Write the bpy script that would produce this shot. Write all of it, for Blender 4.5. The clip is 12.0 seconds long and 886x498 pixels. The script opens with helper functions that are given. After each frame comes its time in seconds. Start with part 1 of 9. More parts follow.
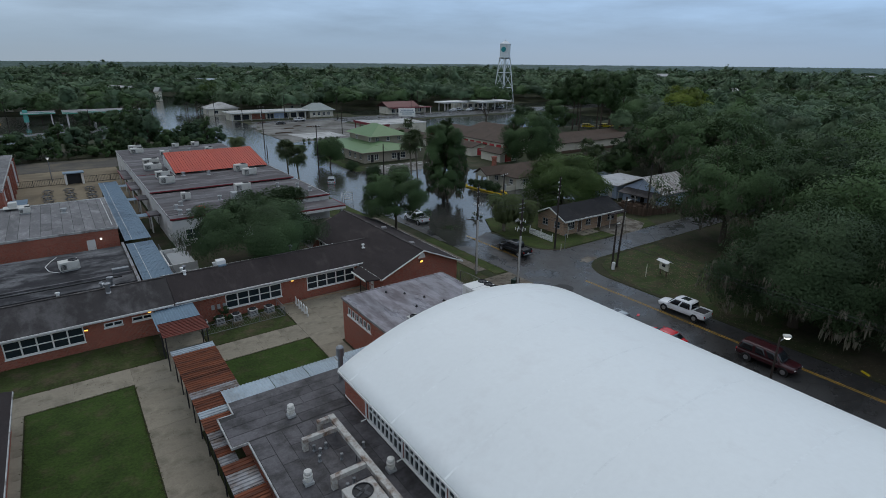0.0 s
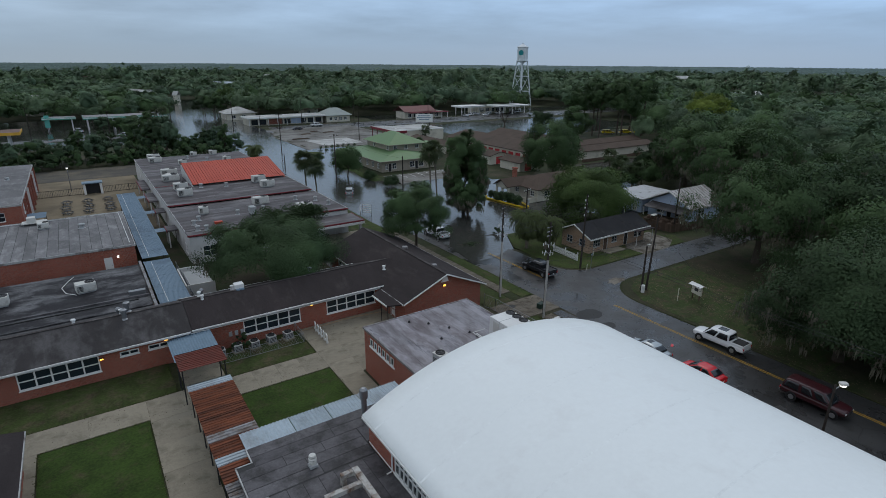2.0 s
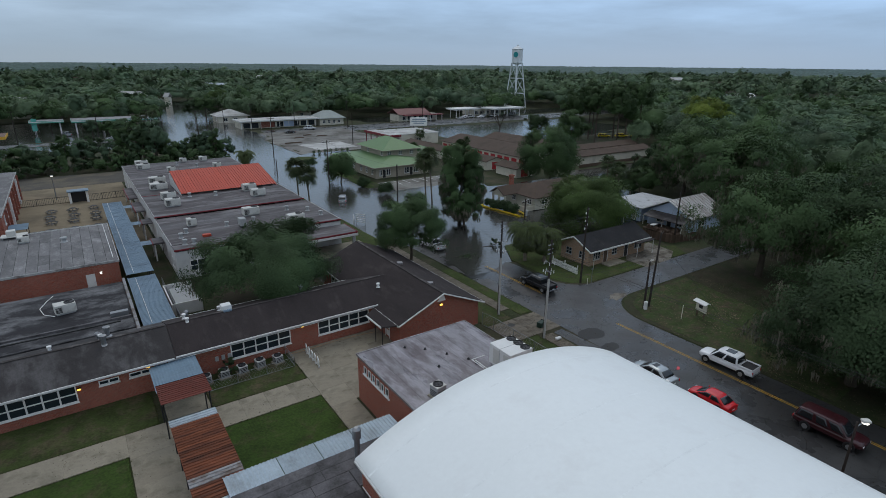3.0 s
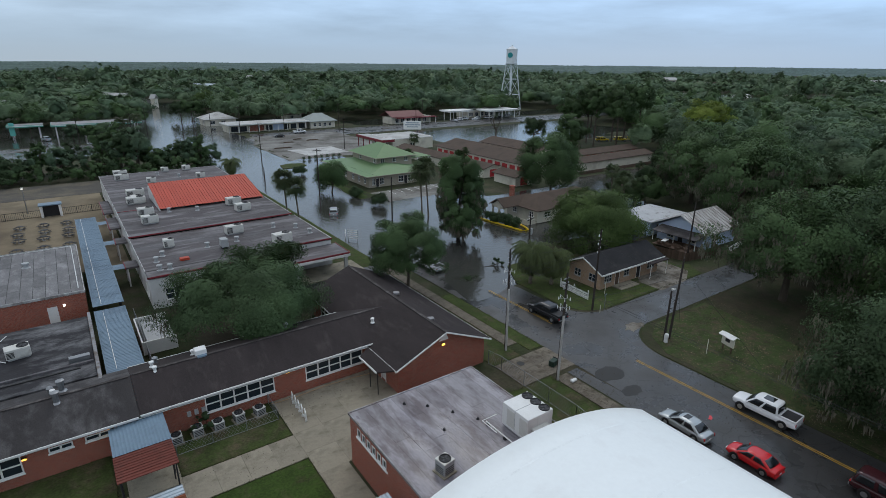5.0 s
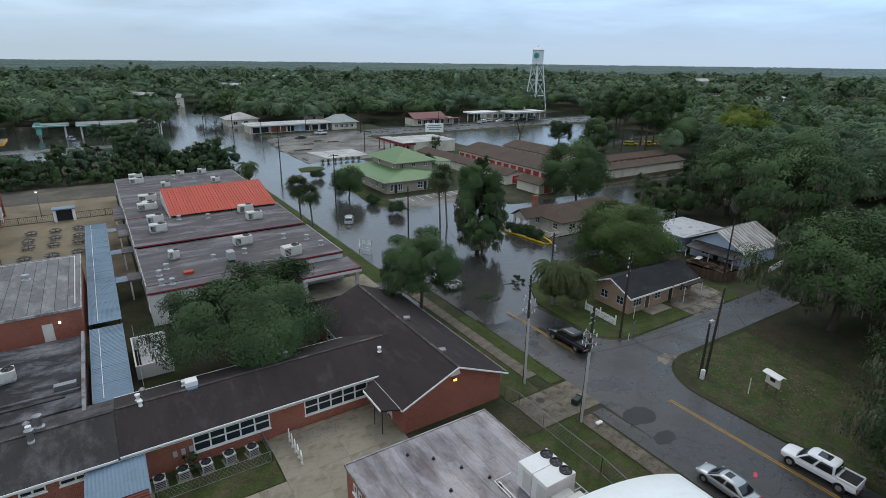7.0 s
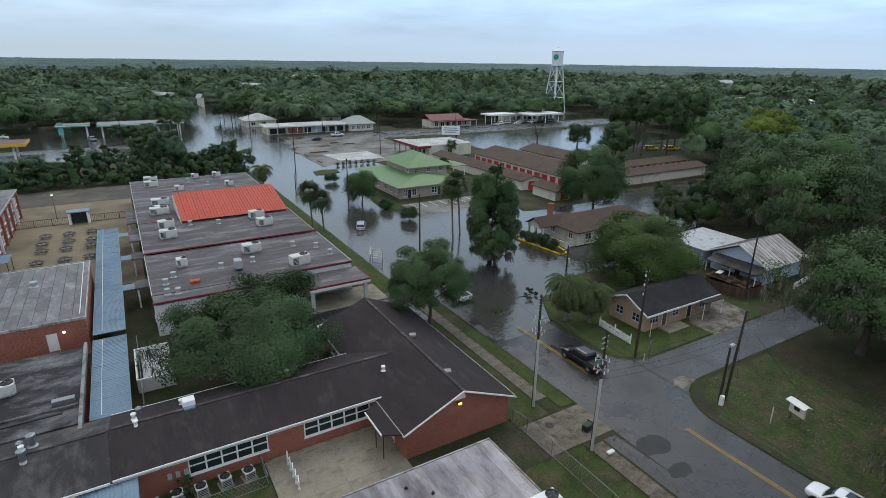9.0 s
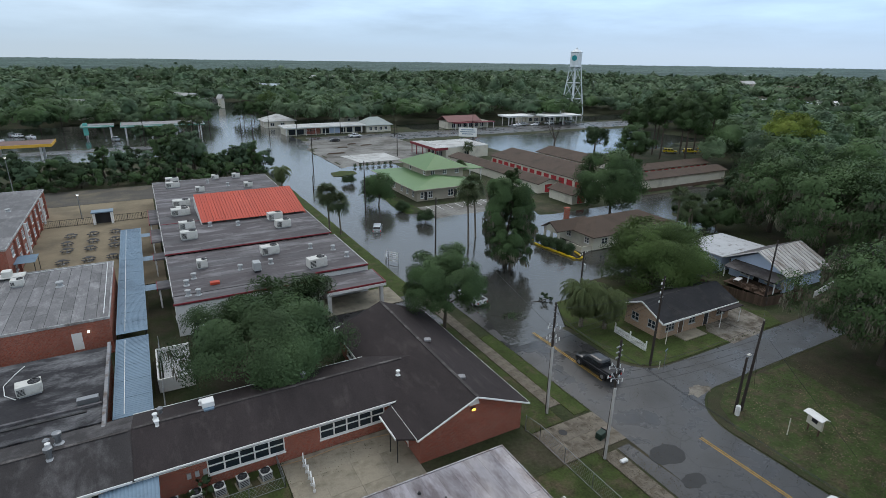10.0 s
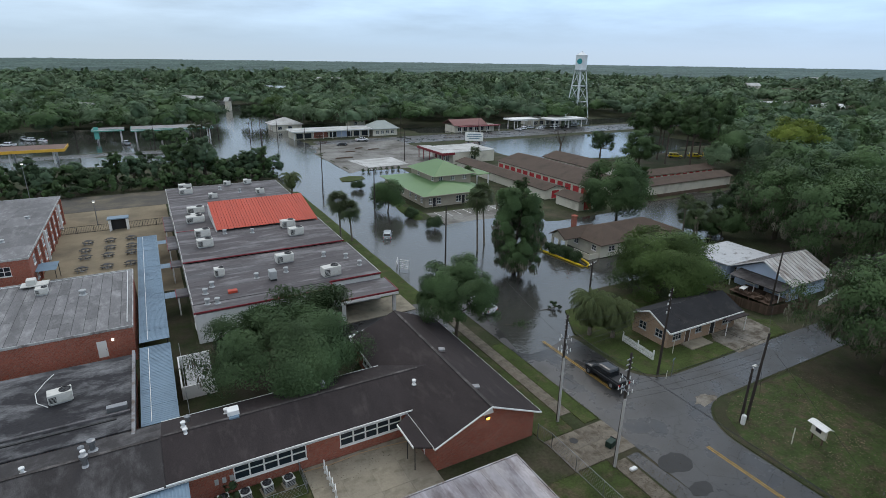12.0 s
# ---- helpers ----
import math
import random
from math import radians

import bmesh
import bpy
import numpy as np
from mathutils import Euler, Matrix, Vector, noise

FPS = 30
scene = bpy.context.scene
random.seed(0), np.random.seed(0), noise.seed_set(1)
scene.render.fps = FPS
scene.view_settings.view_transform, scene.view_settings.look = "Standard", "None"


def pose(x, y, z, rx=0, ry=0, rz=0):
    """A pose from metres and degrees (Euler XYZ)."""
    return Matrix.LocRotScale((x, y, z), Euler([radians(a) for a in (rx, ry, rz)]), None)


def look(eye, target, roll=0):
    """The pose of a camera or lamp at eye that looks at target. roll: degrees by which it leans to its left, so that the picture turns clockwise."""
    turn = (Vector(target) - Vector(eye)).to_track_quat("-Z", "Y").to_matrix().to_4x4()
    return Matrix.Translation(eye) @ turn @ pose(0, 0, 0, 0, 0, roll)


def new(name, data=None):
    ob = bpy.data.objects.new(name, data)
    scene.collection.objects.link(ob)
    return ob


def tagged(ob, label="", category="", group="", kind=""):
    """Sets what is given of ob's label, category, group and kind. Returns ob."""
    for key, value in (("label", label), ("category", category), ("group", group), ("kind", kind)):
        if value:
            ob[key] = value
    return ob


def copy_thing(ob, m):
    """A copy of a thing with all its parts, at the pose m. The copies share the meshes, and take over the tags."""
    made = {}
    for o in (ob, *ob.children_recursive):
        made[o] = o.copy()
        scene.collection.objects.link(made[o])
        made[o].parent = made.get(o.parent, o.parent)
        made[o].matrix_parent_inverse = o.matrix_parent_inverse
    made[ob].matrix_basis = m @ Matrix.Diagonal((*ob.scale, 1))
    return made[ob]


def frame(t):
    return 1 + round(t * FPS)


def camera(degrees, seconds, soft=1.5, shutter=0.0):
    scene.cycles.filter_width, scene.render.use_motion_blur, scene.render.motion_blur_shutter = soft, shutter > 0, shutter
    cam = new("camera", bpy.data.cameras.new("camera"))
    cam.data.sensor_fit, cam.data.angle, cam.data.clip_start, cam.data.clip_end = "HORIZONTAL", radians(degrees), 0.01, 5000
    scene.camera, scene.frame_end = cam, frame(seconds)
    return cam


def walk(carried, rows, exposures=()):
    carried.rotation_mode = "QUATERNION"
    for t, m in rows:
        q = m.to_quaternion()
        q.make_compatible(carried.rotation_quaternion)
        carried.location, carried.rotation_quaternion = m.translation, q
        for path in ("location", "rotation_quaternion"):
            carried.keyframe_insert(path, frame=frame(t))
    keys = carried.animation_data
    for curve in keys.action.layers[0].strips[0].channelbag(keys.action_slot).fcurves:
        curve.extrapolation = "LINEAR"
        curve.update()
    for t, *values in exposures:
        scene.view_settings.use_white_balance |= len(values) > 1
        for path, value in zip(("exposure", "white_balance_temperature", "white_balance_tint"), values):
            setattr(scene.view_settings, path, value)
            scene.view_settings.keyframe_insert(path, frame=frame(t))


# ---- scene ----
# The town's street grid is the x, y grid: x runs across the main street, y along it.
cam = camera(78.6, 12.0, soft=0.65)
PATH = [
    (0, (0.582, -0.5, 26.902), (0.542, 1.39, 26.248), 0.5),
    (0.5, (0.123, -0.111, 27.37), (0.085, 1.779, 26.716), 0.4),
    (1, (-0.184, 0.48, 27.849), (-0.222, 2.37, 27.196), 0.4),
    (1.5, (-0.493, 1.317, 28.295), (-0.554, 3.207, 27.642), 0.4),
    (2, (-0.696, 2.468, 28.684), (-0.787, 4.357, 28.032), 0.4),
    (2.5, (-0.95, 3.906, 29.197), (-1.039, 5.795, 28.545), 0.5),
    (3, (-1.108, 5.445, 29.768), (-1.178, 7.334, 29.117), 0.5),
    (5, (-2.344, 12.613, 30.924), (-2.387, 14.503, 30.269), 0.5),
    (5.5, (-2.265, 14.202, 31.055), (-2.311, 16.091, 30.401), 0.5),
    (6, (-2.125, 15.683, 31.222), (-2.189, 17.571, 30.566), 0.5),
    (6.5, (-1.912, 16.948, 31.445), (-2.014, 18.834, 30.788), 0.6),
    (8.5, (-1.112, 20.146, 32.355), (-1.273, 22.027, 31.695), 0.7),
    (9, (-0.928, 20.427, 32.627), (-1.118, 22.305, 31.967), 0.8),
    (9.5, (-0.794, 20.417, 32.925), (-1.012, 22.292, 32.264), 0.8),
    (10, (-0.879, 20.224, 33.346), (-1.127, 22.095, 32.685), 0.8),
    (10.5, (-1.037, 19.969, 33.728), (-1.3, 21.838, 33.067), 0.9),
    (11, (-1.179, 19.633, 34.15), (-1.445, 21.502, 33.489), 0.9),
    (11.5, (-1.464, 19.255, 34.642), (-1.728, 21.124, 33.981), 0.9),
    (12, (-1.863, 18.817, 35.2), (-2.124, 20.687, 34.539), 0.8),
]
GRID = pose(0, 0, 0, 0, 0, -36.5)
walk(cam, [(t, GRID @ look(eye, target, roll)) for t, eye, target, roll in PATH],
     exposures=[(0.0, -0.28, 6550, 10), (1.0, -0.28, 6550, 10), (2.5, -0.2, 6580, 10), (3.2, -0.15, 6600, 10), (5.0, 0.1, 6700, 10), (6.5, 0.27, 6780, 10), (8.5, 0.44, 6850, 10), (12.0, 0.44, 6850, 10)])
# ---- world: an overcast morning sky ----
world = bpy.data.worlds.new("overcast_sky")
scene.world = world
world.use_nodes = True
wn, wl = world.node_tree.nodes, world.node_tree.links
wn.clear()
w_out = wn.new("ShaderNodeOutputWorld")
w_bg = wn.new("ShaderNodeBackground")
w_sky = wn.new("ShaderNodeTexSky")
w_sky.sky_type, w_sky.sun_disc = "NISHITA", False
w_sky.sun_elevation, w_sky.sun_rotation = radians(35), radians(60)
w_gain = wn.new("ShaderNodeVectorMath")
w_gain.operation = "SCALE"
w_gain.inputs["Scale"].default_value = 0.12
w_co = wn.new("ShaderNodeTexCoord")
w_sep = wn.new("ShaderNodeSeparateXYZ")
w_ramp = wn.new("ShaderNodeValToRGB")
w_ramp.color_ramp.elements[0].position, w_ramp.color_ramp.elements[0].color = 0.0, (0.340, 0.462, 0.615, 1)
w_ramp.color_ramp.elements[1].position, w_ramp.color_ramp.elements[1].color = 1.0, (0.620, 0.720, 0.880, 1)
for at, col in ((0.03, (0.318, 0.455, 0.640, 1)), (0.09, (0.350, 0.500, 0.715, 1)), (0.16, (0.400, 0.545, 0.745, 1)), (0.4, (0.540, 0.650, 0.810, 1))):
    w_ramp.color_ramp.elements.new(at).color = col
w_map = wn.new("ShaderNodeMapping")
w_map.inputs["Scale"].default_value = (1.0, 1.0, 6.0)
w_map.inputs["Location"].default_value = (3.1, 0.7, 0.0)
w_noise = wn.new("ShaderNodeTexNoise")
w_noise.inputs["Scale"].default_value, w_noise.inputs["Detail"].default_value = 3.2, 7.0
w_noise.inputs["Roughness"].default_value = 0.55
w_cl = wn.new("ShaderNodeMapRange")
w_cl.inputs["From Min"].default_value, w_cl.inputs["From Max"].default_value = 0.36, 0.72
w_cl.inputs["To Min"].default_value, w_cl.inputs["To Max"].default_value = 0.88, 1.40
w_mul = wn.new("ShaderNodeVectorMath")
w_mul.operation = "MULTIPLY"
w_mix = wn.new("ShaderNodeMix")
w_mix.data_type = "RGBA"
w_mix.inputs["Factor"].default_value = 0.94
w_side = wn.new("ShaderNodeMapRange")
w_side.inputs["From Min"].default_value, w_side.inputs["From Max"].default_value = 0.0, 0.95
w_tint = wn.new("ShaderNodeMix")
w_tint.data_type = "RGBA"
w_tint.inputs["A"].default_value, w_tint.inputs["B"].default_value = (1.06, 1.0, 0.93, 1), (0.86, 0.98, 1.07, 1)
w_mul2 = wn.new("ShaderNodeVectorMath")
w_mul2.operation = "MULTIPLY"
wl.new(w_co.outputs["Generated"], w_sep.inputs[0])
wl.new(w_sep.outputs["X"], w_side.inputs["Value"])
wl.new(w_side.outputs[0], w_tint.inputs["Factor"])
wl.new(w_tint.outputs["Result"], w_mul2.inputs[1])
wl.new(w_sep.outputs["Z"], w_ramp.inputs["Fac"])
wl.new(w_co.outputs["Generated"], w_map.inputs["Vector"])
wl.new(w_map.outputs[0], w_noise.inputs["Vector"])
wl.new(w_noise.outputs["Fac"], w_cl.inputs["Value"])
wl.new(w_ramp.outputs["Color"], w_mul.inputs[0])
w_high = wn.new("ShaderNodeMapRange")
w_high.inputs["From Min"].default_value, w_high.inputs["From Max"].default_value = 0.015, 0.07
w_soft = wn.new("ShaderNodeMix")
w_soft.data_type = "FLOAT"
w_soft.inputs[2].default_value = 1.02
wl.new(w_sep.outputs["Z"], w_high.inputs["Value"])
wl.new(w_high.outputs[0], w_soft.inputs[0])
wl.new(w_cl.outputs[0], w_soft.inputs[3])
wl.new(w_soft.outputs[0], w_mul.inputs[1])
wl.new(w_sky.outputs[0], w_gain.inputs[0])
wl.new(w_gain.outputs[0], w_mix.inputs["A"])
wl.new(w_mul.outputs[0], w_mul2.inputs[0])
wl.new(w_mul2.outputs[0], w_mix.inputs["B"])
wl.new(w_mix.outputs["Result"], w_bg.inputs["Color"])
wl.new(w_bg.outputs[0], w_out.inputs[0])
w_bg.inputs["Strength"].default_value = 1.0

sun = new("sun", bpy.data.lights.new("sun", "SUN"))
sun.data.energy, sun.data.angle, sun.data.color = 0.5, radians(25), (1.0, 0.96, 0.9)
sun.matrix_world = look((0, 0, 60), (-30, -40, 0))
# ---- materials ----
def mat(name, col, rough=0.8, metal=0.0, spec=0.22, vary=0.25, scale=1.0, fine=12.0, bump=0.0, dirt=None, dirt_amount=0.4, dirt_scale=0.25,
        island=0.0, rand=0.0, stretch=(1, 1, 1), transmission=0.0, rough_vary=0.0, cracks=0.0):
    """A surface with variation at two scales; dirt: a second colour in stains with a shape of their own."""
    m = bpy.data.materials.new(name)
    m.use_nodes = True
    nt = m.node_tree
    n, l = nt.nodes, nt.links
    b = n["Principled BSDF"]
    b.inputs["Roughness"].default_value, b.inputs["Metallic"].default_value = rough, metal
    b.inputs["Specular IOR Level"].default_value = spec
    b.inputs["Transmission Weight"].default_value = transmission
    co = n.new("ShaderNodeTexCoord")
    mp = n.new("ShaderNodeMapping")
    mp.inputs["Scale"].default_value = stretch
    l.new(co.outputs["Object"], mp.inputs["Vector"])
    big, small = n.new("ShaderNodeTexNoise"), n.new("ShaderNodeTexNoise")
    for t, s in ((big, scale * 0.35), (small, fine)):
        t.inputs["Scale"].default_value, t.inputs["Detail"].default_value = s, 5.0
        t.inputs["Roughness"].default_value = 0.62
        l.new(mp.outputs[0], t.inputs["Vector"])
    add = n.new("ShaderNodeMath")
    add.operation = "ADD"
    l.new(big.outputs["Fac"], add.inputs[0])
    l.new(small.outputs["Fac"], add.inputs[1])
    rng = n.new("ShaderNodeMapRange")
    rng.inputs["From Min"].default_value, rng.inputs["From Max"].default_value = 0.6, 1.4
    rng.inputs["To Min"].default_value, rng.inputs["To Max"].default_value = 1 - vary, 1 + vary
    l.new(add.outputs[0], rng.inputs["Value"])
    src = rng.outputs[0]
    for amount, node, out in ((island, "ShaderNodeNewGeometry", "Random Per Island"), (rand, "ShaderNodeObjectInfo", "Random")):
        if amount:
            g, r2, mu = n.new(node), n.new("ShaderNodeMapRange"), n.new("ShaderNodeMath")
            r2.inputs["To Min"].default_value, r2.inputs["To Max"].default_value = 1 - amount, 1 + amount
            l.new(g.outputs[out], r2.inputs["Value"])
            mu.operation = "MULTIPLY"
            l.new(src, mu.inputs[0])
            l.new(r2.outputs[0], mu.inputs[1])
            src = mu.outputs[0]
    colour = n.new("ShaderNodeRGB")
    colour.outputs[0].default_value = (*col, 1)
    base = colour.outputs[0]
    if dirt:
        d, ramp, mx = n.new("ShaderNodeTexNoise"), n.new("ShaderNodeValToRGB"), n.new("ShaderNodeMix")
        d.inputs["Scale"].default_value, d.inputs["Detail"].default_value = dirt_scale, 8.0
        d.inputs["Roughness"].default_value, d.inputs["Distortion"].default_value = 0.65, 0.2
        l.new(mp.outputs[0], d.inputs["Vector"])
        ramp.color_ramp.elements[0].position, ramp.color_ramp.elements[1].position = 0.62 - dirt_amount * 0.4, 0.80 - dirt_amount * 0.4
        l.new(d.outputs["Fac"], ramp.inputs["Fac"])
        mx.data_type = "RGBA"
        l.new(ramp.outputs["Color"], mx.inputs["Factor"])
        l.new(base, mx.inputs["A"])
        mx.inputs["B"].default_value = (*dirt, 1)
        base = mx.outputs["Result"]
    if cracks:
        vo, wp, mx3, cr, m3 = (n.new("ShaderNode" + k) for k in ("TexVoronoi", "TexNoise", "VectorMath", "MapRange", "Math"))
        wp.inputs["Scale"].default_value = cracks * 2.2
        l.new(mp.outputs[0], wp.inputs["Vector"])
        mx3.operation = "ADD"
        l.new(mp.outputs[0], mx3.inputs[0])
        l.new(wp.outputs["Color"], mx3.inputs[1])
        vo.feature = "DISTANCE_TO_EDGE"
        vo.inputs["Scale"].default_value = cracks
        l.new(mx3.outputs[0], vo.inputs["Vector"])
        cr.inputs["From Max"].default_value, cr.inputs["To Min"].default_value = 0.016 * cracks / 0.3, 0.45
        l.new(vo.outputs["Distance"], cr.inputs["Value"])
        m3.operation = "MULTIPLY"
        l.new(src, m3.inputs[0])
        l.new(cr.outputs[0], m3.inputs[1])
        src = m3.outputs[0]
    sc = n.new("ShaderNodeVectorMath")
    sc.operation = "SCALE"
    l.new(base, sc.inputs[0])
    l.new(src, sc.inputs["Scale"])
    l.new(sc.outputs[0], b.inputs["Base Color"])
    if rough_vary:
        rv = n.new("ShaderNodeMapRange")
        rv.inputs["From Min"].default_value, rv.inputs["From Max"].default_value = 0.35, 0.65
        rv.inputs["To Min"].default_value, rv.inputs["To Max"].default_value = max(0.02, rough - rough_vary), min(1, rough + rough_vary)
        l.new(big.outputs["Fac"], rv.inputs["Value"])
        l.new(rv.outputs[0], b.inputs["Roughness"])
    if bump:
        bp = n.new("ShaderNodeBump")
        bp.inputs["Strength"].default_value, bp.inputs["Distance"].default_value = 0.6, bump
        l.new(small.outputs["Fac"], bp.inputs["Height"])
        l.new(bp.outputs[0], b.inputs["Normal"])
    return m


def brick_mat(name, col1, col2, mortar):
    m = mat(name, col1, 0.85, vary=0.2, scale=0.8, fine=6)
    n, l = m.node_tree.nodes, m.node_tree.links
    b = n["Principled BSDF"]
    geo, sep, com, add = n.new("ShaderNodeTexCoord"), n.new("ShaderNodeSeparateXYZ"), n.new("ShaderNodeCombineXYZ"), n.new("ShaderNodeMath")
    l.new(geo.outputs["Object"], sep.inputs[0])
    add.operation = "ADD"
    l.new(sep.outputs["X"], add.inputs[0])
    l.new(sep.outputs["Y"], add.inputs[1])
    l.new(add.outputs[0], com.inputs["X"])
    l.new(sep.outputs["Z"], com.inputs["Y"])
    br = n.new("ShaderNodeTexBrick")
    br.inputs["Color1"].default_value, br.inputs["Color2"].default_value, br.inputs["Mortar"].default_value = (*col1, 1), (*col2, 1), (*mortar, 1)
    br.inputs["Scale"].default_value, br.inputs["Mortar Size"].default_value = 1.0, 0.011
    br.inputs["Brick Width"].default_value, br.inputs["Row Height"].default_value = 0.22, 0.075
    l.new(com.outputs[0], br.inputs["Vector"])
    old = b.inputs["Base Color"].links[0].from_node
    l.new(br.outputs["Color"], old.inputs[0])
    return m


M_BRICK = brick_mat("red_brick", (0.365, 0.094, 0.057), (0.215, 0.054, 0.035), (0.30, 0.19, 0.15))
M_BRICK_TAN = brick_mat("tan_brick", (0.40, 0.26, 0.165), (0.31, 0.20, 0.125), (0.36, 0.29, 0.24))
M_GROUND = mat("rough_grass", (0.0338, 0.0413, 0.0165), 0.95, vary=0.5, scale=0.6, fine=3, bump=0.08, dirt=(0.0675, 0.0562, 0.0375), dirt_amount=0.35, dirt_scale=0.12)
M_LAWN = mat("mown_lawn", (0.035, 0.061, 0.011), 0.95, vary=0.55, scale=1.4, fine=5, bump=0.08, dirt=(0.062, 0.06, 0.026), dirt_amount=0.24, dirt_scale=0.7)
M_LAWN_WORN = mat("worn_lawn", (0.042, 0.058, 0.016), 0.95, vary=0.6, scale=1.4, fine=5, bump=0.08, dirt=(0.08, 0.064, 0.038), dirt_amount=0.36, dirt_scale=0.5)
M_LAWN_B = mat("wet_verge_grass", (0.045, 0.064, 0.016), 0.95, vary=0.6, scale=1.6, fine=5, bump=0.05, dirt=(0.075, 0.060, 0.035), dirt_amount=0.26, dirt_scale=0.5)
M_LITTER = mat("leaf_litter", (0.0525, 0.045, 0.0285), 0.95, vary=0.4, scale=1.5, fine=7, bump=0.05, dirt=(0.03, 0.0413, 0.015), dirt_amount=0.5, dirt_scale=0.2)
M_SAND = mat("packed_sand", (0.225, 0.1837, 0.1237), 0.95, vary=0.16, scale=0.5, fine=5, dirt=(0.15, 0.1237, 0.0863), dirt_amount=0.4, dirt_scale=0.1)
M_ASPHALT = mat("wet_asphalt", (0.043, 0.0425, 0.0425), 0.34, spec=0.42, vary=0.34, scale=0.6, fine=10, bump=0.01, dirt=(0.034, 0.0335, 0.0335), dirt_amount=0.45, dirt_scale=0.16, rough_vary=0.2, cracks=0.3)
M_PATCH = mat("fresh_asphalt_patch", (0.036, 0.036, 0.036), 0.6, vary=0.2, scale=1.5, fine=14)
M_LOT = mat("old_parking_lot", (0.20, 0.195, 0.178), 0.7, vary=0.3, scale=0.4, fine=2, dirt=(0.08, 0.072, 0.06), dirt_amount=0.5, dirt_scale=0.09, cracks=0.22)
M_OLDTAR = mat("sandy_old_asphalt", (0.085, 0.078, 0.067), 0.85, vary=0.3, scale=0.5, fine=4, dirt=(0.14, 0.12, 0.088), dirt_amount=0.35, dirt_scale=0.12)
M_CONC = mat("concrete", (0.275, 0.243, 0.186), 0.85, vary=0.18, scale=1.2, fine=9, dirt=(0.17, 0.15, 0.112), dirt_amount=0.42, dirt_scale=0.45, rand=0.07)
M_CONC_DIRTY = mat("dirty_concrete", (0.165, 0.142, 0.112), 0.85, vary=0.3, scale=1.5, fine=6, dirt=(0.075, 0.06, 0.042), dirt_amount=0.45, dirt_scale=0.7, rand=0.1)
M_DRIVE = mat("stained_driveway", (0.21, 0.19, 0.16), 0.8, vary=0.35, scale=1.2, fine=4, dirt=(0.085, 0.07, 0.052), dirt_amount=0.46, dirt_scale=0.6)
M_SLAB = mat("bare_slab", (0.4675, 0.4675, 0.4505), 0.8, vary=0.2, scale=0.6, fine=3, dirt=(0.306, 0.2975, 0.2805), dirt_amount=0.4, dirt_scale=0.2)
M_YELLOW = mat("yellow_paint", (0.36, 0.215, 0.03), 0.6, vary=0.3, scale=3, fine=10)
M_WHITEPAINT = mat("white_paint", (0.72, 0.72, 0.70), 0.6, vary=0.1, scale=1.5, fine=8)
M_TRIM = mat("white_trim", (0.74, 0.74, 0.72), 0.5, vary=0.07, scale=2, fine=8)
M_DOME = mat("white_membrane", (0.815, 0.845, 0.835), 0.55, vary=0.035, scale=0.5, fine=3.0, dirt=(0.765, 0.785, 0.775), dirt_amount=0.22, dirt_scale=0.35)
M_SEAM = mat("welded_membrane_seam", (0.805, 0.835, 0.826), 0.5, vary=0.12, scale=2, fine=6)
M_SHINGLE = mat("dark_shingle", (0.034, 0.027, 0.027), 0.85, vary=0.4, scale=0.9, fine=12, bump=0.02, dirt=(0.058, 0.048, 0.046), dirt_amount=0.22, dirt_scale=0.5, stretch=(1.7, 0.6, 1))
M_SHINGLE_OLD = mat("weathered_shingle", (0.042, 0.038, 0.038), 0.8, vary=0.4, scale=1.0, fine=12, bump=0.02, dirt=(0.095, 0.09, 0.09), dirt_amount=0.36, dirt_scale=0.4, stretch=(1.3, 0.7, 1))
M_SHINGLE_BLACK = mat("black_shingle", (0.021, 0.021, 0.023), 0.85, vary=0.4, scale=0.9, fine=10, bump=0.02, dirt=(0.04, 0.038, 0.038), dirt_amount=0.25, dirt_scale=0.5)
M_SHINGLE_BR = mat("brown_shingle", (0.082, 0.058, 0.044), 0.85, vary=0.22, scale=0.8, fine=8, bump=0.02, dirt=(0.0576, 0.0432, 0.0324), dirt_amount=0.3)
M_BITUMEN = mat("rolled_bitumen", (0.108, 0.102, 0.107), 0.65, vary=0.38, scale=1.2, fine=6, bump=0.01, dirt=(0.05, 0.047, 0.048), dirt_amount=0.45, dirt_scale=0.6, rand=0.22, rough_vary=0.15)
M_DUCT = mat("rust_stained_casing", (0.46, 0.45, 0.42), 0.6, vary=0.25, scale=2, fine=7, dirt=(0.16, 0.10, 0.07), dirt_amount=0.42, dirt_scale=1.1)
M_FLATROOF = mat("flat_roof_felt", (0.085, 0.0762, 0.0789), 0.65, vary=0.25, scale=0.5, fine=2.5, dirt=(0.20, 0.19, 0.195), dirt_amount=0.32, dirt_scale=0.36, rough_vary=0.2, rand=0.14, stretch=(0.4, 1.7, 1))
M_ANNEXROOF = mat("grey_roof_coating", (0.225, 0.212, 0.232), 0.38, spec=0.45, vary=0.28, scale=0.7, fine=4, dirt=(0.088, 0.07, 0.078), dirt_amount=0.42, dirt_scale=0.5, stretch=(1.6, 0.5, 1), rough_vary=0.2, rand=0.13)
M_ROOFC = mat("silvered_roof_felt", (0.15, 0.146, 0.148), 0.7, vary=0.3, scale=0.8, fine=4, dirt=(0.235, 0.232, 0.23), dirt_amount=0.3, dirt_scale=0.6, rand=0.2, stretch=(1.6, 0.6, 1))
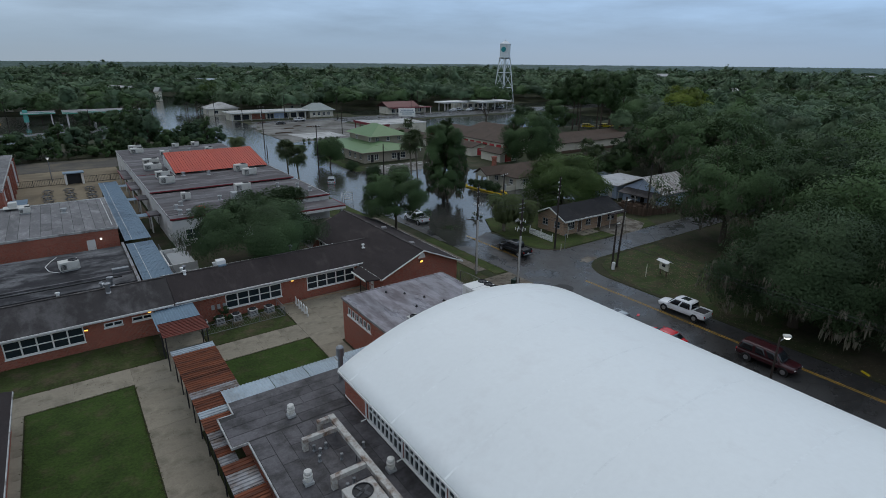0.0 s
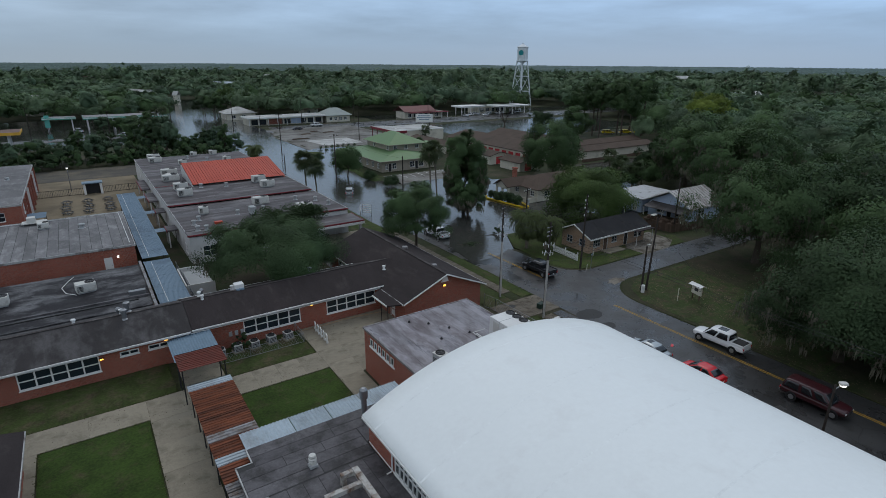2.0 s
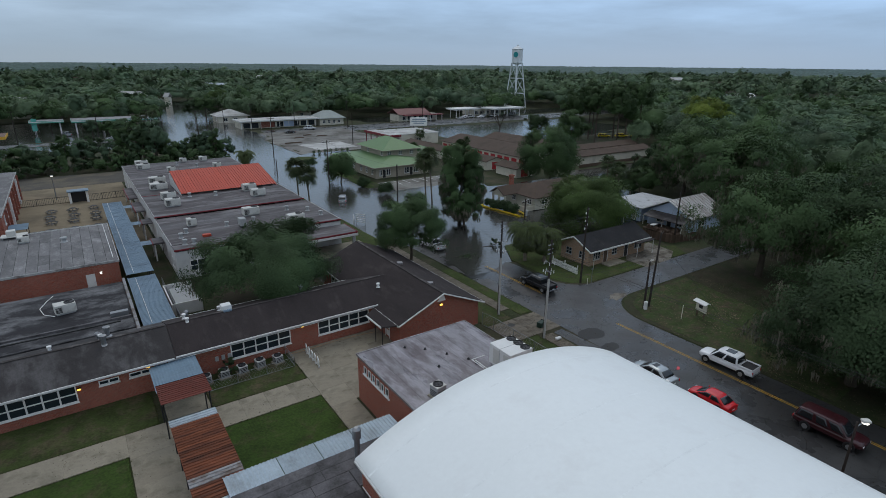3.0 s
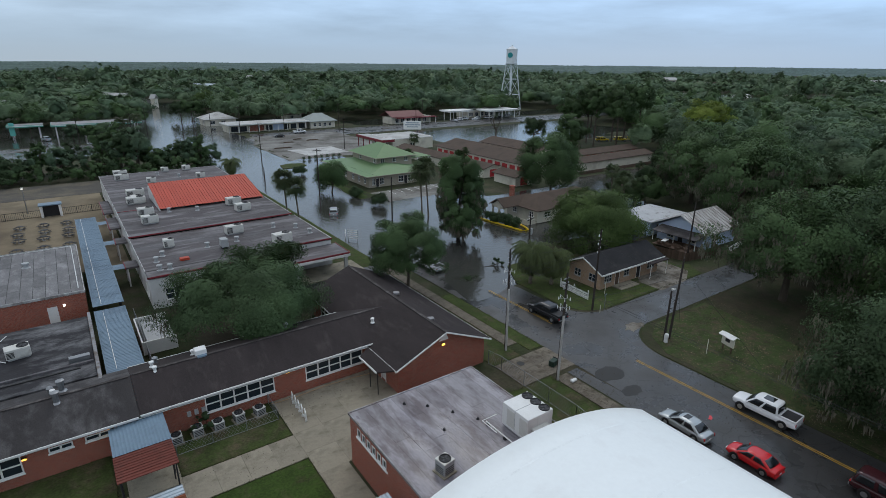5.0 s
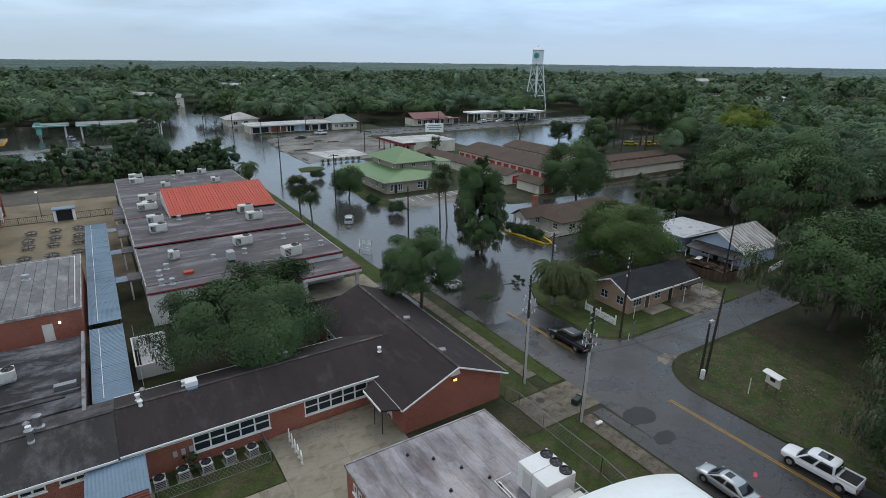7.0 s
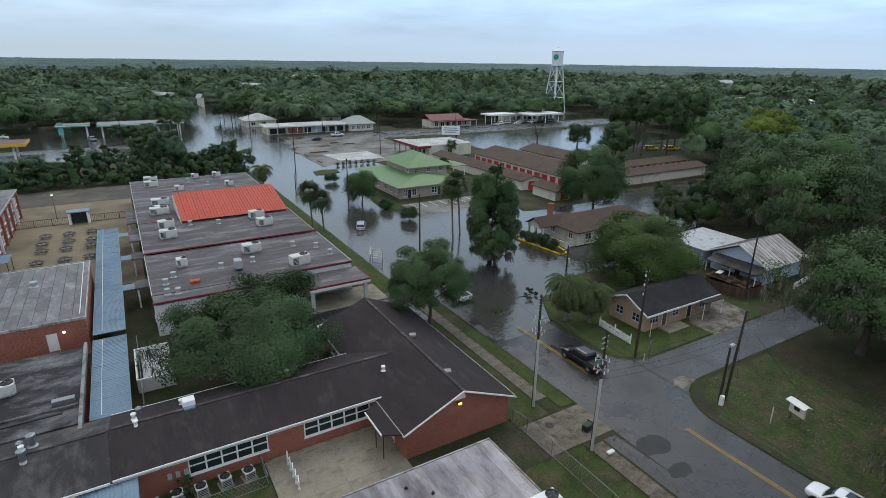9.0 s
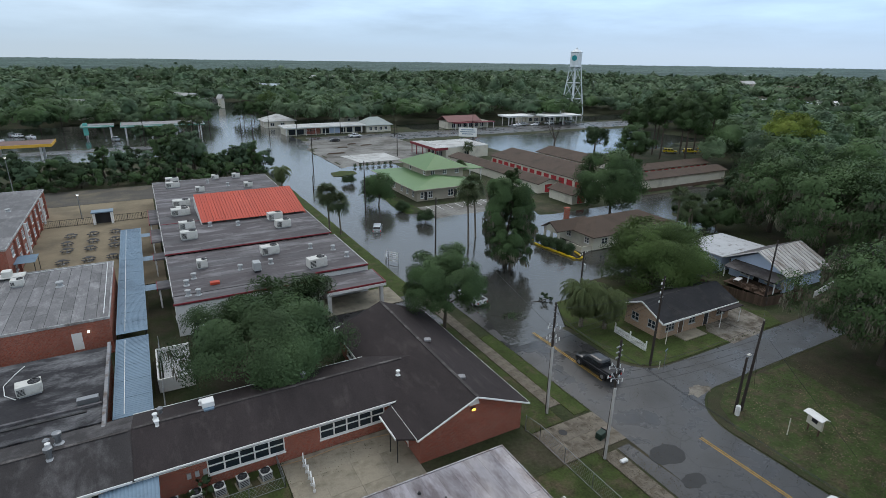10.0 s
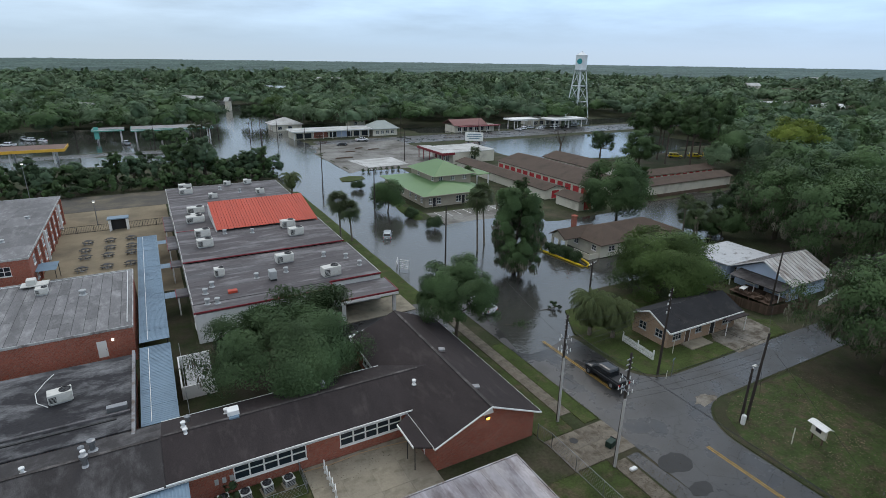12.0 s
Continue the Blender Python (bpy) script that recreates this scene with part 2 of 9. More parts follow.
M_PALEEDGE = mat("worn_white_edge", (0.42, 0.42, 0.41), 0.7, vary=0.35, scale=2, fine=6, dirt=(0.16, 0.14, 0.13), dirt_amount=0.35, dirt_scale=0.9)
M_ROOFD = mat("dark_wet_roof", (0.030, 0.029, 0.032), 0.7, spec=0.15, vary=0.5, scale=0.9, fine=5, dirt=(0.155, 0.155, 0.16), dirt_amount=0.40, dirt_scale=0.28, stretch=(0.8, 1.3, 1), rough_vary=0.2)
M_REDMETAL = mat("red_metal_roof", (0.46, 0.07, 0.04), 0.5, vary=0.1, scale=0.6, fine=3, rand=0.05)
M_GREENMETAL = mat("green_metal_roof", (0.128, 0.218, 0.098), 0.5, vary=0.12, scale=0.6, fine=3)
M_BLUEMETAL = mat("blue_metal_canopy", (0.1656, 0.2376, 0.3024), 0.5, vary=0.12, scale=0.8, fine=3, dirt=(0.1152, 0.1656, 0.216), dirt_amount=0.3)
M_GALV = mat("galvanised_sheet", (0.391, 0.4505, 0.493), 0.4, metal=0.35, vary=0.16, scale=1, fine=4, dirt=(0.255, 0.272, 0.2805), dirt_amount=0.3, rand=0.1)
M_RUST = mat("rusted_sheet", (0.186, 0.0589, 0.0279), 0.7, vary=0.3, scale=1.3, fine=5, dirt=(0.0806, 0.031, 0.0186), dirt_amount=0.45, dirt_scale=0.8, stretch=(0.4, 2.5, 1), rand=0.2)
M_RUSTRED = mat("faded_red_sheet", (0.156, 0.042, 0.03), 0.6, vary=0.2, scale=1.3, fine=5, dirt=(0.09, 0.036, 0.027), dirt_amount=0.3, rand=0.1)
M_GREYSHEET = mat("worn_grey_sheet", (0.264, 0.264, 0.272), 0.5, metal=0.2, vary=0.25, scale=2, fine=6, dirt=(0.136, 0.104, 0.088), dirt_amount=0.4, dirt_scale=0.9, rand=0.15)
M_REDTRIM = mat("dark_red_trim", (0.19, 0.03, 0.038), 0.5, vary=0.15)
M_RIDGE = mat("dusty_ridge_cap", (0.062, 0.055, 0.053), 0.9, vary=0.45, scale=2, fine=6, dirt=(0.13, 0.12, 0.115), dirt_amount=0.3, dirt_scale=0.7)
M_WHITEWALL = mat("white_stucco", (0.561, 0.561, 0.5525), 0.85, vary=0.08, scale=0.6, fine=5, dirt=(0.425, 0.4165, 0.3995), dirt_amount=0.25)
M_CREAM = mat("cream_wall", (0.60, 0.57, 0.48), 0.85, vary=0.08, scale=0.6, fine=5, dirt=(0.45, 0.42, 0.35), dirt_amount=0.25)
M_BEIGE = mat("beige_stone_veneer", (0.36, 0.32, 0.26), 0.85, vary=0.18, scale=0.8, fine=6)
M_BLUEWALL = mat("pale_blue_siding", (0.46, 0.55, 0.70), 0.7, vary=0.08, scale=0.6, fine=5)
M_WOOD = mat("weathered_wood", (0.11, 0.075, 0.055), 0.85, vary=0.3, scale=1, fine=8, stretch=(4, 4, 0.6), rand=0.2)
M_POLE = mat("creosoted_pole", (0.045, 0.037, 0.032), 0.9, vary=0.3, scale=1, fine=8, stretch=(4, 4, 0.4))
M_POLE_PALE = mat("pale_concrete_pole", (0.40, 0.39, 0.37), 0.8, vary=0.12, scale=1, fine=6)
M_GLASS = mat("window_glass", (0.02, 0.03, 0.038), 0.06, spec=0.45, vary=0.1)
M_CARGLASS = mat("car_glass", (0.012, 0.015, 0.018), 0.05, spec=0.6, vary=0.05)
M_DARK = mat("dark_metal", (0.03, 0.03, 0.032), 0.55, vary=0.2)
M_STEEL = mat("grey_steel", (0.28, 0.29, 0.30), 0.4, metal=0.7, vary=0.15)
M_FANBLADE = mat("dark_fan_blade", (0.07, 0.072, 0.075), 0.5, vary=0.15)
M_ACWHITE = mat("off_white_casing", (0.58, 0.57, 0.53), 0.5, vary=0.1, scale=1.5, fine=6, dirt=(0.40, 0.38, 0.34), dirt_amount=0.25, dirt_scale=1.0)
M_ACGREY = mat("grey_casing", (0.36, 0.37, 0.37), 0.5, vary=0.12, scale=1.5, fine=6)
M_TYRE = mat("tyre_rubber", (0.02, 0.02, 0.02), 0.85, vary=0.15)
M_RIM = mat("alloy_rim", (0.42, 0.43, 0.44), 0.35, metal=0.8, vary=0.08)
M_BARK = mat("bark", (0.085, 0.07, 0.055), 0.95, vary=0.35, scale=2, fine=9, bump=0.05, stretch=(2, 2, 0.5))
M_PALMBARK = mat("palm_bark", (0.17, 0.145, 0.115), 0.95, vary=0.35, scale=2, fine=9, stretch=(1, 1, 3))


def leaf_mat(name, col, col2, vary=0.2, patch=0.22):
    m = bpy.data.materials.new(name)
    m.use_nodes = True
    n, l = m.node_tree.nodes, m.node_tree.links
    b = n["Principled BSDF"]
    b.inputs["Roughness"].default_value, b.inputs["Specular IOR Level"].default_value = 0.65, 0.14
    g, co, no, mx, mr, sc = (n.new("ShaderNode" + k) for k in ("NewGeometry", "TexCoord", "TexNoise", "Mix", "MapRange", "VectorMath"))
    no.inputs["Scale"].default_value, no.inputs["Detail"].default_value = patch, 6
    l.new(co.outputs["Object"], no.inputs["Vector"])
    ra = n.new("ShaderNodeMapRange")
    ra.inputs["From Min"].default_value, ra.inputs["From Max"].default_value = 0.35, 0.65
    l.new(no.outputs["Fac"], ra.inputs["Value"])
    mx.data_type = "RGBA"
    mx.inputs["A"].default_value, mx.inputs["B"].default_value = (*col, 1), (*col2, 1)
    l.new(ra.outputs[0], mx.inputs["Factor"])
    mr.inputs["To Min"].default_value, mr.inputs["To Max"].default_value = 1 - vary, 1 + vary
    l.new(g.outputs["Random Per Island"], mr.inputs["Value"])
    sc.operation = "SCALE"
    l.new(mx.outputs["Result"], sc.inputs[0])
    n2, r3, mu = n.new("ShaderNodeTexNoise"), n.new("ShaderNodeMapRange"), n.new("ShaderNodeMath")
    n2.inputs["Scale"].default_value, n2.inputs["Detail"].default_value = 0.075, 3
    l.new(co.outputs["Object"], n2.inputs["Vector"])
    r3.inputs["From Min"].default_value, r3.inputs["From Max"].default_value = 0.33, 0.67
    r3.inputs["To Min"].default_value, r3.inputs["To Max"].default_value = 0.62, 1.4
    l.new(n2.outputs["Fac"], r3.inputs["Value"])
    mu.operation = "MULTIPLY"
    l.new(mr.outputs[0], mu.inputs[0])
    l.new(r3.outputs[0], mu.inputs[1])
    l.new(mu.outputs[0], sc.inputs["Scale"])
    l.new(sc.outputs[0], b.inputs["Base Color"])
    thin, both = n.new("ShaderNodeBsdfTranslucent"), n.new("ShaderNodeMixShader")
    both.inputs["Fac"].default_value = 0.2
    l.new(sc.outputs[0], thin.inputs["Color"])
    l.new(b.outputs[0], both.inputs[1])
    l.new(thin.outputs[0], both.inputs[2])
    l.new(both.outputs[0], n["Material Output"].inputs["Surface"])
    return m


M_LEAF = leaf_mat("live_oak_leaves", (0.0580, 0.1023, 0.0387), (0.0832, 0.1380, 0.0566))
M_LEAF_B = leaf_mat("bright_leaves", (0.0691, 0.1163, 0.0328), (0.0948, 0.1434, 0.0464))
M_LEAF_D = leaf_mat("dark_leaves", (0.0430, 0.0728, 0.0326), (0.0603, 0.0979, 0.0450))
M_LEAF_Y = leaf_mat("yellow_green_leaves", (0.1710, 0.2400, 0.0375), (0.2250, 0.2800, 0.0562))
M_LEAF_W = leaf_mat("mixed_wood_leaves", (0.0812, 0.1340, 0.0760), (0.1080, 0.1620, 0.0950), 0.12)
M_LEAF_W2 = leaf_mat("light_wood_leaves", (0.0994, 0.1548, 0.0807), (0.1302, 0.1837, 0.1034), 0.15)
# bluish grey-green: distance haze over the far forest is mixed into this leaf colour
M_LEAF_F = leaf_mat("hazed_far_forest_leaves", (0.030, 0.064, 0.054), (0.085, 0.135, 0.110), 0.12, 0.006)
M_PALMFEATHER = leaf_mat("feather_palm_fronds", (0.0872, 0.1121, 0.0456), (0.1129, 0.1364, 0.0593))
M_PALMLEAF = leaf_mat("palm_fronds", (0.060, 0.088, 0.040), (0.085, 0.105, 0.05))
M_GRASSBLADE = leaf_mat("grass_blades", (0.0462, 0.0690, 0.0160), (0.0825, 0.0805, 0.0300), 0.4)
M_MOSS = leaf_mat("spanish_moss", (0.2050, 0.1900, 0.1444), (0.1537, 0.1473, 0.1093))

M_WATER = bpy.data.materials.new("flood_water")
M_WATER.use_nodes = True
_n, _l = M_WATER.node_tree.nodes, M_WATER.node_tree.links
_b = _n["Principled BSDF"]
_b.inputs["Base Color"].default_value = (0.050, 0.050, 0.045, 1)
_b.inputs["Roughness"].default_value, _b.inputs["IOR"].default_value = 0.06, 1.72
_co, _no, _bp = _n.new("ShaderNodeTexCoord"), _n.new("ShaderNodeTexNoise"), _n.new("ShaderNodeBump")
_no.inputs["Scale"].default_value, _no.inputs["Detail"].default_value = 1.3, 6
_bp.inputs["Strength"].default_value, _bp.inputs["Distance"].default_value = 0.5, 0.085
_l.new(_co.outputs["Object"], _no.inputs["Vector"])
_l.new(_no.outputs["Fac"], _bp.inputs["Height"])
_l.new(_bp.outputs[0], _b.inputs["Normal"])


def lamp_mat(name, col, strength):
    m = bpy.data.materials.new(name)
    m.use_nodes = True
    b = m.node_tree.nodes["Principled BSDF"]
    b.inputs["Base Color"].default_value = (*col, 1)
    b.inputs["Emission Color"].default_value, b.inputs["Emission Strength"].default_value = (*col, 1), strength
    return m


M_AMBER = lamp_mat("amber_lamp_glow", (1.0, 0.5, 0.08), 2.5)
M_WHITELAMP = lamp_mat("white_lamp_glow", (1.0, 0.97, 0.9), 1.6)
M_REDLAMP = mat("red_lens", (0.45, 0.02, 0.02), 0.2)
M_CLEARLENS = mat("clear_lens", (0.6, 0.6, 0.6), 0.15)
# ---- mesh helpers ----
def thing(name, label, category, at=(0, 0, 0), turn=0.0, group="", kind=""):
    ob = new(name)
    ob.matrix_basis = pose(*at, 0, 0, turn)
    ob.empty_display_size = 0.3
    return tagged(ob, label, category, group, kind)


def link_mesh(name, me, parent=None, label="", at=None):
    ob = new(name, me)
    if parent is not None:
        ob.parent = parent
    if at is not None:
        ob.matrix_basis = at
    if label:
        ob["label"] = label
    return ob


def data_of(name, bm, material, smooth=False):
    me = bpy.data.meshes.new(name)
    bmesh.ops.recalc_face_normals(bm, faces=bm.faces[:])
    bm.to_mesh(me)
    bm.free()
    me.materials.append(material)
    if smooth:
        me.polygons.foreach_set("use_smooth", [True] * len(me.polygons))
    return me


def part(name, bm, material, parent=None, label="", at=None, smooth=False):
    return link_mesh(name, data_of(name, bm, material, smooth), parent, label, at)


def raw(name, verts, faces, material, parent=None, label="", at=None, smooth=False, normals=None):
    """A mesh from arrays; normals: one shading direction a vertex, for leaves that share the light of their clump."""
    me = bpy.data.meshes.new(name)
    verts, faces = np.asarray(verts, dtype=np.float32), np.asarray(faces, dtype=np.int32)
    k = faces.shape[1]
    me.vertices.add(len(verts))
    me.vertices.foreach_set("co", verts.ravel())
    me.loops.add(faces.size)
    me.loops.foreach_set("vertex_index", faces.ravel())
    me.polygons.add(len(faces))
    me.polygons.foreach_set("loop_start", np.arange(0, faces.size, k, dtype=np.int32))
    if smooth:
        me.polygons.foreach_set("use_smooth", np.ones(len(faces), dtype=bool))
    me.update(calc_edges=True)
    me.validate()
    if normals is not None:
        me.polygons.foreach_set("use_smooth", np.ones(len(faces), dtype=bool))
        me.normals_split_custom_set_from_vertices(np.asarray(normals, dtype=np.float32))
    me.materials.append(material)
    return link_mesh(name, me, parent, label, at)


def box(bm, x0, x1, y0, y1, z0, z1, m=None):
    vs = [bm.verts.new(Vector(p) if m is None else m @ Vector(p)) for p in
          ((x0, y0, z0), (x1, y0, z0), (x1, y1, z0), (x0, y1, z0), (x0, y0, z1), (x1, y0, z1), (x1, y1, z1), (x0, y1, z1))]
    for f in ((3, 2, 1, 0), (4, 5, 6, 7), (0, 1, 5, 4), (1, 2, 6, 5), (2, 3, 7, 6), (3, 0, 4, 7)):
        bm.faces.new([vs[i] for i in f])
    return bm


def boxes(*bs):
    bm = bmesh.new()
    for b in bs:
        box(bm, *b)
    return bm


def soft_box(x0, x1, y0, y1, z0, z1, r=0.03, seg=1):
    bm = boxes((x0, x1, y0, y1, z0, z1))
    bmesh.ops.bevel(bm, geom=bm.edges[:], offset=r, segments=seg, affect="EDGES", profile=0.5)
    return bm


def prism(bm, outline, z0, z1):
    """An upright prism over a plan outline."""
    lo, hi = [bm.verts.new((x, y, z0)) for x, y in outline], [bm.verts.new((x, y, z1)) for x, y in outline]
    bm.faces.new(lo[::-1])
    bm.faces.new(hi)
    k = len(outline)
    for i in range(k):
        bm.faces.new((lo[i], lo[(i + 1) % k], hi[(i + 1) % k], hi[i]))
    return bm


def tube(bm, points, radii, sides=8, cap=True):
    rings = []
    pts = [Vector(p) for p in points]
    for i, p in enumerate(pts):
        way = (pts[min(i + 1, len(pts) - 1)] - pts[max(i - 1, 0)]).normalized()
        a = way.orthogonal().normalized() if abs(way.z) < 0.95 else Vector((1, 0, 0))
        a = (a - way * a.dot(way)).normalized()
        b = way.cross(a)
        r = radii[i] if hasattr(radii, "__len__") else radii
        rings.append([bm.verts.new(p + (a * math.cos(t) + b * math.sin(t)) * r) for t in (2 * math.pi * k / sides for k in range(sides))])
    for r0, r1 in zip(rings, rings[1:]):
        for k in range(sides):
            bm.faces.new((r0[k], r0[(k + 1) % sides], r1[(k + 1) % sides], r1[k]))
    if cap:
        bm.faces.new(rings[0][::-1])
        bm.faces.new(rings[-1])
    return bm


def lathe(bm, profile, x=0, y=0, sides=14):
    """Turn (radius, z) pairs about the upright through x, y."""
    rings = [[bm.verts.new((x + r * math.cos(2 * math.pi * k / sides), y + r * math.sin(2 * math.pi * k / sides), z)) for k in range(sides)] for r, z in profile]
    for r0, r1 in zip(rings, rings[1:]):
        for k in range(sides):
            bm.faces.new((r0[k], r0[(k + 1) % sides], r1[(k + 1) % sides], r1[k]))
    bm.faces.new(rings[0][::-1])
    bm.faces.new(rings[-1])
    return bm


# ---- building helpers ----
SIDE = {"S": 0, "E": 90, "N": 180, "W": -90}


def side_frame(side, x0, x1, y0, y1, z=0.0):
    ox, oy = {"S": (x0, y0), "E": (x1, y0), "N": (x1, y1), "W": (x0, y1)}[side]
    return pose(ox, oy, z, 0, 0, SIDE[side])


def along(side, x0, x1, y0, y1, a):
    """A plan coordinate on a side as metres along that wall."""
    return {"S": a - x0, "E": a - y0, "N": x1 - a, "W": y1 - a}[side]


def wall_bm(length, height, holes, thick=0.25):
    """A wall along x, its outer face at y = 0, cut by holes (a0, a1, z0, z1)."""
    bm = bmesh.new()
    xs = sorted({0.0, length, *(h[0] for h in holes), *(h[1] for h in holes)})
    for a, b in zip(xs, xs[1:]):
        zs, mid = [(0.0, height)], (a + b) / 2
        for h in sorted((h for h in holes if h[0] < mid < h[1]), key=lambda h: h[2]):
            lo, hi = zs.pop()
            if h[2] > lo + 1e-4:
                zs.append((lo, h[2]))
            zs.append((h[3], hi))
        for lo, hi in zs:
            if hi - lo > 1e-3:
                box(bm, a, b, 0, thick, lo, hi)
    bmesh.ops.remove_doubles(bm, verts=bm.verts[:], dist=1e-4)
    inner = [f for f in bm.faces if all(len(e.link_faces) > 1 for e in f.edges) and
             any(g is not f and (g.calc_center_median() - f.calc_center_median()).length < 1e-4 for e in f.edges for g in e.link_faces)]
    bmesh.ops.delete(bm, geom=inner, context="FACES_ONLY")
    return bm


PANES = {}


def window(parent, at, w, h, cols=2, rows=2, frame_mat=None, depth=0.1, label="", bar=0.075, glass=None, sill=True):
    """A window in a hole; at: the hole's lower left corner on the wall's outer face."""
    t = bar
    win = part("window", wall_bm(w, h, [(t, w - t, t, h - t)], depth + 0.03), frame_mat or M_TRIM, parent, label, at @ pose(0, -0.03, 0))
    cw, rh = (w - 2 * t) / cols, (h - 2 * t) / rows
    for i in range(1, cols):
        key = ("m", round(h, 3), t, (frame_mat or M_TRIM).name)
        if key not in PANES:
            PANES[key] = data_of("mullion", boxes((-t * 0.65, t * 0.65, -0.01, depth + 0.015, t, h - t)), frame_mat or M_TRIM)
        link_mesh("mullion", PANES[key], win, "", pose(t + i * cw, 0, 0))
    for j in range(1, rows):
        key = ("r", round(w, 3), t, (frame_mat or M_TRIM).name)
        if key not in PANES:
            PANES[key] = data_of("glazing_bar", boxes((t, w - t, 0.0, depth - 0.005, -t * 0.45, t * 0.45)), frame_mat or M_TRIM)
        link_mesh("glazing_bar", PANES[key], win, "", pose(0, 0, t + j * rh))
    if sill:
        part("sill", boxes((-0.06, w + 0.06, -0.09, 0.03, -0.08, -0.002)), frame_mat or M_TRIM, win)
    key = (round(cw, 3), round(rh, 3), (glass or M_GLASS).name)
    if key not in PANES:
        PANES[key] = data_of("pane", boxes((0, cw, 0, 0.012, 0, rh)), glass or M_GLASS)
    for i in range(cols):
        for j in range(rows):
            link_mesh("pane", PANES[key], win, "", pose(t + i * cw, depth / 2 + 0.03, t + j * rh))
    return win


def door(parent, at, w, h, material, handle=True):
    bm = soft_box(0.03, w - 0.03, 0.05, 0.1, 0.02, h - 0.03, 0.01)
    for z0, z1 in ((0.2, h * 0.45), (h * 0.52, h - 0.2)):
        box(bm, 0.16, w - 0.16, 0.035, 0.05, z0, z1)
    d = part("door", bm, material, parent, "", at)
    part("door_frame", boxes((0, 0.05, -0.02, 0.14, 0, h), (w - 0.05, w, -0.02, 0.14, 0, h), (0.05, w - 0.05, -0.02, 0.14, h - 0.05, h)), M_TRIM, parent, "", at)
    if handle:
        part("handle", boxes((w - 0.16, w - 0.1, 0.0, 0.05, 0.95, 1.05)), M_STEEL, d)
    return d


def walls(parent, x0, x1, y0, y1, h, material, openings=None, thick=0.25, sides="SENW", frame_mat=None, bar=0.06):
    """Four walls, each with its windows: side -> rows (a0, a1, z0, z1, cols, rows) or, for doors, (a0, a1, 0, z1, "door", material)."""
    openings = openings or {}
    for s in sides:
        m = side_frame(s, x0, x1, y0, y1)
        length = (x1 - x0) if s in "SN" else (y1 - y0)
        holes, rows = [], []
        for o in openings.get(s, ()):
            a, b = sorted((along(s, x0, x1, y0, y1, o[0]), along(s, x0, x1, y0, y1, o[1])))
            holes.append((a, b, o[2], o[3]))
            rows.append((a, b, *o[2:]))
        if s in "EW":
            m = m @ pose(thick, 0, 0)
            holes = [(a - thick, b - thick, c, d) for a, b, c, d in holes]
            rows = [(r[0] - thick, r[1] - thick, *r[2:]) for r in rows]
            length -= 2 * thick
        part("wall", wall_bm(length, h, holes, thick), material, parent, "", m)
        for a, b, z0, z1, c, r in rows:
            if c == "door":
                door(parent, m @ pose(a, 0, z0), b - a, z1 - z0, r)
            elif c != "open":
                window(parent, m @ pose(a, 0, z0), b - a, z1 - z0, c, r, frame_mat, bar=bar)


def flat_roof(parent, x0, x1, y0, y1, z, material, edge_mat, lip=0.18, over=0.12, edge_h=0.3, strips=0, strip_axis="x", sides="SENW", gap=0.02, under=None):
    """A flat roof with an edge strip all round; strips: rolled sheets laid side by side, each a piece."""
    part("roof", boxes((x0 - over + 0.06, x1 + over - 0.06, y0 - over + 0.06, y1 + over - 0.06, z - 0.22, z)), under or material, parent)
    e = over
    bars = {"S": (x0 - e, x1 + e, y0 - e, y0 - e + 0.12), "N": (x0 - e, x1 + e, y1 + e - 0.12, y1 + e),
            "W": (x0 - e, x0 - e + 0.12, y0 - e + 0.12, y1 + e - 0.12), "E": (x1 + e - 0.12, x1 + e, y0 - e + 0.12, y1 + e - 0.12)}
    for s in sides:
        b = bars[s]
        part("roof_edge", boxes((*b, z - edge_h + lip, z + lip)), edge_mat, parent)
    if strips:
        r = random.Random(int(x0 * 7 + y0))
        lo, hi, a0, a1 = (x0, x1, y0, y1) if strip_axis == "x" else (y0, y1, x0, x1)
        k = int((hi - lo) / strips)
        for i in range(k):
            s0, s1 = lo + i * (hi - lo) / k, lo + (i + 1) * (hi - lo) / k
            cut = a0 + 0.02
            while cut < a1 - 0.5:
                nxt = min(a1 - 0.02, cut + r.uniform(3.0, 9.0))
                if a1 - nxt < 1.5:
                    nxt = a1 - 0.02
                d = 0.012 + r.uniform(0, 0.008)
                b = (s0 + gap, s1 - gap, cut, nxt - 2 * gap) if strip_axis == "x" else (cut, nxt - 2 * gap, s0 + gap, s1 - gap)
                part("roof_sheet", boxes((*b, z, z + d)), material, parent)
                cut = nxt


def gable_bm(x0, x1, y0, y1, ze, zr, axis="x", t=0.16):
    """Two slopes of thickness t; the ridge runs along axis."""
    bm = bmesh.new()
    if axis == "x":
        ym = (y0 + y1) / 2
        prof = [(y0, ze), (ym, zr), (y1, ze), (y1, ze - t), (ym, zr - t), (y0, ze - t)]
        ends = [[bm.verts.new((x, a, z)) for a, z in prof] for x in (x0, x1)]
    else:
        xm = (x0 + x1) / 2
        prof = [(x0, ze), (xm, zr), (x1, ze), (x1, ze - t), (xm, zr - t), (x0, ze - t)]
        ends = [[bm.verts.new((a, y, z)) for a, z in prof] for y in (y0, y1)]
    for i in range(6):
        bm.faces.new((ends[0][i], ends[0][(i + 1) % 6], ends[1][(i + 1) % 6], ends[1][i]))
    for e in ends:
        bm.faces.new((e[0], e[1], e[4], e[5]))
        bm.faces.new((e[1], e[2], e[3], e[4]))
    return bm


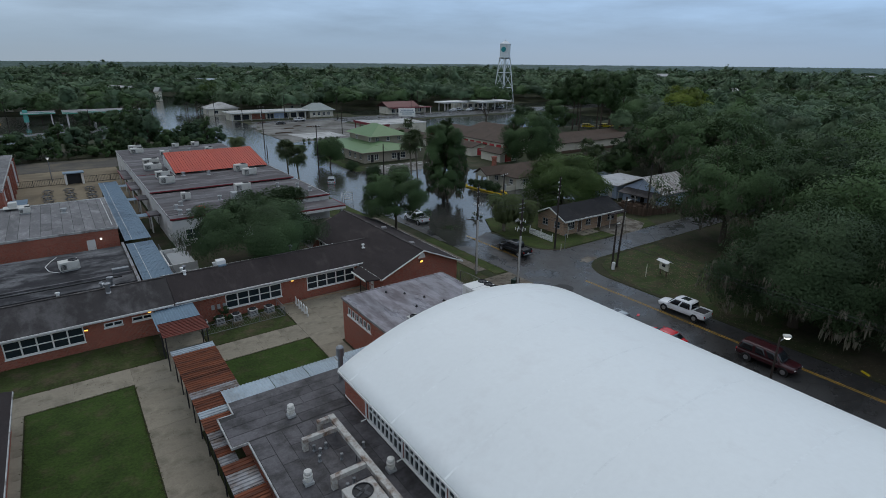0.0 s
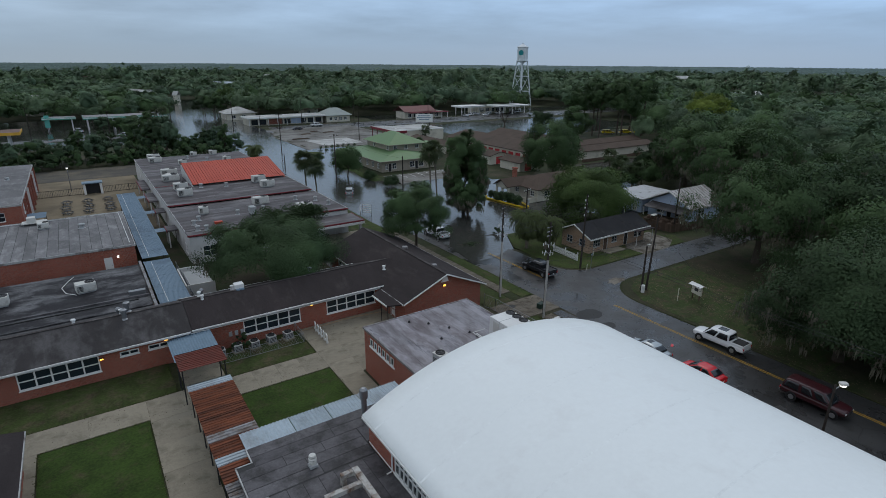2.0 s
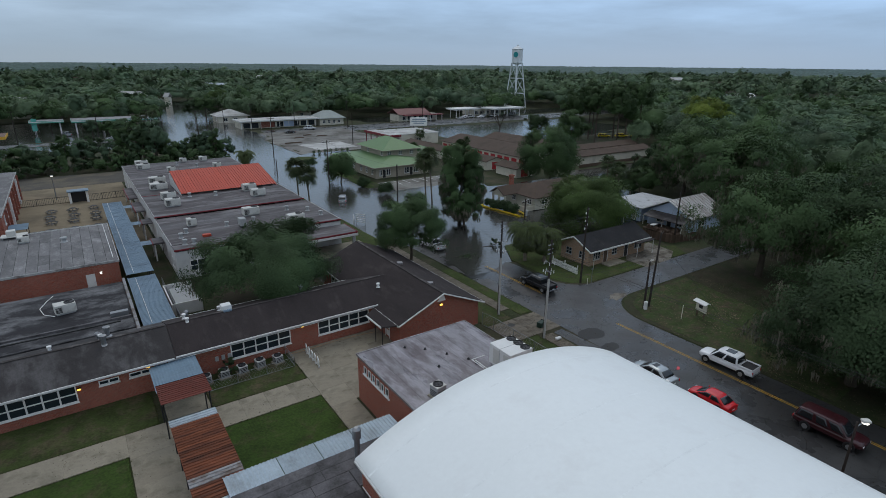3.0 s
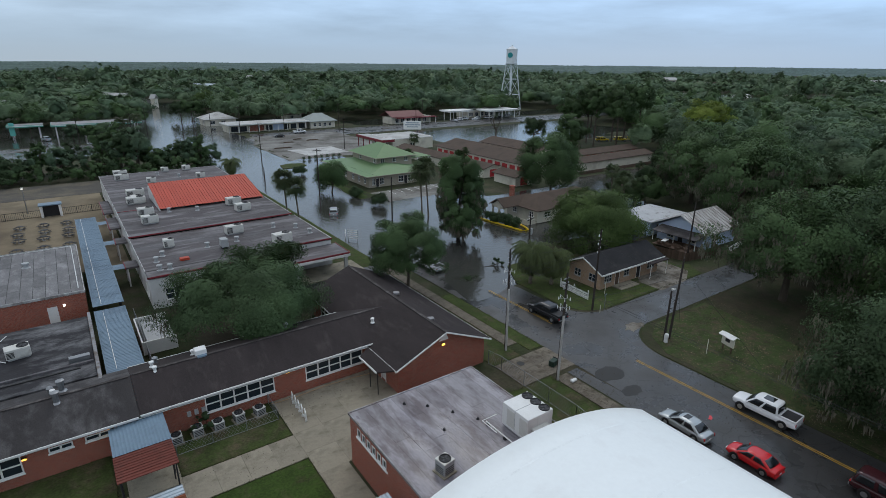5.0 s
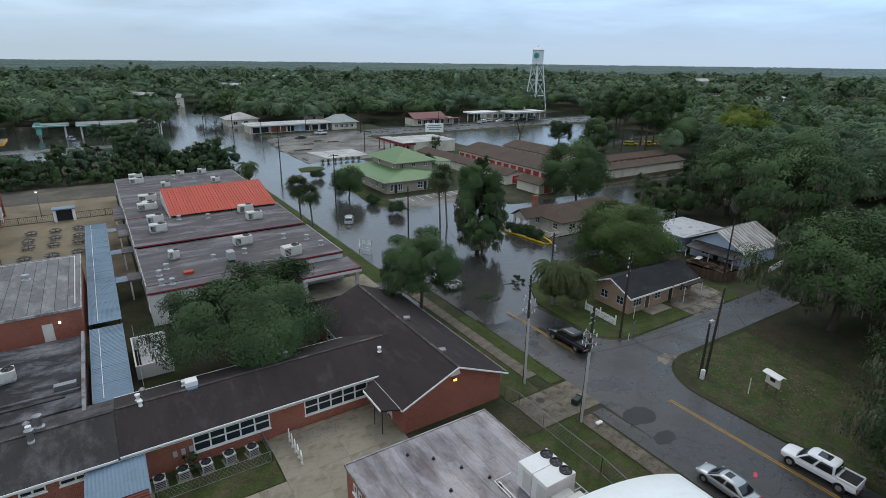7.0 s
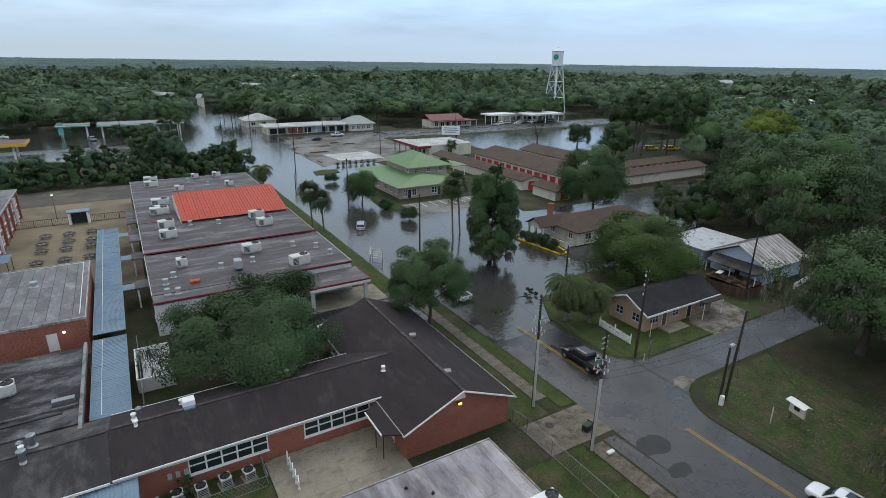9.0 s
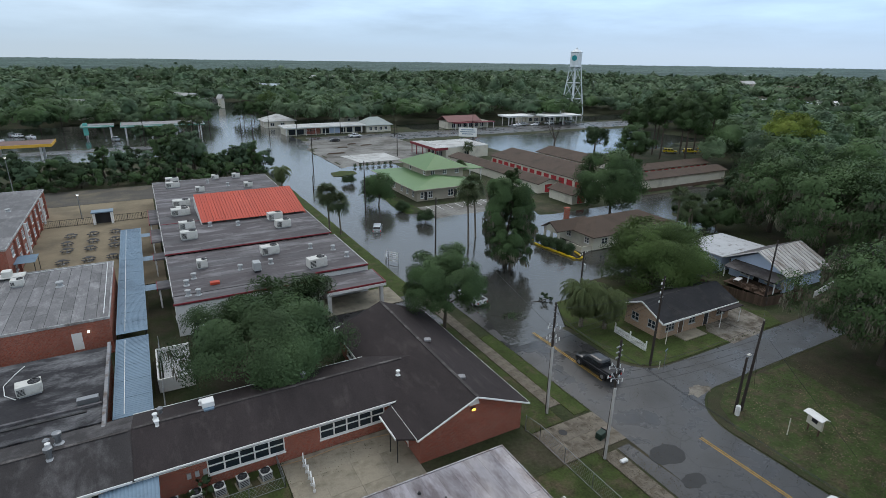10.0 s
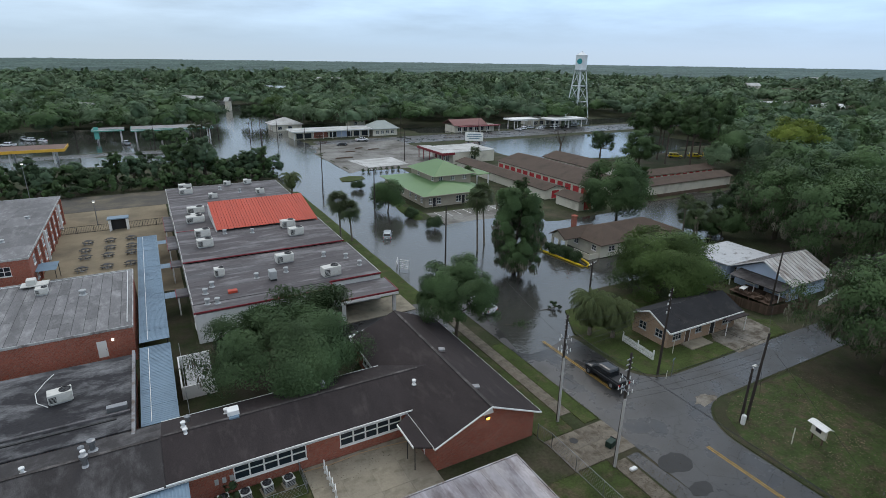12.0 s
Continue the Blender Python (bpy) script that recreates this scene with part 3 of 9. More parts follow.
def hip_bm(x0, x1, y0, y1, ze, zr, inset=None, t=0.16):
    bm = bmesh.new()
    w, d = x1 - x0, y1 - y0
    i = inset if inset is not None else min(w, d) / 2
    if w >= d:
        r0, r1 = (x0 + i, (y0 + y1) / 2, zr), (x1 - i, (y0 + y1) / 2, zr)
    else:
        r0, r1 = ((x0 + x1) / 2, y0 + i, zr), ((x0 + x1) / 2, y1 - i, zr)
    for dz, flip in ((0, False), (-t, True)):
        c = [bm.verts.new((x, y, ze + dz)) for x, y in ((x0, y0), (x1, y0), (x1, y1), (x0, y1))]
        if (Vector(r0) - Vector(r1)).length < 0.05:
            p = bm.verts.new((r0[0], r0[1], zr + dz))
            fs = [(c[k], c[(k + 1) % 4], p) for k in range(4)]
        else:
            a, b = bm.verts.new((r0[0], r0[1], zr + dz)), bm.verts.new((r1[0], r1[1], zr + dz))
            fs = [(c[0], c[1], b, a), (c[1], c[2], b), (c[2], c[3], a, b), (c[3], c[0], a)] if w >= d else \
                 [(c[0], c[1], a), (c[1], c[2], b, a), (c[2], c[3], b), (c[3], c[0], a, b)]
        for f in fs:
            bm.faces.new(f[::-1] if flip else f)
        if not flip:
            top = c
        else:
            for k in range(4):
                bm.faces.new((c[k], c[(k + 1) % 4], top[(k + 1) % 4], top[k]))
    return bm


def corrugated(x0, x1, y0, y1, z0, z1, pitch=0.2, amp=0.035, axis="x", t=0.01, box_form=False):
    """Ribbed sheet; ribs run along axis, and it falls from z0 to z1 along y (axis x) or x (axis y)."""
    bm = bmesh.new()
    lo, hi = (y0, y1) if axis == "x" else (x0, x1)
    k = max(2, int((hi - lo) / pitch))
    steps = []
    for i in range(k + 1):
        a = lo + (hi - lo) * i / k
        if box_form:
            steps += [(a, 0), (min(hi, a + pitch * 0.06), amp), (min(hi, a + pitch * 0.16), amp), (min(hi, a + pitch * 0.22), 0)]
        else:
            steps += [(a, amp), (min(hi, a + (hi - lo) / k / 2), -amp)]
    rows = []
    for a, dz in steps:
        z = z0 + (z1 - z0) * (a - lo) / (hi - lo) + dz
        p = ((x0, a), (x1, a)) if axis == "x" else ((a, y0), (a, y1))
        rows.append([bm.verts.new((*q, z + dt)) for q in p for dt in (0, -t)])
    for r0, r1 in zip(rows, rows[1:]):
        bm.faces.new((r0[0], r0[2], r1[2], r1[0]))
        bm.faces.new((r0[1], r1[1], r1[3], r0[3]))
        bm.faces.new((r0[0], r1[0], r1[1], r0[1]))
        bm.faces.new((r0[2], r0[3], r1[3], r1[2]))
    bm.faces.new(rows[0])
    bm.faces.new(rows[-1])
    return bm
# ---- the ground, the flood and the streets ----
WATER_Z = -0.12
WET = ((47.0, 67, 63.5, 250, 5.0), (44.6, 60, 86, 205, 2.0), (58, 90, 75.5, 121, 2.5), (66, 116, 84, 110.5, 2.0), (16, 72, 224, 306, 6.0), (-170, 48, 258, 340, 4.0),
       (32, 84, 286, 470, 4.0), (44, 62, 196, 252, 4.0), (116, 168, 97, 116.0, 3.0), (132, 240, 178, 230, 4.0), (150, 214, 171, 200, 3.0), (66, 84, 150, 186, 3.0), (-70, 40, 228, 250, 3.0),
       (88, 104, 70, 76, 1.0), (130, 330, 262, 290, 5.0), (10, 120, 300, 330, 6.0))
DRY = ((60.5, 66, 124, 152, 2.0), (64, 88, 118, 152, 2.5), (67, 108, 186, 246, 4.0), (76.4, 78.0, 86.2, 95.5, 0.8), (90, 108, 111, 118, 1.5))


def wobble(x, y):
    return 0.7 * np.sin(x * 0.31 + 1.3 * np.sin(y * 0.17)) + 0.6 * np.sin(y * 0.43 + 1.1 * np.sin(x * 0.23))


def ground_z(x, y):
    x, y = np.asarray(x, float), np.asarray(y, float)
    w = wobble(x, y)

    def inside(r):
        d = np.minimum(np.minimum(x - r[0], r[1] - x), np.minimum(y - r[2], r[3] - y)) + w * min(1.0, r[4] / 3)
        return np.clip(d / r[4], 0, 1)
    wet = np.zeros_like(x)
    for r in WET:
        wet = np.maximum(wet, inside(r))
    for r in DRY:
        wet = np.minimum(wet, 1 - inside(r))
    return -0.45 * wet * wet * (3 - 2 * wet)


def grid_sheet(name, xs, ys, dz, material, label="", category="", kind="structure", keep=None):
    gx, gy = np.meshgrid(xs, ys)
    v = np.stack([gx, gy, ground_z(gx, gy) + dz], -1).reshape(-1, 3)
    nx, ny = len(xs), len(ys)
    i = (np.arange(ny - 1)[:, None] * nx + np.arange(nx - 1)[None]).ravel()
    f = np.stack([i, i + 1, i + nx + 1, i + nx], 1)
    if keep is not None:
        c = v[f].mean(1)
        f = f[keep(c[:, 0], c[:, 1])]
    ob = raw(name, v, f, material, smooth=True)
    return tagged(ob, label, category, kind=kind)


def steps(a, b, s):
    return np.linspace(a, b, max(2, int(abs(b - a) / s) + 1))


far = np.array([60, 140, 260, 450, 800, 1400, 2400, 4200.0])
gx = np.concatenate([-200 - far[::-1], steps(-200, 360, 3.6), 360 + far])
gy = np.concatenate([-120 - far[::-1], steps(-120, 560, 3.6), 560 + far])
grid_sheet("ground", gx, gy, 0.0, M_GROUND, "rough wet grass and bare earth round the town", "ground")
tagged(raw("water", [(-180, 60, WATER_Z), (340, 60, WATER_Z), (340, 560, WATER_Z), (-180, 560, WATER_Z)], [(0, 1, 2, 3)], M_WATER),
       "dark still flood water standing over street and lots", "flood water", kind="structure")


def flat_patch(name, outline, z0, z1, material, label, category, kind="structure"):
    bm = prism(bmesh.new(), outline, z0, z1)
    return tagged(part(name, bm, material), label, category, kind=kind)


def fillet(cx, cy, sx, sy, r, k=8):
    """The rounded corner between two road edges that meet at cx, cy; sx, sy point away from the roads."""
    arc = [(cx + sx * (r - r * math.sin(a)), cy + sy * (r - r * math.cos(a))) for a in (math.pi / 2 * i / k for i in range(k + 1))]
    return [(cx, cy)] + arc




road_y = steps(-90, 300, 2.0)
grid_sheet("road", steps(47.0, 56.4, 1.5), road_y, 0.03, M_ASPHALT, "wet grey asphalt of the main street running into the flood", "road")
grid_sheet("road", steps(56.4, 175, 2.0), steps(46.9, 52.3, 1.35), 0.03, M_ASPHALT, "wet asphalt side street between lawns", "road")
for cx, cy, sx, sy, r in ((56.4, 52.3, 1, 1, 4.5), (56.4, 46.9, 1, -1, 6.0)):
    flat_patch("road", fillet(cx, cy, sx, sy, r), -0.1, 0.03, M_ASPHALT, "rounded asphalt corner where the streets meet", "road")
grid_sheet("road", steps(-420, 330, 5.0), steps(236, 257, 3.0), 0.03, M_ASPHALT, "wide highway crossing behind the empty lot, partly flooded", "road")
grid_sheet("road", steps(56, 70, 3.5), steps(257, 545, 4.0), 0.02, M_ASPHALT, "flooded street running away between trees", "road")
flat_patch("road", [(44.9, -90), (47.0, -90), (47.0, 38.5), (46.6, 44.6), (45.2, 44.6), (45.2, 36)], -0.1, 0.02, M_ASPHALT, "worn asphalt parking strip along the kerb", "parking strip")

# yellow double line
for x in (53.15, 53.40):
    for y0, y1 in ((-80, 42.0), (53.5, 66)):
        o = -1.2 if y0 > 0 else 0
        y = y0
        while y < y1:
            e = min(y1, y + 6)
            tagged(part("lane_line", boxes((x + o - 0.055, x + o + 0.055, y, e - 0.02, 0.03, 0.036)), M_YELLOW), "worn yellow centre line on wet asphalt", "road marking", kind="structure")
            y = e
for cx, cy, rx, ry, seed in ((48.6, 41.9, 1.9, 1.3, 3), (47.9, 38.6, 1.3, 0.8, 5)):
    r_ = random.Random(seed)
    pts = [(cx + rx * math.cos(a) * r_.uniform(0.8, 1.1), cy + ry * math.sin(a) * r_.uniform(0.8, 1.1)) for a in (2 * math.pi * k / 18 for k in range(18))]
    flat_patch("road_patch", pts, 0.02, 0.036, M_PATCH, "dark repaired patch in the asphalt", "road patch")


# sidewalks and paths of single slabs
def slabs(name, x0, x1, y0, y1, nx, ny, z, label, category="pavement", skew=0.0, material=None):
    base = thing(name, label, category, (0, 0, 0), kind="structure")
    r = random.Random(int(x0 * 13 + y0 * 7))
    sx, sy = (x1 - x0) / nx, (y1 - y0) / ny
    me = {}
    for i in range(nx):
        for j in range(ny):
            k = r.randrange(3)
            if k not in me:
                bm = boxes((0.006, sx - 0.006, 0.006, sy - 0.006, -0.1, z + k * 0.004))
                me[k] = data_of("slab", bm, material or M_CONC)
            link_mesh("slab", me[k], base, "", pose(x0 + i * sx, y0 + j * sy, 0, 0, 0, r.uniform(-0.1, 0.1)))
    return base


slabs("pavement", 43.5, 45.0, 52.3, 84, 1, 21, 0.07, "narrow weathered concrete sidewalk beside the grass verge", material=M_CONC_DIRTY)
slabs("pavement", 43.2, 44.9, -40, 44.5, 1, 52, 0.07, "dirty concrete sidewalk and kerb along the street", material=M_CONC_DIRTY)
slabs("pavement", 39.5, 47.0, 45.2, 49.8, 4, 2, 0.06, "broad weathered concrete driveway apron beside the brick school", material=M_CONC_DIRTY)
slabs("path", 1.8, 5.1, -10, 51.1, 1, 17, 0.06, "concrete schoolyard path beside the covered walk", "path")
slabs("path", -20, 1.8, 47.9, 51.1, 5, 1, 0.06, "concrete schoolyard path between lawns", "path")
slabs("path", 5.1, 8.7, 38.0, 56.6, 1, 6, 0.06, "concrete path under the walkway roof", "path")
slabs("path", 8.7, 17.7, 47.6, 51.0, 4, 1, 0.06, "concrete path between two lawns", "path")
slabs("patio", 17.7, 28.4, 45.3, 56.9, 4, 4, 0.06, "broad cracked concrete patio of large slabs", "patio")
slabs("patio", 17.7, 20.2, 37.8, 45.3, 1, 3, 0.06, "concrete strip beside the brick annex", "patio")
slabs("path", -9.5, -6.0, 20, 47.9, 1, 10, 0.05, "concrete path beside the schoolroom wall", "path")
for name, o, lab in (("lawn", [(-5.9, -10), (1.7, -10), (1.7, 47.8), (-5.9, 47.8)], "mown green lawn between concrete paths"),
                     ("lawn", [(-20, 51.2), (4.4, 51.2), (4.4, 57), (-20, 57)], "narrow lawn in front of the classroom wing"),
                     ("lawn", [(8.8, 38.0), (17.6, 38.0), (17.6, 47.5), (8.8, 47.5)], "small green lawn beside the metal walkway roof"),
                     ("lawn", [(8.8, 51.1), (17.6, 51.1), (17.6, 56.9), (8.8, 56.9)], "small lawn in front of air conditioners"),
                     ("lawn", [(45.05, 50.2), (46.9, 50.2), (46.9, 68), (45.05, 68)], "grass verge between sidewalk and wet street"),
                     ("lawn", [(39.4, 49.9), (43.4, 49.9), (43.4, 84), (39.4, 84)], "uneven grass strip beside the school"),
                     ("lawn", [(33, 31.5), (43.1, 31.5), (43.1, 45.1), (33, 45.1)], "patchy lawn beside the annex and fence")):
    flat_patch(name, o, -0.1, 0.045, M_LAWN_B if o[0][0] > 45 else M_LAWN_WORN if o[0][0] > 30 or o[0][1] > 51 else M_LAWN, lab, "lawn")
grid_sheet("lawn", steps(38.2, 44.4, 1.0), steps(84, 165, 2.0), 0.05, M_LAWN_B, "long grass strip at the edge of the flood", "lawn")
grid_sheet("lawn", steps(61.0, 66, 1.0), steps(122, 153, 1.5), 0.06, M_LAWN, "wet lawn beside the green-roofed office", "lawn")
corner = [(84, 52.6), (86, 56), (84, 57), (84, 72), (61, 72), (57.4, 66), (57.0, 57.5)] + [(57.0 + 4.5 - 4.5 * math.cos(a), 52.6 + 4.5 - 4.5 * math.sin(a)) for a in (math.pi / 2 * i / 8 for i in range(9))]
flat_patch("lawn", corner, -0.1, 0.04, M_LAWN_B, "green corner lawn round the tan brick house", "lawn")
flat_patch("driveway", [(83.6, 59.6), (83.1, 54.3), (79.2, 52.2), (72.8, 52.0), (72.8, 55.8), (76.0, 58.7)], -0.08, 0.055, M_DRIVE, "stained grey concrete driveway beside the house", "driveway")
verge = [(120, 46.6), (62.6, 46.6)] + [(62.4 - 5.8 * math.sin(a), 40.8 + 5.8 * math.cos(a)) for a in (math.pi / 2 * i / 8 for i in range(1, 9))] + [(56.6, -60), (120, -60)]
flat_patch("lawn", verge, -0.1, 0.035, M_LITTER, "shaded grass and leaf litter under live oaks", "ground cover")
flat_patch("lawn", [(57.2, 20), (69, 20), (74, 46.2), (63, 46.2), (59.5, 44.4), (57.4, 41)], -0.06, 0.05, mat("thin_grass", (0.04, 0.06, 0.018), 0.95, vary=0.6, scale=1.5, fine=4, bump=0.06, dirt=(0.075, 0.06, 0.037), dirt_amount=0.4, dirt_scale=0.6),
           "thin grass corner with leaves and sticks", "lawn")


def edge_grass(edges, per_metre, seed):
    """Ragged grass blades that creep over the borders of lawns."""
    rng = np.random.default_rng(seed)
    c = []
    for (x0, y0), (x1, y1) in edges:
        k = int(math.hypot(x1 - x0, y1 - y0) * per_metre)
        s_ = rng.uniform(0, 1, k)
        clump = 0.10 + 0.09 * np.sin(s_ * 37) * np.sin(s_ * 91 + 1)
        c.append(np.stack([x0 + (x1 - x0) * s_ + rng.normal(0, 1, k) * clump, y0 + (y1 - y0) * s_ + rng.normal(0, 1, k) * clump, np.full(k, 0.062)], 1))
    c = np.concatenate(c)
    k = len(c)
    a = rng.uniform(0, 6.283, k)
    w = rng.uniform(0.03, 0.08, k)
    d = np.stack([np.cos(a) * w, np.sin(a) * w, np.zeros(k)], 1)
    tip = np.stack([rng.normal(0, 0.05, k), rng.normal(0, 0.05, k), rng.uniform(0.015, 0.06, k)], 1)
    v = np.stack([c - d, c + d, c + tip], 1).reshape(-1, 3)
    tagged(raw("edge_grass", v, np.arange(3 * k).reshape(-1, 3), M_GRASSBLADE), "ragged grass along the edges of lawns and paths", "grass", kind="stuff")


def rim(x0, x1, y0, y1):
    return [((x0, y0), (x1, y0)), ((x1, y0), (x1, y1)), ((x1, y1), (x0, y1)), ((x0, y1), (x0, y0))]


edge_grass(rim(-5.9, 1.7, 5, 47.8) + rim(-20, 4.4, 51.2, 57) + rim(8.8, 17.6, 38, 47.5) + rim(8.8, 17.6, 51.1, 56.9) + rim(45.05, 46.9, 50.2, 68) + rim(39.4, 43.4, 49.9, 84) + rim(33, 43.1, 31.5, 45.1)
           + [((57.3, 66), (57.0, 57.5)), ((61.5, 52.6), (84, 52.6)), ((56.6, -20), (56.6, 40.8)), ((62.6, 46.6), (110, 46.6))], 24, 4)
flat_patch("yard", [(-9, 106), (11.4, 106), (11.4, 147), (-9, 147)], -0.1, 0.05, M_SAND, "bare sandy schoolyard with picnic tables", "schoolyard")
flat_patch("yard", [(8.6, 68), (11.4, 68), (11.4, 106), (8.6, 106)], -0.1, 0.04, M_LITTER, "narrow shaded yard between buildings", "schoolyard")
flat_patch("yard", [(-60, 147.2), (11.4, 147.2), (11.4, 165), (-60, 165)], -0.1, 0.05, M_SAND, "bare sandy field behind the schoolyard fence", "field")
flat_patch("parking_lot", [(-60, 165.2), (12, 165.2), (38, 176), (38, 181), (-60, 183)], -0.1, 0.05, M_OLDTAR, "dark asphalt school parking lot by the hedge", "parking lot")
flat_patch("yard", [(9.0, 66.0), (39.2, 66.0), (39.2, 73), (39.2, 84.8), (9.0, 84.8)], -0.1, 0.03, M_LITTER, "shaded yard under the big oak", "schoolyard")
flat_patch("parking_lot", [(28.5, 73.5), (43.3, 73.5), (43.3, 84), (28.5, 84)], -0.09, 0.052, M_ASPHALT, "small asphalt lot behind the classroom wing", "parking lot")
grid_sheet("parking_lot", steps(66.2, 88, 2.0), steps(112, 129, 1.5), 0.05, M_LOT, "wet concrete parking area of the office", "parking lot")
grid_sheet("parking_lot", steps(66, 110, 3.0), steps(184, 247, 3.0), 0.05, M_LOT, "empty weathered concrete lot with debris", "parking lot")
flat_patch("slab", [(74.6, 189.5), (90.1, 190), (90.0, 205.6), (72.6, 205)], -0.1, 0.10, M_SLAB, "pale bare slab of a demolished building", "slab")

flat_patch("lawn", [(59.6, 172.5), (62, 171.6), (67.5, 173.5), (67.8, 177.5), (64, 179), (60.5, 177.6)], -0.5, 0.02, M_LAWN_B, "small green grass islet in the flood", "lawn")

_w = random.Random(12)
flat_patch("road_patch", [(60.0 + 1.9 * math.cos(a) * _w.uniform(0.55, 1.1), 47.2 + 1.0 * math.sin(a) * _w.uniform(0.5, 1.15)) for a in (2 * math.pi * k / 22 for k in range(22))], 0.0, 0.035, M_DRIVE, "pale scuffed patch worn into the asphalt", "road patch")
# ---- the school ----
def gym():
    """Brick gymnasium under a white barrel vault."""
    g = thing("gymnasium", "brick gymnasium under a smooth white barrel-vaulted roof", "gymnasium", (26.1, 0, 0))
    x0, x1, y0, y1 = -12.0, 12.0, -14.0, 31.2
    wins = [(a, a + 4.45, 3.75, 5.42, 8, 2) for a in (-9.5, -4.85, -0.2, 4.45, 9.1, 13.75, 18.4, 23.05)]
    walls(g, x0, x1, y0, y1, 5.7, M_BRICK, {"W": wins})
    n = 28
    half, rise, ze = 12.35, 3.1, 5.85
    rad = (half * half + rise * rise) / (2 * rise)
    prof = []
    for i in range(n + 1):
        a = math.asin(half / rad) * (2 * i / n - 1)
        prof.append((rad * math.sin(a), ze + rise - rad + rad * math.cos(a)))
    bm = bmesh.new()
    ys = [y0 - 0.25 + (y1 + 0.5 - y0) * k / 24 for k in range(25)]
    rows = [[bm.verts.new((x, y, z)) for x, z in prof] for y in ys]
    under = [[bm.verts.new((x, y, z - 0.14)) for x, z in prof] for y in (ys[0], ys[-1])]
    for r0, r1 in zip(rows, rows[1:]):
        for k in range(n):
            bm.faces.new((r0[k], r0[k + 1], r1[k + 1], r1[k]))
    for r, u in ((rows[0], under[0]), (rows[-1], under[1])):
        for k in range(n):
            bm.faces.new((r[k], r[k + 1], u[k + 1], u[k]))
    for k in range(n):
        bm.faces.new((under[0][k], under[0][k + 1], under[1][k + 1], under[1][k]))
    for k in (0, n):
        bm.faces.new([r[k] for r in rows] + [under[1][k], under[0][k]])
    part("vaulted_roof", bm, M_DOME, g, "smooth white roof membrane", smooth=True)
    for y in ys[2:-1:3]:
        bm = bmesh.new()
        a = [[bm.verts.new((x, yy, z + 0.006)) for x, z in prof] for yy in (y - 0.07, y + 0.07)]
        for k in range(n):
            bm.faces.new((a[0][k], a[0][k + 1], a[1][k + 1], a[1][k]))
        part("membrane_seam", bm, M_SEAM, g, smooth=True)
    for y in (y0, y1 - 0.25):
        bm = bmesh.new()
        lo = [bm.verts.new((x * 0.968, yy, 5.7)) for yy in (y, y + 0.25) for x, z in prof]
        hi = [bm.verts.new((x * 0.968, yy, max(5.71, z - 0.16))) for yy in (y, y + 0.25) for x, z in prof]
        for o in (0, n + 1):
            for k in range(n):
                bm.faces.new((lo[o + k], lo[o + k + 1], hi[o + k + 1], hi[o + k]))
        for k in range(n):
            bm.faces.new((hi[k], hi[k + 1], hi[n + 2 + k], hi[n + 1 + k]))
        part("end_wall", bm, M_BRICK, g)
    for x in (-half - 0.02, half - 0.06):
        part("gutter", boxes((x - 0.06, x + 0.1, y0 - 0.2, y1 + 0.2, 5.62, 5.76)), M_TRIM, g)
    for y in (27.7, 22.93, 18.3, 13.62, 8.98):
        part("downpipe", tube(bmesh.new(), [(x0 - 0.2, y, 5.65), (x0 - 0.1, y, 5.3), (x0 - 0.1, y, 3.75), (x0 - 0.5, y, 3.7)], 0.06, 8), M_TRIM, g)
    part("wall_trim", boxes((x0 - 0.04, x0 - 0.004, y0, y1, 3.62, 3.72)), M_TRIM, g)
    return g


gym()


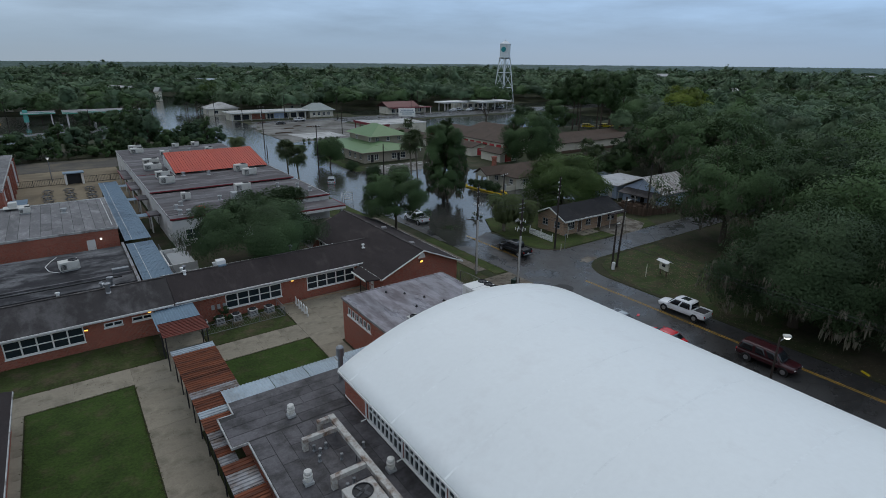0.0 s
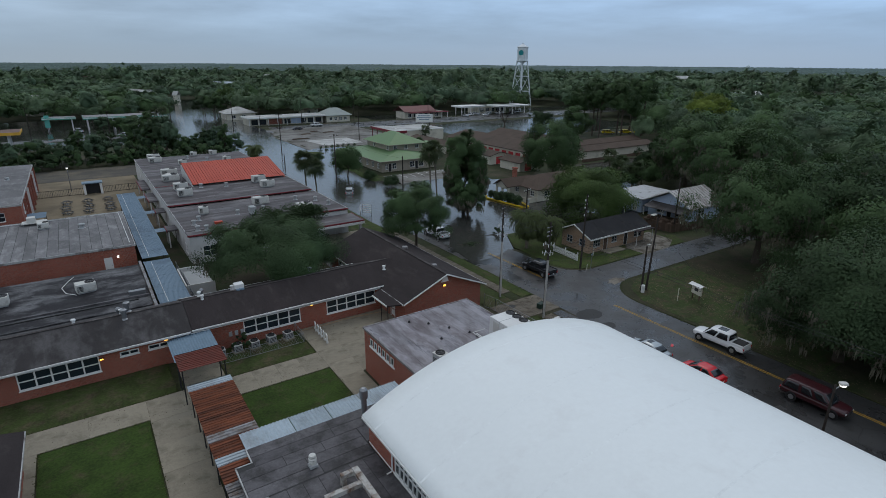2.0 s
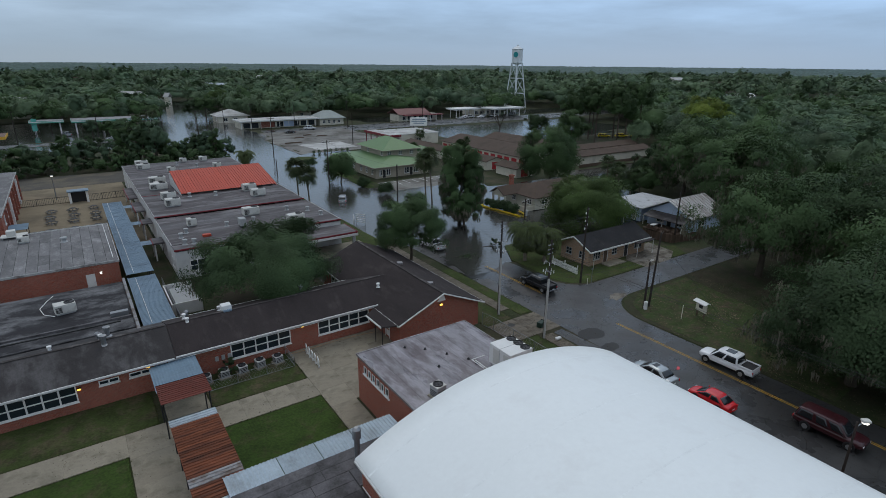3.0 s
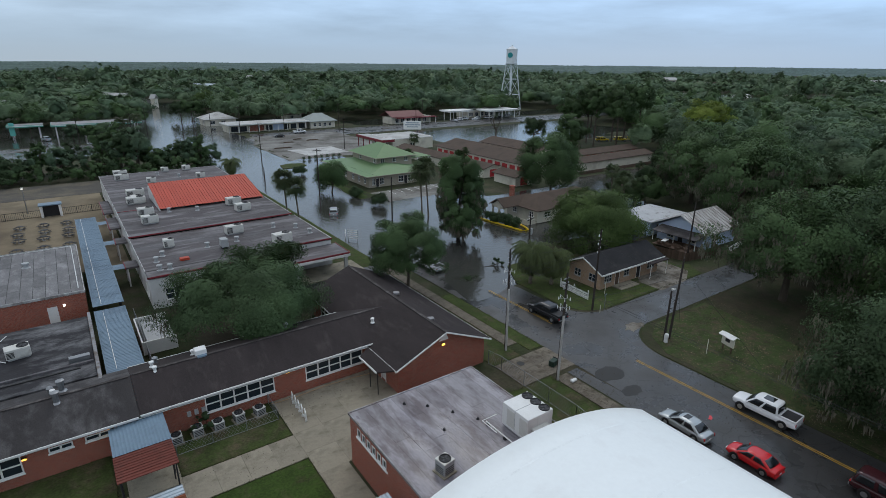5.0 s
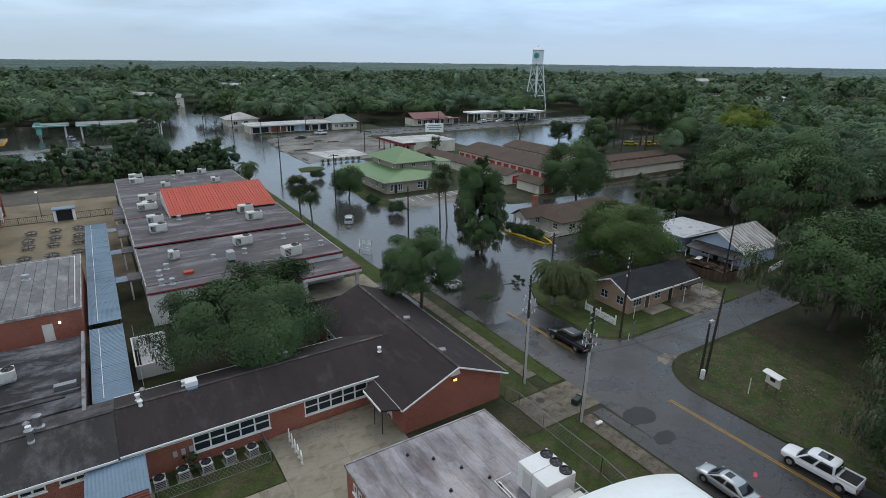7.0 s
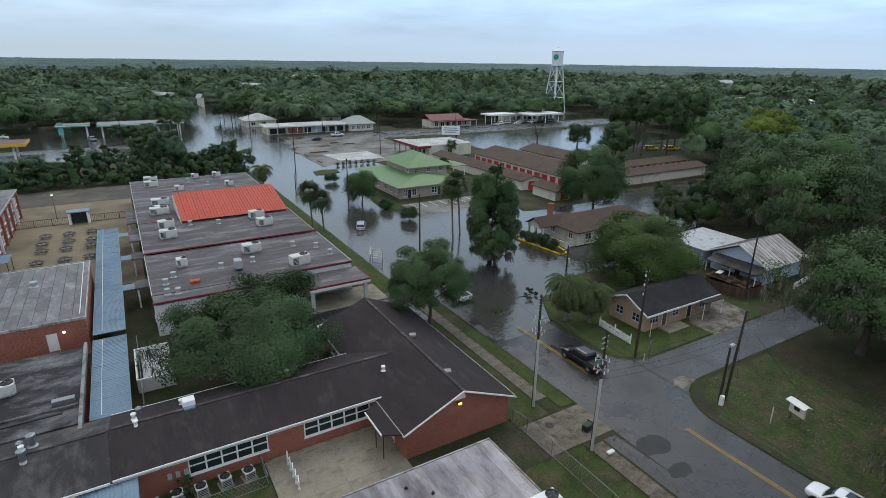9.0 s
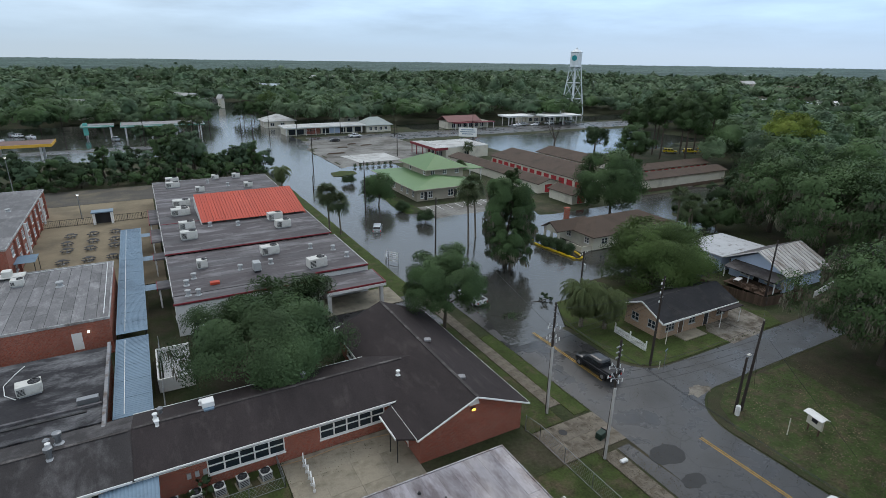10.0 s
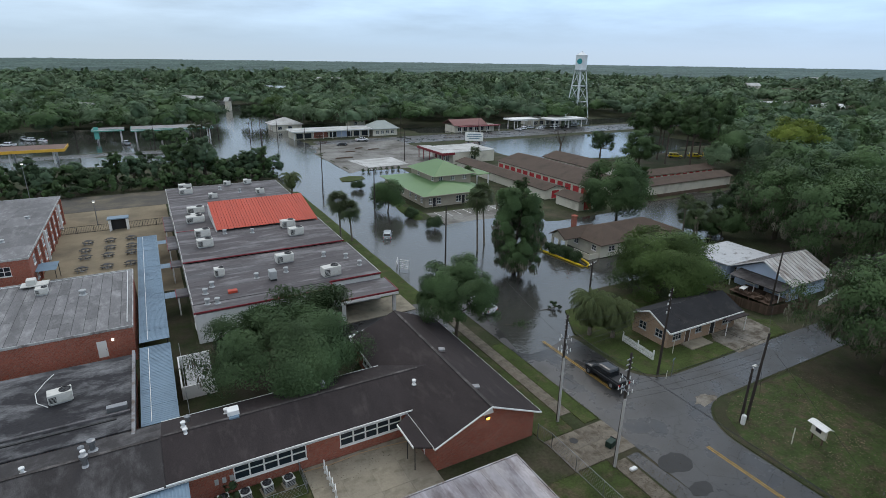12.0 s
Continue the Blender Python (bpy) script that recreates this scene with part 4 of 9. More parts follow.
def low_wing():
    w = thing("flat_roofed_wing", "low brick wing with worn rolled bitumen roof beside the gymnasium", "school wing", (0, 0, 0))
    walls(w, 7.15, 13.85, -14, 34.9, 3.2, M_BRICK, {"W": [(a, a + 2.4, 1.1, 2.5, 4, 2) for a in (6, 12, 18)]}, sides="SWN")
    r = random.Random(6)
    part("roof", boxes((6.75, 14.05, -14.2, 30.1, 3.33, 3.55)), M_PATCH, w)
    part("roof", boxes((5.7, 14.05, 30.1, 33.6, 3.33, 3.55)), M_PATCH, w)
    part("roof", boxes((6.75, 20.0, 33.6, 35.15, 3.33, 3.55)), M_PATCH, w)
    part("roof", boxes((14.05, 20.3, 31.48, 33.6, 3.33, 3.56)), M_BITUMEN, w)
    for b in ((6.66, 6.75, -14.2, 30.1), (5.61, 5.7, 30.0, 33.7), (5.7, 6.75, 30.01, 30.1), (5.7, 6.75, 33.6, 33.69), (6.66, 6.75, 33.7, 35.15)):
        part("roof_edge", boxes((*b, 3.42, 3.585)), M_PALEEDGE, w)
    # rolled sheets: lengthways over the wing, crossways at its end
    for k in range(7):
        x, y = 6.78 + k * 1.035, -14.1
        while y < 29.6:
            e = min(30.06, y + r.uniform(2.2, 6.5))
            e = 30.06 if 30.06 - e < 1.2 else e
            part("roof_sheet", boxes((x + 0.02, x + 1.015, y, e - 0.045, 3.55, 3.562 + r.uniform(0, 0.012))), M_BITUMEN, w)
            y = e
    for k in range(5):
        x, y = 5.74 if k < 3 else 6.79, 30.14 + k * 1.0
        x_end = 14.0 if k < 3 else 19.9
        while x < x_end - 0.4:
            e = min(x_end, x + r.uniform(2.4, 6.0))
            e = x_end if x_end - e < 1.2 else e
            part("roof_sheet", boxes((x, e - 0.045, y + 0.02, y + 0.98, 3.55, 3.562 + r.uniform(0, 0.012))), M_BITUMEN, w)
            x = e
    part("wall", boxes((13.9, 20.0, 34.3, 34.55, 0, 3.3)), M_BRICK, w)
    return w


low_wing()


def metal_walk_roof():
    c = thing("metal_walkway_roof", "pale corrugated metal roof strip along the low wing", "canopy", (0, 0, 0))
    for a, b in ((6.8, 10.4), (10.45, 13.2), (13.25, 16.0), (16.05, 19.6)):
        part("roof_sheet", corrugated(a, b, 35.15, 37.7, 3.12, 3.12, 0.27, 0.04, "y"), M_GALV, c)
    for x in (7.9, 11.8, 15.7, 19.3):
        part("post", tube(bmesh.new(), [(x, 37.5, 0.06), (x, 37.5, 2.93)], 0.05, 8), M_DARK, c)
    return c


metal_walk_roof()


def covered_walk():
    c = thing("covered_walkway", "long walkway roof of rusted and grey corrugated sheets on dark posts", "covered walkway", (0, 0, 0))
    r = random.Random(4)
    kinds = [M_GALV] + [M_RUST] * 7 + [M_GREYSHEET] + [M_RUST] * 2 + [M_GALV] + [M_RUST] * 2 + [M_GREYSHEET] * 2 + [M_RUST] + [M_GREYSHEET, M_RUST] + [M_GREYSHEET] * 2 + [M_RUST] * 3 + [M_GREYSHEET] + [M_RUST] * 60
    y, i = 46.6, 0
    while y > -8:
        w = 0.95
        x1 = 8.3 if y > 38 else (7.5 if y > 34.9 else (5.05 if 29.2 < y - w and y < 34.95 else 6.1))
        dz = r.uniform(-0.02, 0.02)
        part("roof_sheet", corrugated(4.8, (6.64 if y < 29.9 else 5.9) if y < 34.95 else x1, y - w - 0.05, y, 2.95 + dz, 2.97 + dz, 0.31, 0.05, "x", box_form=True), kinds[i], c)
        y, i = y - w, i + 1
    for k in range(24):
        yy = 46.2 - 2.3 * k
        part("post", tube(bmesh.new(), [(5.0, yy, 0.06), (5.0, yy, 2.93)], 0.05, 8), M_DARK, c)
        if yy > 38:
            part("post", tube(bmesh.new(), [(8.1, yy, 0.06), (8.1, yy, 2.93)], 0.05, 8), M_DARK, c)
    part("beam", boxes((4.93, 5.06, -8, 46.5, 2.78, 2.92)), M_DARK, c)
    part("beam", boxes((8.04, 8.16, 38.1, 46.5, 2.78, 2.92)), M_DARK, c)
    return c


covered_walk()


def gate_roof():
    c = thing("gate_canopy", "raised rust-red sheet roof over the path on dark posts", "canopy", (6.6, 49.8, 0))
    for k in range(5):
        part("roof_sheet", corrugated(-2.0, 1.9, -1.55 + k * 0.62, -0.92 + k * 0.62, 3.55, 3.56, 0.31, 0.05, "x", box_form=True), M_RUSTRED, c)
    for x in (-1.8, 1.7):
        for y in (-1.3, 1.3):
            part("post", tube(bmesh.new(), [(x, y, 0.06), (x, y, 3.5)], 0.055, 8), M_DARK, c)
        part("beam", boxes((x - 0.05, x + 0.05, -1.5, 1.5, 3.36, 3.5)), M_DARK, c)
    l = thing("link_canopy", "blue-grey ribbed metal roof joining walkway and school", "canopy", (6.6, 54.2, 0))
    part("roof_sheet", corrugated(-2.0, 2.0, -2.6, 2.4, 2.75, 2.95, 0.25, 0.03, "y"), M_BLUEMETAL, l)
    for x in (-1.8, 1.8):
        part("post", tube(bmesh.new(), [(x, -2.4, 0.06), (x, -2.4, 2.72)], 0.05, 8), M_DARK, l)


gate_roof()


def classroom_wing():
    """Long gable with a cross gable towards the street."""
    c = thing("classroom_wing", "long red brick classroom wing with dark shingle gable roof", "school building", (0, 0, 0))
    win = lambda a: (a, a + 6.2, 1.05, 2.72, 5, 2)
    small = lambda a, w=1.6: (a, a + w, 2.0, 2.5, 2, 1)
    walls(c, -40, 28.2, 57.0, 64.6, 3.15, M_BRICK, {"S": [win(-7.3), win(12.0), win(21.3), small(0.6), small(3.0, 2.0), small(-14, 1.6), win(-22)],
                                                   "N": [win(10.5), win(20.5)]}, frame_mat=M_TRIM, bar=0.1)
    # roofs: an older part and a newer one
    part("roof", gable_bm(-40, 6.99, 56.35, 65.2, 3.2, 4.72, "x"), M_SHINGLE_OLD, c)
    part("roof", gable_bm(7.0, 33.8, 56.35, 65.2, 3.28, 4.8, "x"), M_SHINGLE, c)
    part("ridge_cap", boxes((-40, 6.8, 60.62, 60.92, 4.70, 4.76)), M_RIDGE, c)
    part("ridge_cap", boxes((7.2, 31, 60.64, 60.90, 4.78, 4.835)), M_RIDGE, c)
    part("fascia", boxes((-40, 6.85, 56.28, 56.35, 3.06, 3.2)), M_TRIM, c)
    part("fascia", boxes((7.0, 28.4, 56.28, 56.35, 3.14, 3.29)), M_TRIM, c)
    part("fascia", boxes((7.0, 28.4, 65.2, 65.27, 3.02, 3.3)), M_TRIM, c)
    part("soffit", boxes((-40, 28.4, 56.36, 56.98, 2.95, 2.99)), M_TRIM, c)
    # cross gable
    cg = thing("cross_gable_block", "red brick gable-ended school block with dark shingle roof", "school building", (0, 0, 0))
    walls(cg, 28.4, 39.1, 51.2, 72.6, 2.95, M_BRICK, {"W": [(66.5, 70, 1.0, 2.4, 3, 2)], "E": [(a, a + 2.4, 1.0, 2.4, 2, 2) for a in (54, 59, 64, 69)]})
    part("roof", gable_bm(27.9, 39.6, 50.65, 73.0, 3.0, 5.5, "y"), M_SHINGLE, cg)
    part("ridge_cap", boxes((33.60, 33.90, 50.7, 72.9, 5.47, 5.535)), M_RIDGE, cg)
    for y in (51.2, 72.35):
        bm = bmesh.new()
        a = [bm.verts.new((x, yy, z)) for yy in (y, y + 0.25) for x, z in ((28.4, 2.95), (39.1, 2.95), (33.75, 5.27))]
        bm.faces.new(a[:3]), bm.faces.new(a[3:])
        for k in range(3):
            bm.faces.new((a[k], a[(k + 1) % 3], a[3 + (k + 1) % 3], a[3 + k]))
        part("gable_wall", bm, M_BRICK, cg)
    for sx, x in ((-1, 27.9), (1, 39.6)):
        bm = bmesh.new()
        pts = ((x, 2.86), (x, 3.01), (33.75, 5.51), (33.75, 5.36))
        vs = [bm.verts.new((px, yy, pz)) for yy in (50.57, 50.65) for px, pz in pts]
        bm.faces.new(vs[:4]), bm.faces.new(vs[4:])
        for k in range(4):
            bm.faces.new((vs[k], vs[(k + 1) % 4], vs[4 + (k + 1) % 4], vs[4 + k]))
        part("barge_board", bm, M_TRIM, cg)
        part("fascia", boxes((x - 0.03 if sx < 0 else x, x if sx < 0 else x + 0.03, 50.7, 73.0, 2.8, 3.0)), M_TRIM, cg)
    part("gable_vent", prism(bmesh.new(), [(-0.55, 0), (0.55, 0), (0.35, 0.6), (-0.1, 0.62)], 0, 0.06), M_TRIM, cg, "white triangular vent", at=pose(33.75, 51.19, 4.35, 90, 0, 0))
    lamp = thing("wall_lamp", "glowing amber wall lamp high on the brick gable", "wall lamp", (33.6, 51.14, 4.0))
    part("housing", soft_box(-0.2, 0.2, -0.12, 0.06, -0.12, 0.16, 0.03), M_DARK, lamp)
    part("lens", soft_box(-0.17, 0.17, -0.2, -0.115, -0.1, 0.1, 0.02), M_AMBER, lamp)
    # porch with its own small roof
    p = thing("entrance_porch", "small dark-roofed entrance porch with white gable trim", "porch", (0, 0, 0))
    bm = bmesh.new()
    top = [bm.verts.new(q) for q in ((27.85, 56.3, 3.02), (27.85, 50.9, 3.02), (26.5, 52.0, 2.72), (26.5, 55.6, 2.72))]
    low = [bm.verts.new(v.co - Vector((0, 0, 0.14))) for v in top]
    bm.faces.new(top), bm.faces.new(low[::-1])
    for k in range(4):
        bm.faces.new((top[k], top[(k + 1) % 4], low[(k + 1) % 4], low[k]))
    part("roof", bm, M_SHINGLE, p)
    part("fascia", boxes((26.42, 26.5, 52.0, 55.6, 2.56, 2.76)), M_TRIM, p)
    for y in (52.2, 53.8):
        part("post", tube(bmesh.new(), [(26.7, y, 0.06), (26.7, y, 2.6)], 0.045, 8), M_DARK, p)
    door(p, pose(28.36, 54.6, 0.08, 0, 0, -90), 1.0, 2.1, M_TRIM)
    for k in range(3):
        bm = bmesh.new()
        lathe(bm, [(0.16, 4.75 - 0.0), (0.16, 5.1), (0.26, 5.12), (0.26, 5.25), (0.12, 5.38)], sides=12)
        v = thing("roof_vent", "round galvanised roof vent on weathered shingles", "roof vent", ((1.2, 62.2, -0.4), (9.2, 62.6, -0.35), (21.3, 61.8, 0.05))[k])
        part("stack", bm, M_STEEL, v)
    return c


classroom_wing()


def annex():
    a = thing("flat_annex", "flat-roofed red brick annex with grey coated roof", "school building", (0, 0, 0))
    slits = [(y, y + 0.55, 3.35, 4.15, 1, 1) for y in (39.3, 40.1, 40.9, 41.7, 42.5, 43.3)]
    walls(a, 20.45, 32.5, 31.6, 45.1, 4.55, M_BRICK, {"W": slits, "N": [(22, 23.1, 0, 2.1, "door", M_TRIM)]})
    flat_roof(a, 20.45, 32.5, 31.6, 45.1, 4.72, M_ANNEXROOF, M_GREYSHEET, lip=0.06, over=0.12, edge_h=0.2, strips=1.2, strip_axis="x", gap=0.006)
    part("sill_band", boxes((20.36, 20.446, 39.1, 44.0, 3.2, 3.33)), M_TRIM, a)
    return a


annex()


def cafeteria():
    c = thing("flat_roofed_cafeteria", "long white school block with flat felt roof and dark red edges", "school building", (0, 0, 0))
    walls(c, 11.8, 30.0, 85.6, 104.5, 4.1, M_WHITEWALL, {"S": [(13.5, 15.5, 1, 2.6, 2, 2)], "W": [(88, 90, 1, 2.4, 2, 2), (99, 101, 0, 2.2, "door", M_DARK)]})
    walls(c, 30.05, 38.0, 88.2, 104.5, 4.1, M_WHITEWALL, {"E": [(92, 95, 1, 2.4, 3, 2), (98, 101, 1, 2.4, 3, 2)]}, sides="SEN")
    flat_roof(c, 11.8, 38.0, 88.2, 104.4, 4.42, M_FLATROOF, M_PALEEDGE, lip=0.06, edge_h=0.3, sides="EW", strips=1.5, strip_axis="y", gap=0.012, under=M_PATCH)
    part("roof", boxes((11.75, 29.9, 85.55, 88.05, 4.2, 4.42)), M_FLATROOF, c)
    part("roof_edge", boxes((11.6, 30.1, 85.40, 85.52, 4.3, 4.52)), M_REDTRIM, c)
    part("roof_edge", boxes((30.15, 38.1, 88.02, 88.14, 4.3, 4.52)), M_REDTRIM, c)
    part("roof_edge", boxes((30.0, 30.12, 85.55, 88.0, 4.3, 4.52)), M_REDTRIM, c)
    walls(c, 11.8, 37.6, 104.8, 160.5, 4.3, M_WHITEWALL, {"E": [(a, a + 3, 1, 2.4, 3, 2) for a in (108, 114, 140, 148)], "W": [(a, a + 2, 1, 2.4, 2, 2) for a in (122, 128, 150)]})
    flat_roof(c, 11.8, 37.6, 104.8, 160.5, 4.75, M_FLATROOF, M_PALEEDGE, lip=0.06, edge_h=0.3, sides="ENW", strips=1.5, strip_axis="y", gap=0.012, under=M_PATCH)
    part("roof_edge", boxes((11.68, 37.72, 104.55, 104.67, 4.62, 4.81)), M_REDTRIM, c)
    part("roof_seam", boxes((11.8, 37.6, 121.9, 122.1, 4.76, 4.83)), M_REDTRIM, c)
    # loading porch
    part("porch_roof", boxes((30.1, 38.6, 83.0, 88.15, 3.25, 3.5)), M_FLATROOF, c)
    part("porch_edge", boxes((30.05, 38.7, 82.86, 82.98, 3.3, 3.56)), M_REDTRIM, c)
    part("porch_edge", boxes((38.62, 38.74, 82.98, 88.2, 3.3, 3.56)), M_REDTRIM, c)
    part("porch_edge", boxes((30.05, 38.7, 82.80, 82.86, 2.9, 3.29)), M_TRIM, c)
    for x in (30.3, 37.9):
        part("porch_pier", boxes((x, x + 0.45, 83.1, 83.55, 0.15, 3.2)), M_WHITEWALL, c)
    part("porch_slab", boxes((29.8, 41.2, 82.3, 88.1, -0.05, 0.15)), M_CONC, c)
    # west lean-to blocks
    for y0, y1 in ((95.5, 98.5), (108.5, 111.6), (118, 126), (130, 141)):
        part("side_porch", boxes((10.1, 11.68, y0, y1, 2.75, 3.0)), M_FLATROOF, c)
        part("side_porch_edge", boxes((10.0, 10.1, y0 - 0.1, y1 + 0.1, 2.7, 3.08)), M_REDTRIM, c)
        for y in (y0 + 0.2, y1 - 0.2):
            part("side_post", boxes((10.2, 10.4, y - 0.1, y + 0.1, 0.05, 2.74)), M_WHITEWALL, c)
    # red monopitch roof lantern
    r = thing("red_roof_lantern", "bright red ribbed metal roof rising from the flat roof", "roof lantern", (0, 0, 0))
    for k in range(18):
        x = 18.4 + k * 1.04
        part("roof_sheet", corrugated(x, x + 1.03, 119.0, 131.5, 5.15, 5.15, 0.345, 0.06, "y", box_form=True), M_REDMETAL, r)
    for ob in r.children:
        ob.matrix_basis = pose(0, 119.0, 5.15, 11.5, 0, 0) @ pose(0, -119.0, -5.15)
    part("lantern_wall", prism(bmesh.new(), [(0, 0), (12.2, 0), (12.2, 2.42)], 0, 0.2), M_WHITEWALL, r, at=pose(18.3, 119.1, 4.78, 0, 0, 0) @ Matrix(((0, 0, 1, 0), (1, 0, 0, 0), (0, 1, 0, 0), (0, 0, 0, 1))))
    part("lantern_wall", prism(bmesh.new(), [(0, 0), (12.2, 0), (12.2, 2.42)], 0, 0.2), M_REDMETAL, r, at=pose(37.0, 119.1, 4.78, 0, 0, 0) @ Matrix(((0, 0, 1, 0), (1, 0, 0, 0), (0, 1, 0, 0), (0, 0, 0, 1))))
    part("lantern_wall", boxes((18.5, 37.0, 131.2, 131.4, 4.78, 7.2)), M_WHITEWALL, r)
    return c


cafeteria()


def brick_block_c():
    b = thing("brick_school_block", "flat-roofed red brick block with silvered roof felt", "school building", (0, 0, 0))
    walls(b, -34, 4.8, 85.0, 105.4, 4.45, M_BRICK, {"S": [(0.9, 1.9, 1.15, 3.3, "door", M_TRIM)]})
    flat_roof(b, -34, 4.8, 85.0, 105.4, 4.6, M_ROOFC, M_PALEEDGE, lip=0.12, edge_h=0.3, strips=1.25, strip_axis="x", gap=0.03, under=M_PATCH)
    part("edge_cable", tube(bmesh.new(), [(-30, 104.6, 4.8), (-8, 104.7, 4.78), (4.2, 104.7, 4.78), (4.3, 86, 4.78)], 0.05, 6), M_TRIM, b)
    d = thing("low_dark_block", "low block with dark wet flat roof and pale parapet", "school building", (0, 0, 0))
    walls(d, -34, 4.7, 65.3, 79.9, 3.15, M_BRICK)
    part("roof", boxes((-34, 4.6, 65.3, 80.0, 3.1, 3.32)), M_ROOFD, d)
    part("parapet", boxes((4.65, 4.95, 63.6, 80.4, 3.0, 3.62)), M_GREYSHEET, d)
    part("parapet", boxes((-34, 4.5, 68.15, 68.42, 3.32, 3.52)), M_BITUMEN, d)
    part("cable_tray", boxes((-34, 3.4, 67.4, 67.6, 3.32, 3.42)), M_PATCH, d)
    part("duct", boxes((2.6, 4.3, 68.7, 69.3, 3.32, 3.9)), M_STEEL, d)
    lamp = thing("wall_lamp", "small lit white lamp beside the door", "wall lamp", (2.6, 84.95, 3.3))
    part("globe", soft_box(-0.13, 0.13, -0.2, 0.03, -0.13, 0.13, 0.05, 2), M_WHITELAMP, lamp)
    part("plate", boxes((-0.16, 0.16, 0.0, 0.05, -0.16, 0.16)), M_DARK, lamp)
    # two-storey block beyond
    t = thing("tall_brick_block", "two-storey red brick block with grey flat roof and white window frames", "school building", (0, 0, 0))
    ws = []
    for y in (118, 123, 128, 133, 138, 143, 148, 153):
        ws += [(y, y + 1.6, 0.9, 2.4, 2, 2), (y, y + 1.6, 3.4, 4.9, 2, 2)]
    walls(t, -34, -9.1, 114.5, 158, 5.6, M_BRICK, {"E": ws, "S": [(-20, -17.5, 1, 2.5, 3, 2), (-14, -11.5, 3.2, 4.7, 3, 2)]})
    flat_roof(t, -34, -9.1, 114.5, 158, 5.75, M_ROOFC, M_PALEEDGE, lip=0.1, edge_h=0.3, strips=3.0, strip_axis="x")
    for y in (120.8, 125.8, 130.8, 135.8, 140.8, 145.8, 150.8, 155.4):
        part("pilaster", boxes((-9.096, -8.75, y - 0.25, y + 0.25, 0, 5.5)), M_TRIM if y in (130.8, 150.8) else M_BRICK, t)
    e = thing("entry_canopy", "blue metal canopy over the brick block's door", "canopy", (-7.6, 118.5, 0))
    part("roof_sheet", corrugated(-1.4, 1.4, -2.2, 2.2, 2.7, 2.7, 0.3, 0.03, "x"), M_BLUEMETAL, e)
    for y in (-2, 2):
        part("post", tube(bmesh.new(), [(1.2, y, 0.05), (1.2, y, 2.66)], 0.05, 8), M_DARK, e)


brick_block_c()


def schoolroom_a():
    b = thing("schoolroom_block", "dark-roofed brick schoolroom with white framed windows", "school building", (0, 0, 0))
    walls(b, -26, -6.7, 8, 46.0, 3.0, M_BRICK, {"E": [(a, a + 4.5, 1.0, 2.6, 4, 2) for a in (14, 21, 28, 35, 40.6)]})
    part("roof", gable_bm(-26.6, -6.1, 7.4, 46.6, 3.1, 5.2, "y"), M_SHINGLE, b)
    part("fascia", boxes((-6.1, -6.03, 7.4, 46.6, 2.95, 3.08)), M_PALEEDGE, b)
    part("fascia", boxes((-26.6, -6.1, 46.6, 46.67, 2.95, 3.08)), M_PALEEDGE, b)


schoolroom_a()


def blue_canopies():
    c = thing("blue_covered_walkway", "long blue ribbed metal walkway roof on posts", "covered walkway", (0, 0, 0))
    for y0, y1, z in ((66.0, 82.3, 2.75), (83.2, 128.4, 2.95)):
        n = int((y1 - y0) / 3)
        for k in range(n):
            a, b = y0 + (y1 - y0) * k / n, y0 + (y1 - y0) * (k + 1) / n
            part("roof_sheet", corrugated(5.4, 8.45, a, b - 0.01, z, z, 0.3, 0.025, "x", box_form=True), M_BLUEMETAL, c)
            for x in (5.6, 8.25):
                part("post", tube(bmesh.new(), [(x, a + 0.3, 0.05), (x, a + 0.3, z - 0.03)], 0.05, 6), M_DARK, c)
        part("gutter", boxes((5.3, 5.4, y0, y1, z - 0.08, z + 0.05)), M_BLUEMETAL, c)
        part("gutter", boxes((8.45, 8.55, y0, y1, z - 0.08, z + 0.05)), M_BLUEMETAL, c)
        part("conduit", tube(bmesh.new(), [(6.2, y0 + 0.5, z + 0.05), (6.2, y1 - 0.5, z + 0.05)], 0.03, 6), M_TRIM, c)
    for y in (97, 110, 123.5):
        part("link_roof", corrugated(8.56, 10.0, y - 1.1, y + 1.1, 2.85, 2.85, 0.3, 0.025, "y", box_form=True), M_BLUEMETAL, c)


blue_canopies()
# ---- houses and shops ----
def gable_end(parent, x0, x1, y, ze, zr, material, thick=0.2, axis="y"):
    """The triangle of wall under a gable; axis: the ridge's direction; y: where it stands along it."""
    bm = bmesh.new()
    xm = (x0 + x1) / 2
    pts = [(x0, ze), (x1, ze), (xm, zr)]
    v = [bm.verts.new((a, d, z) if axis == "y" else (d, a, z)) for d in (y, y + thick) for a, z in pts]
    bm.faces.new(v[:3]), bm.faces.new(v[3:])
    for k in range(3):
        bm.faces.new((v[k], v[(k + 1) % 3], v[3 + (k + 1) % 3], v[3 + k]))
    return part("gable_wall", bm, material, parent)


def barge(parent, x, y0, y1, ze, zr, w=0.2, t=0.06):
    """White boards along the gable's slopes; the gable faces along x."""
    ym = (y0 + y1) / 2
    for ya in (y0, y1):
        bm = bmesh.new()
        v = [bm.verts.new((xx, yy, zz)) for xx in (x, x + t) for yy, zz in ((ya, ze - w), (ya, ze + 0.02), (ym, zr + 0.02), (ym, zr - w))]
        bm.faces.new(v[:4]), bm.faces.new(v[4:])
        for k in range(4):
            bm.faces.new((v[k], v[(k + 1) % 4], v[4 + (k + 1) % 4], v[4 + k]))
        part("barge_board", bm, M_TRIM, parent)


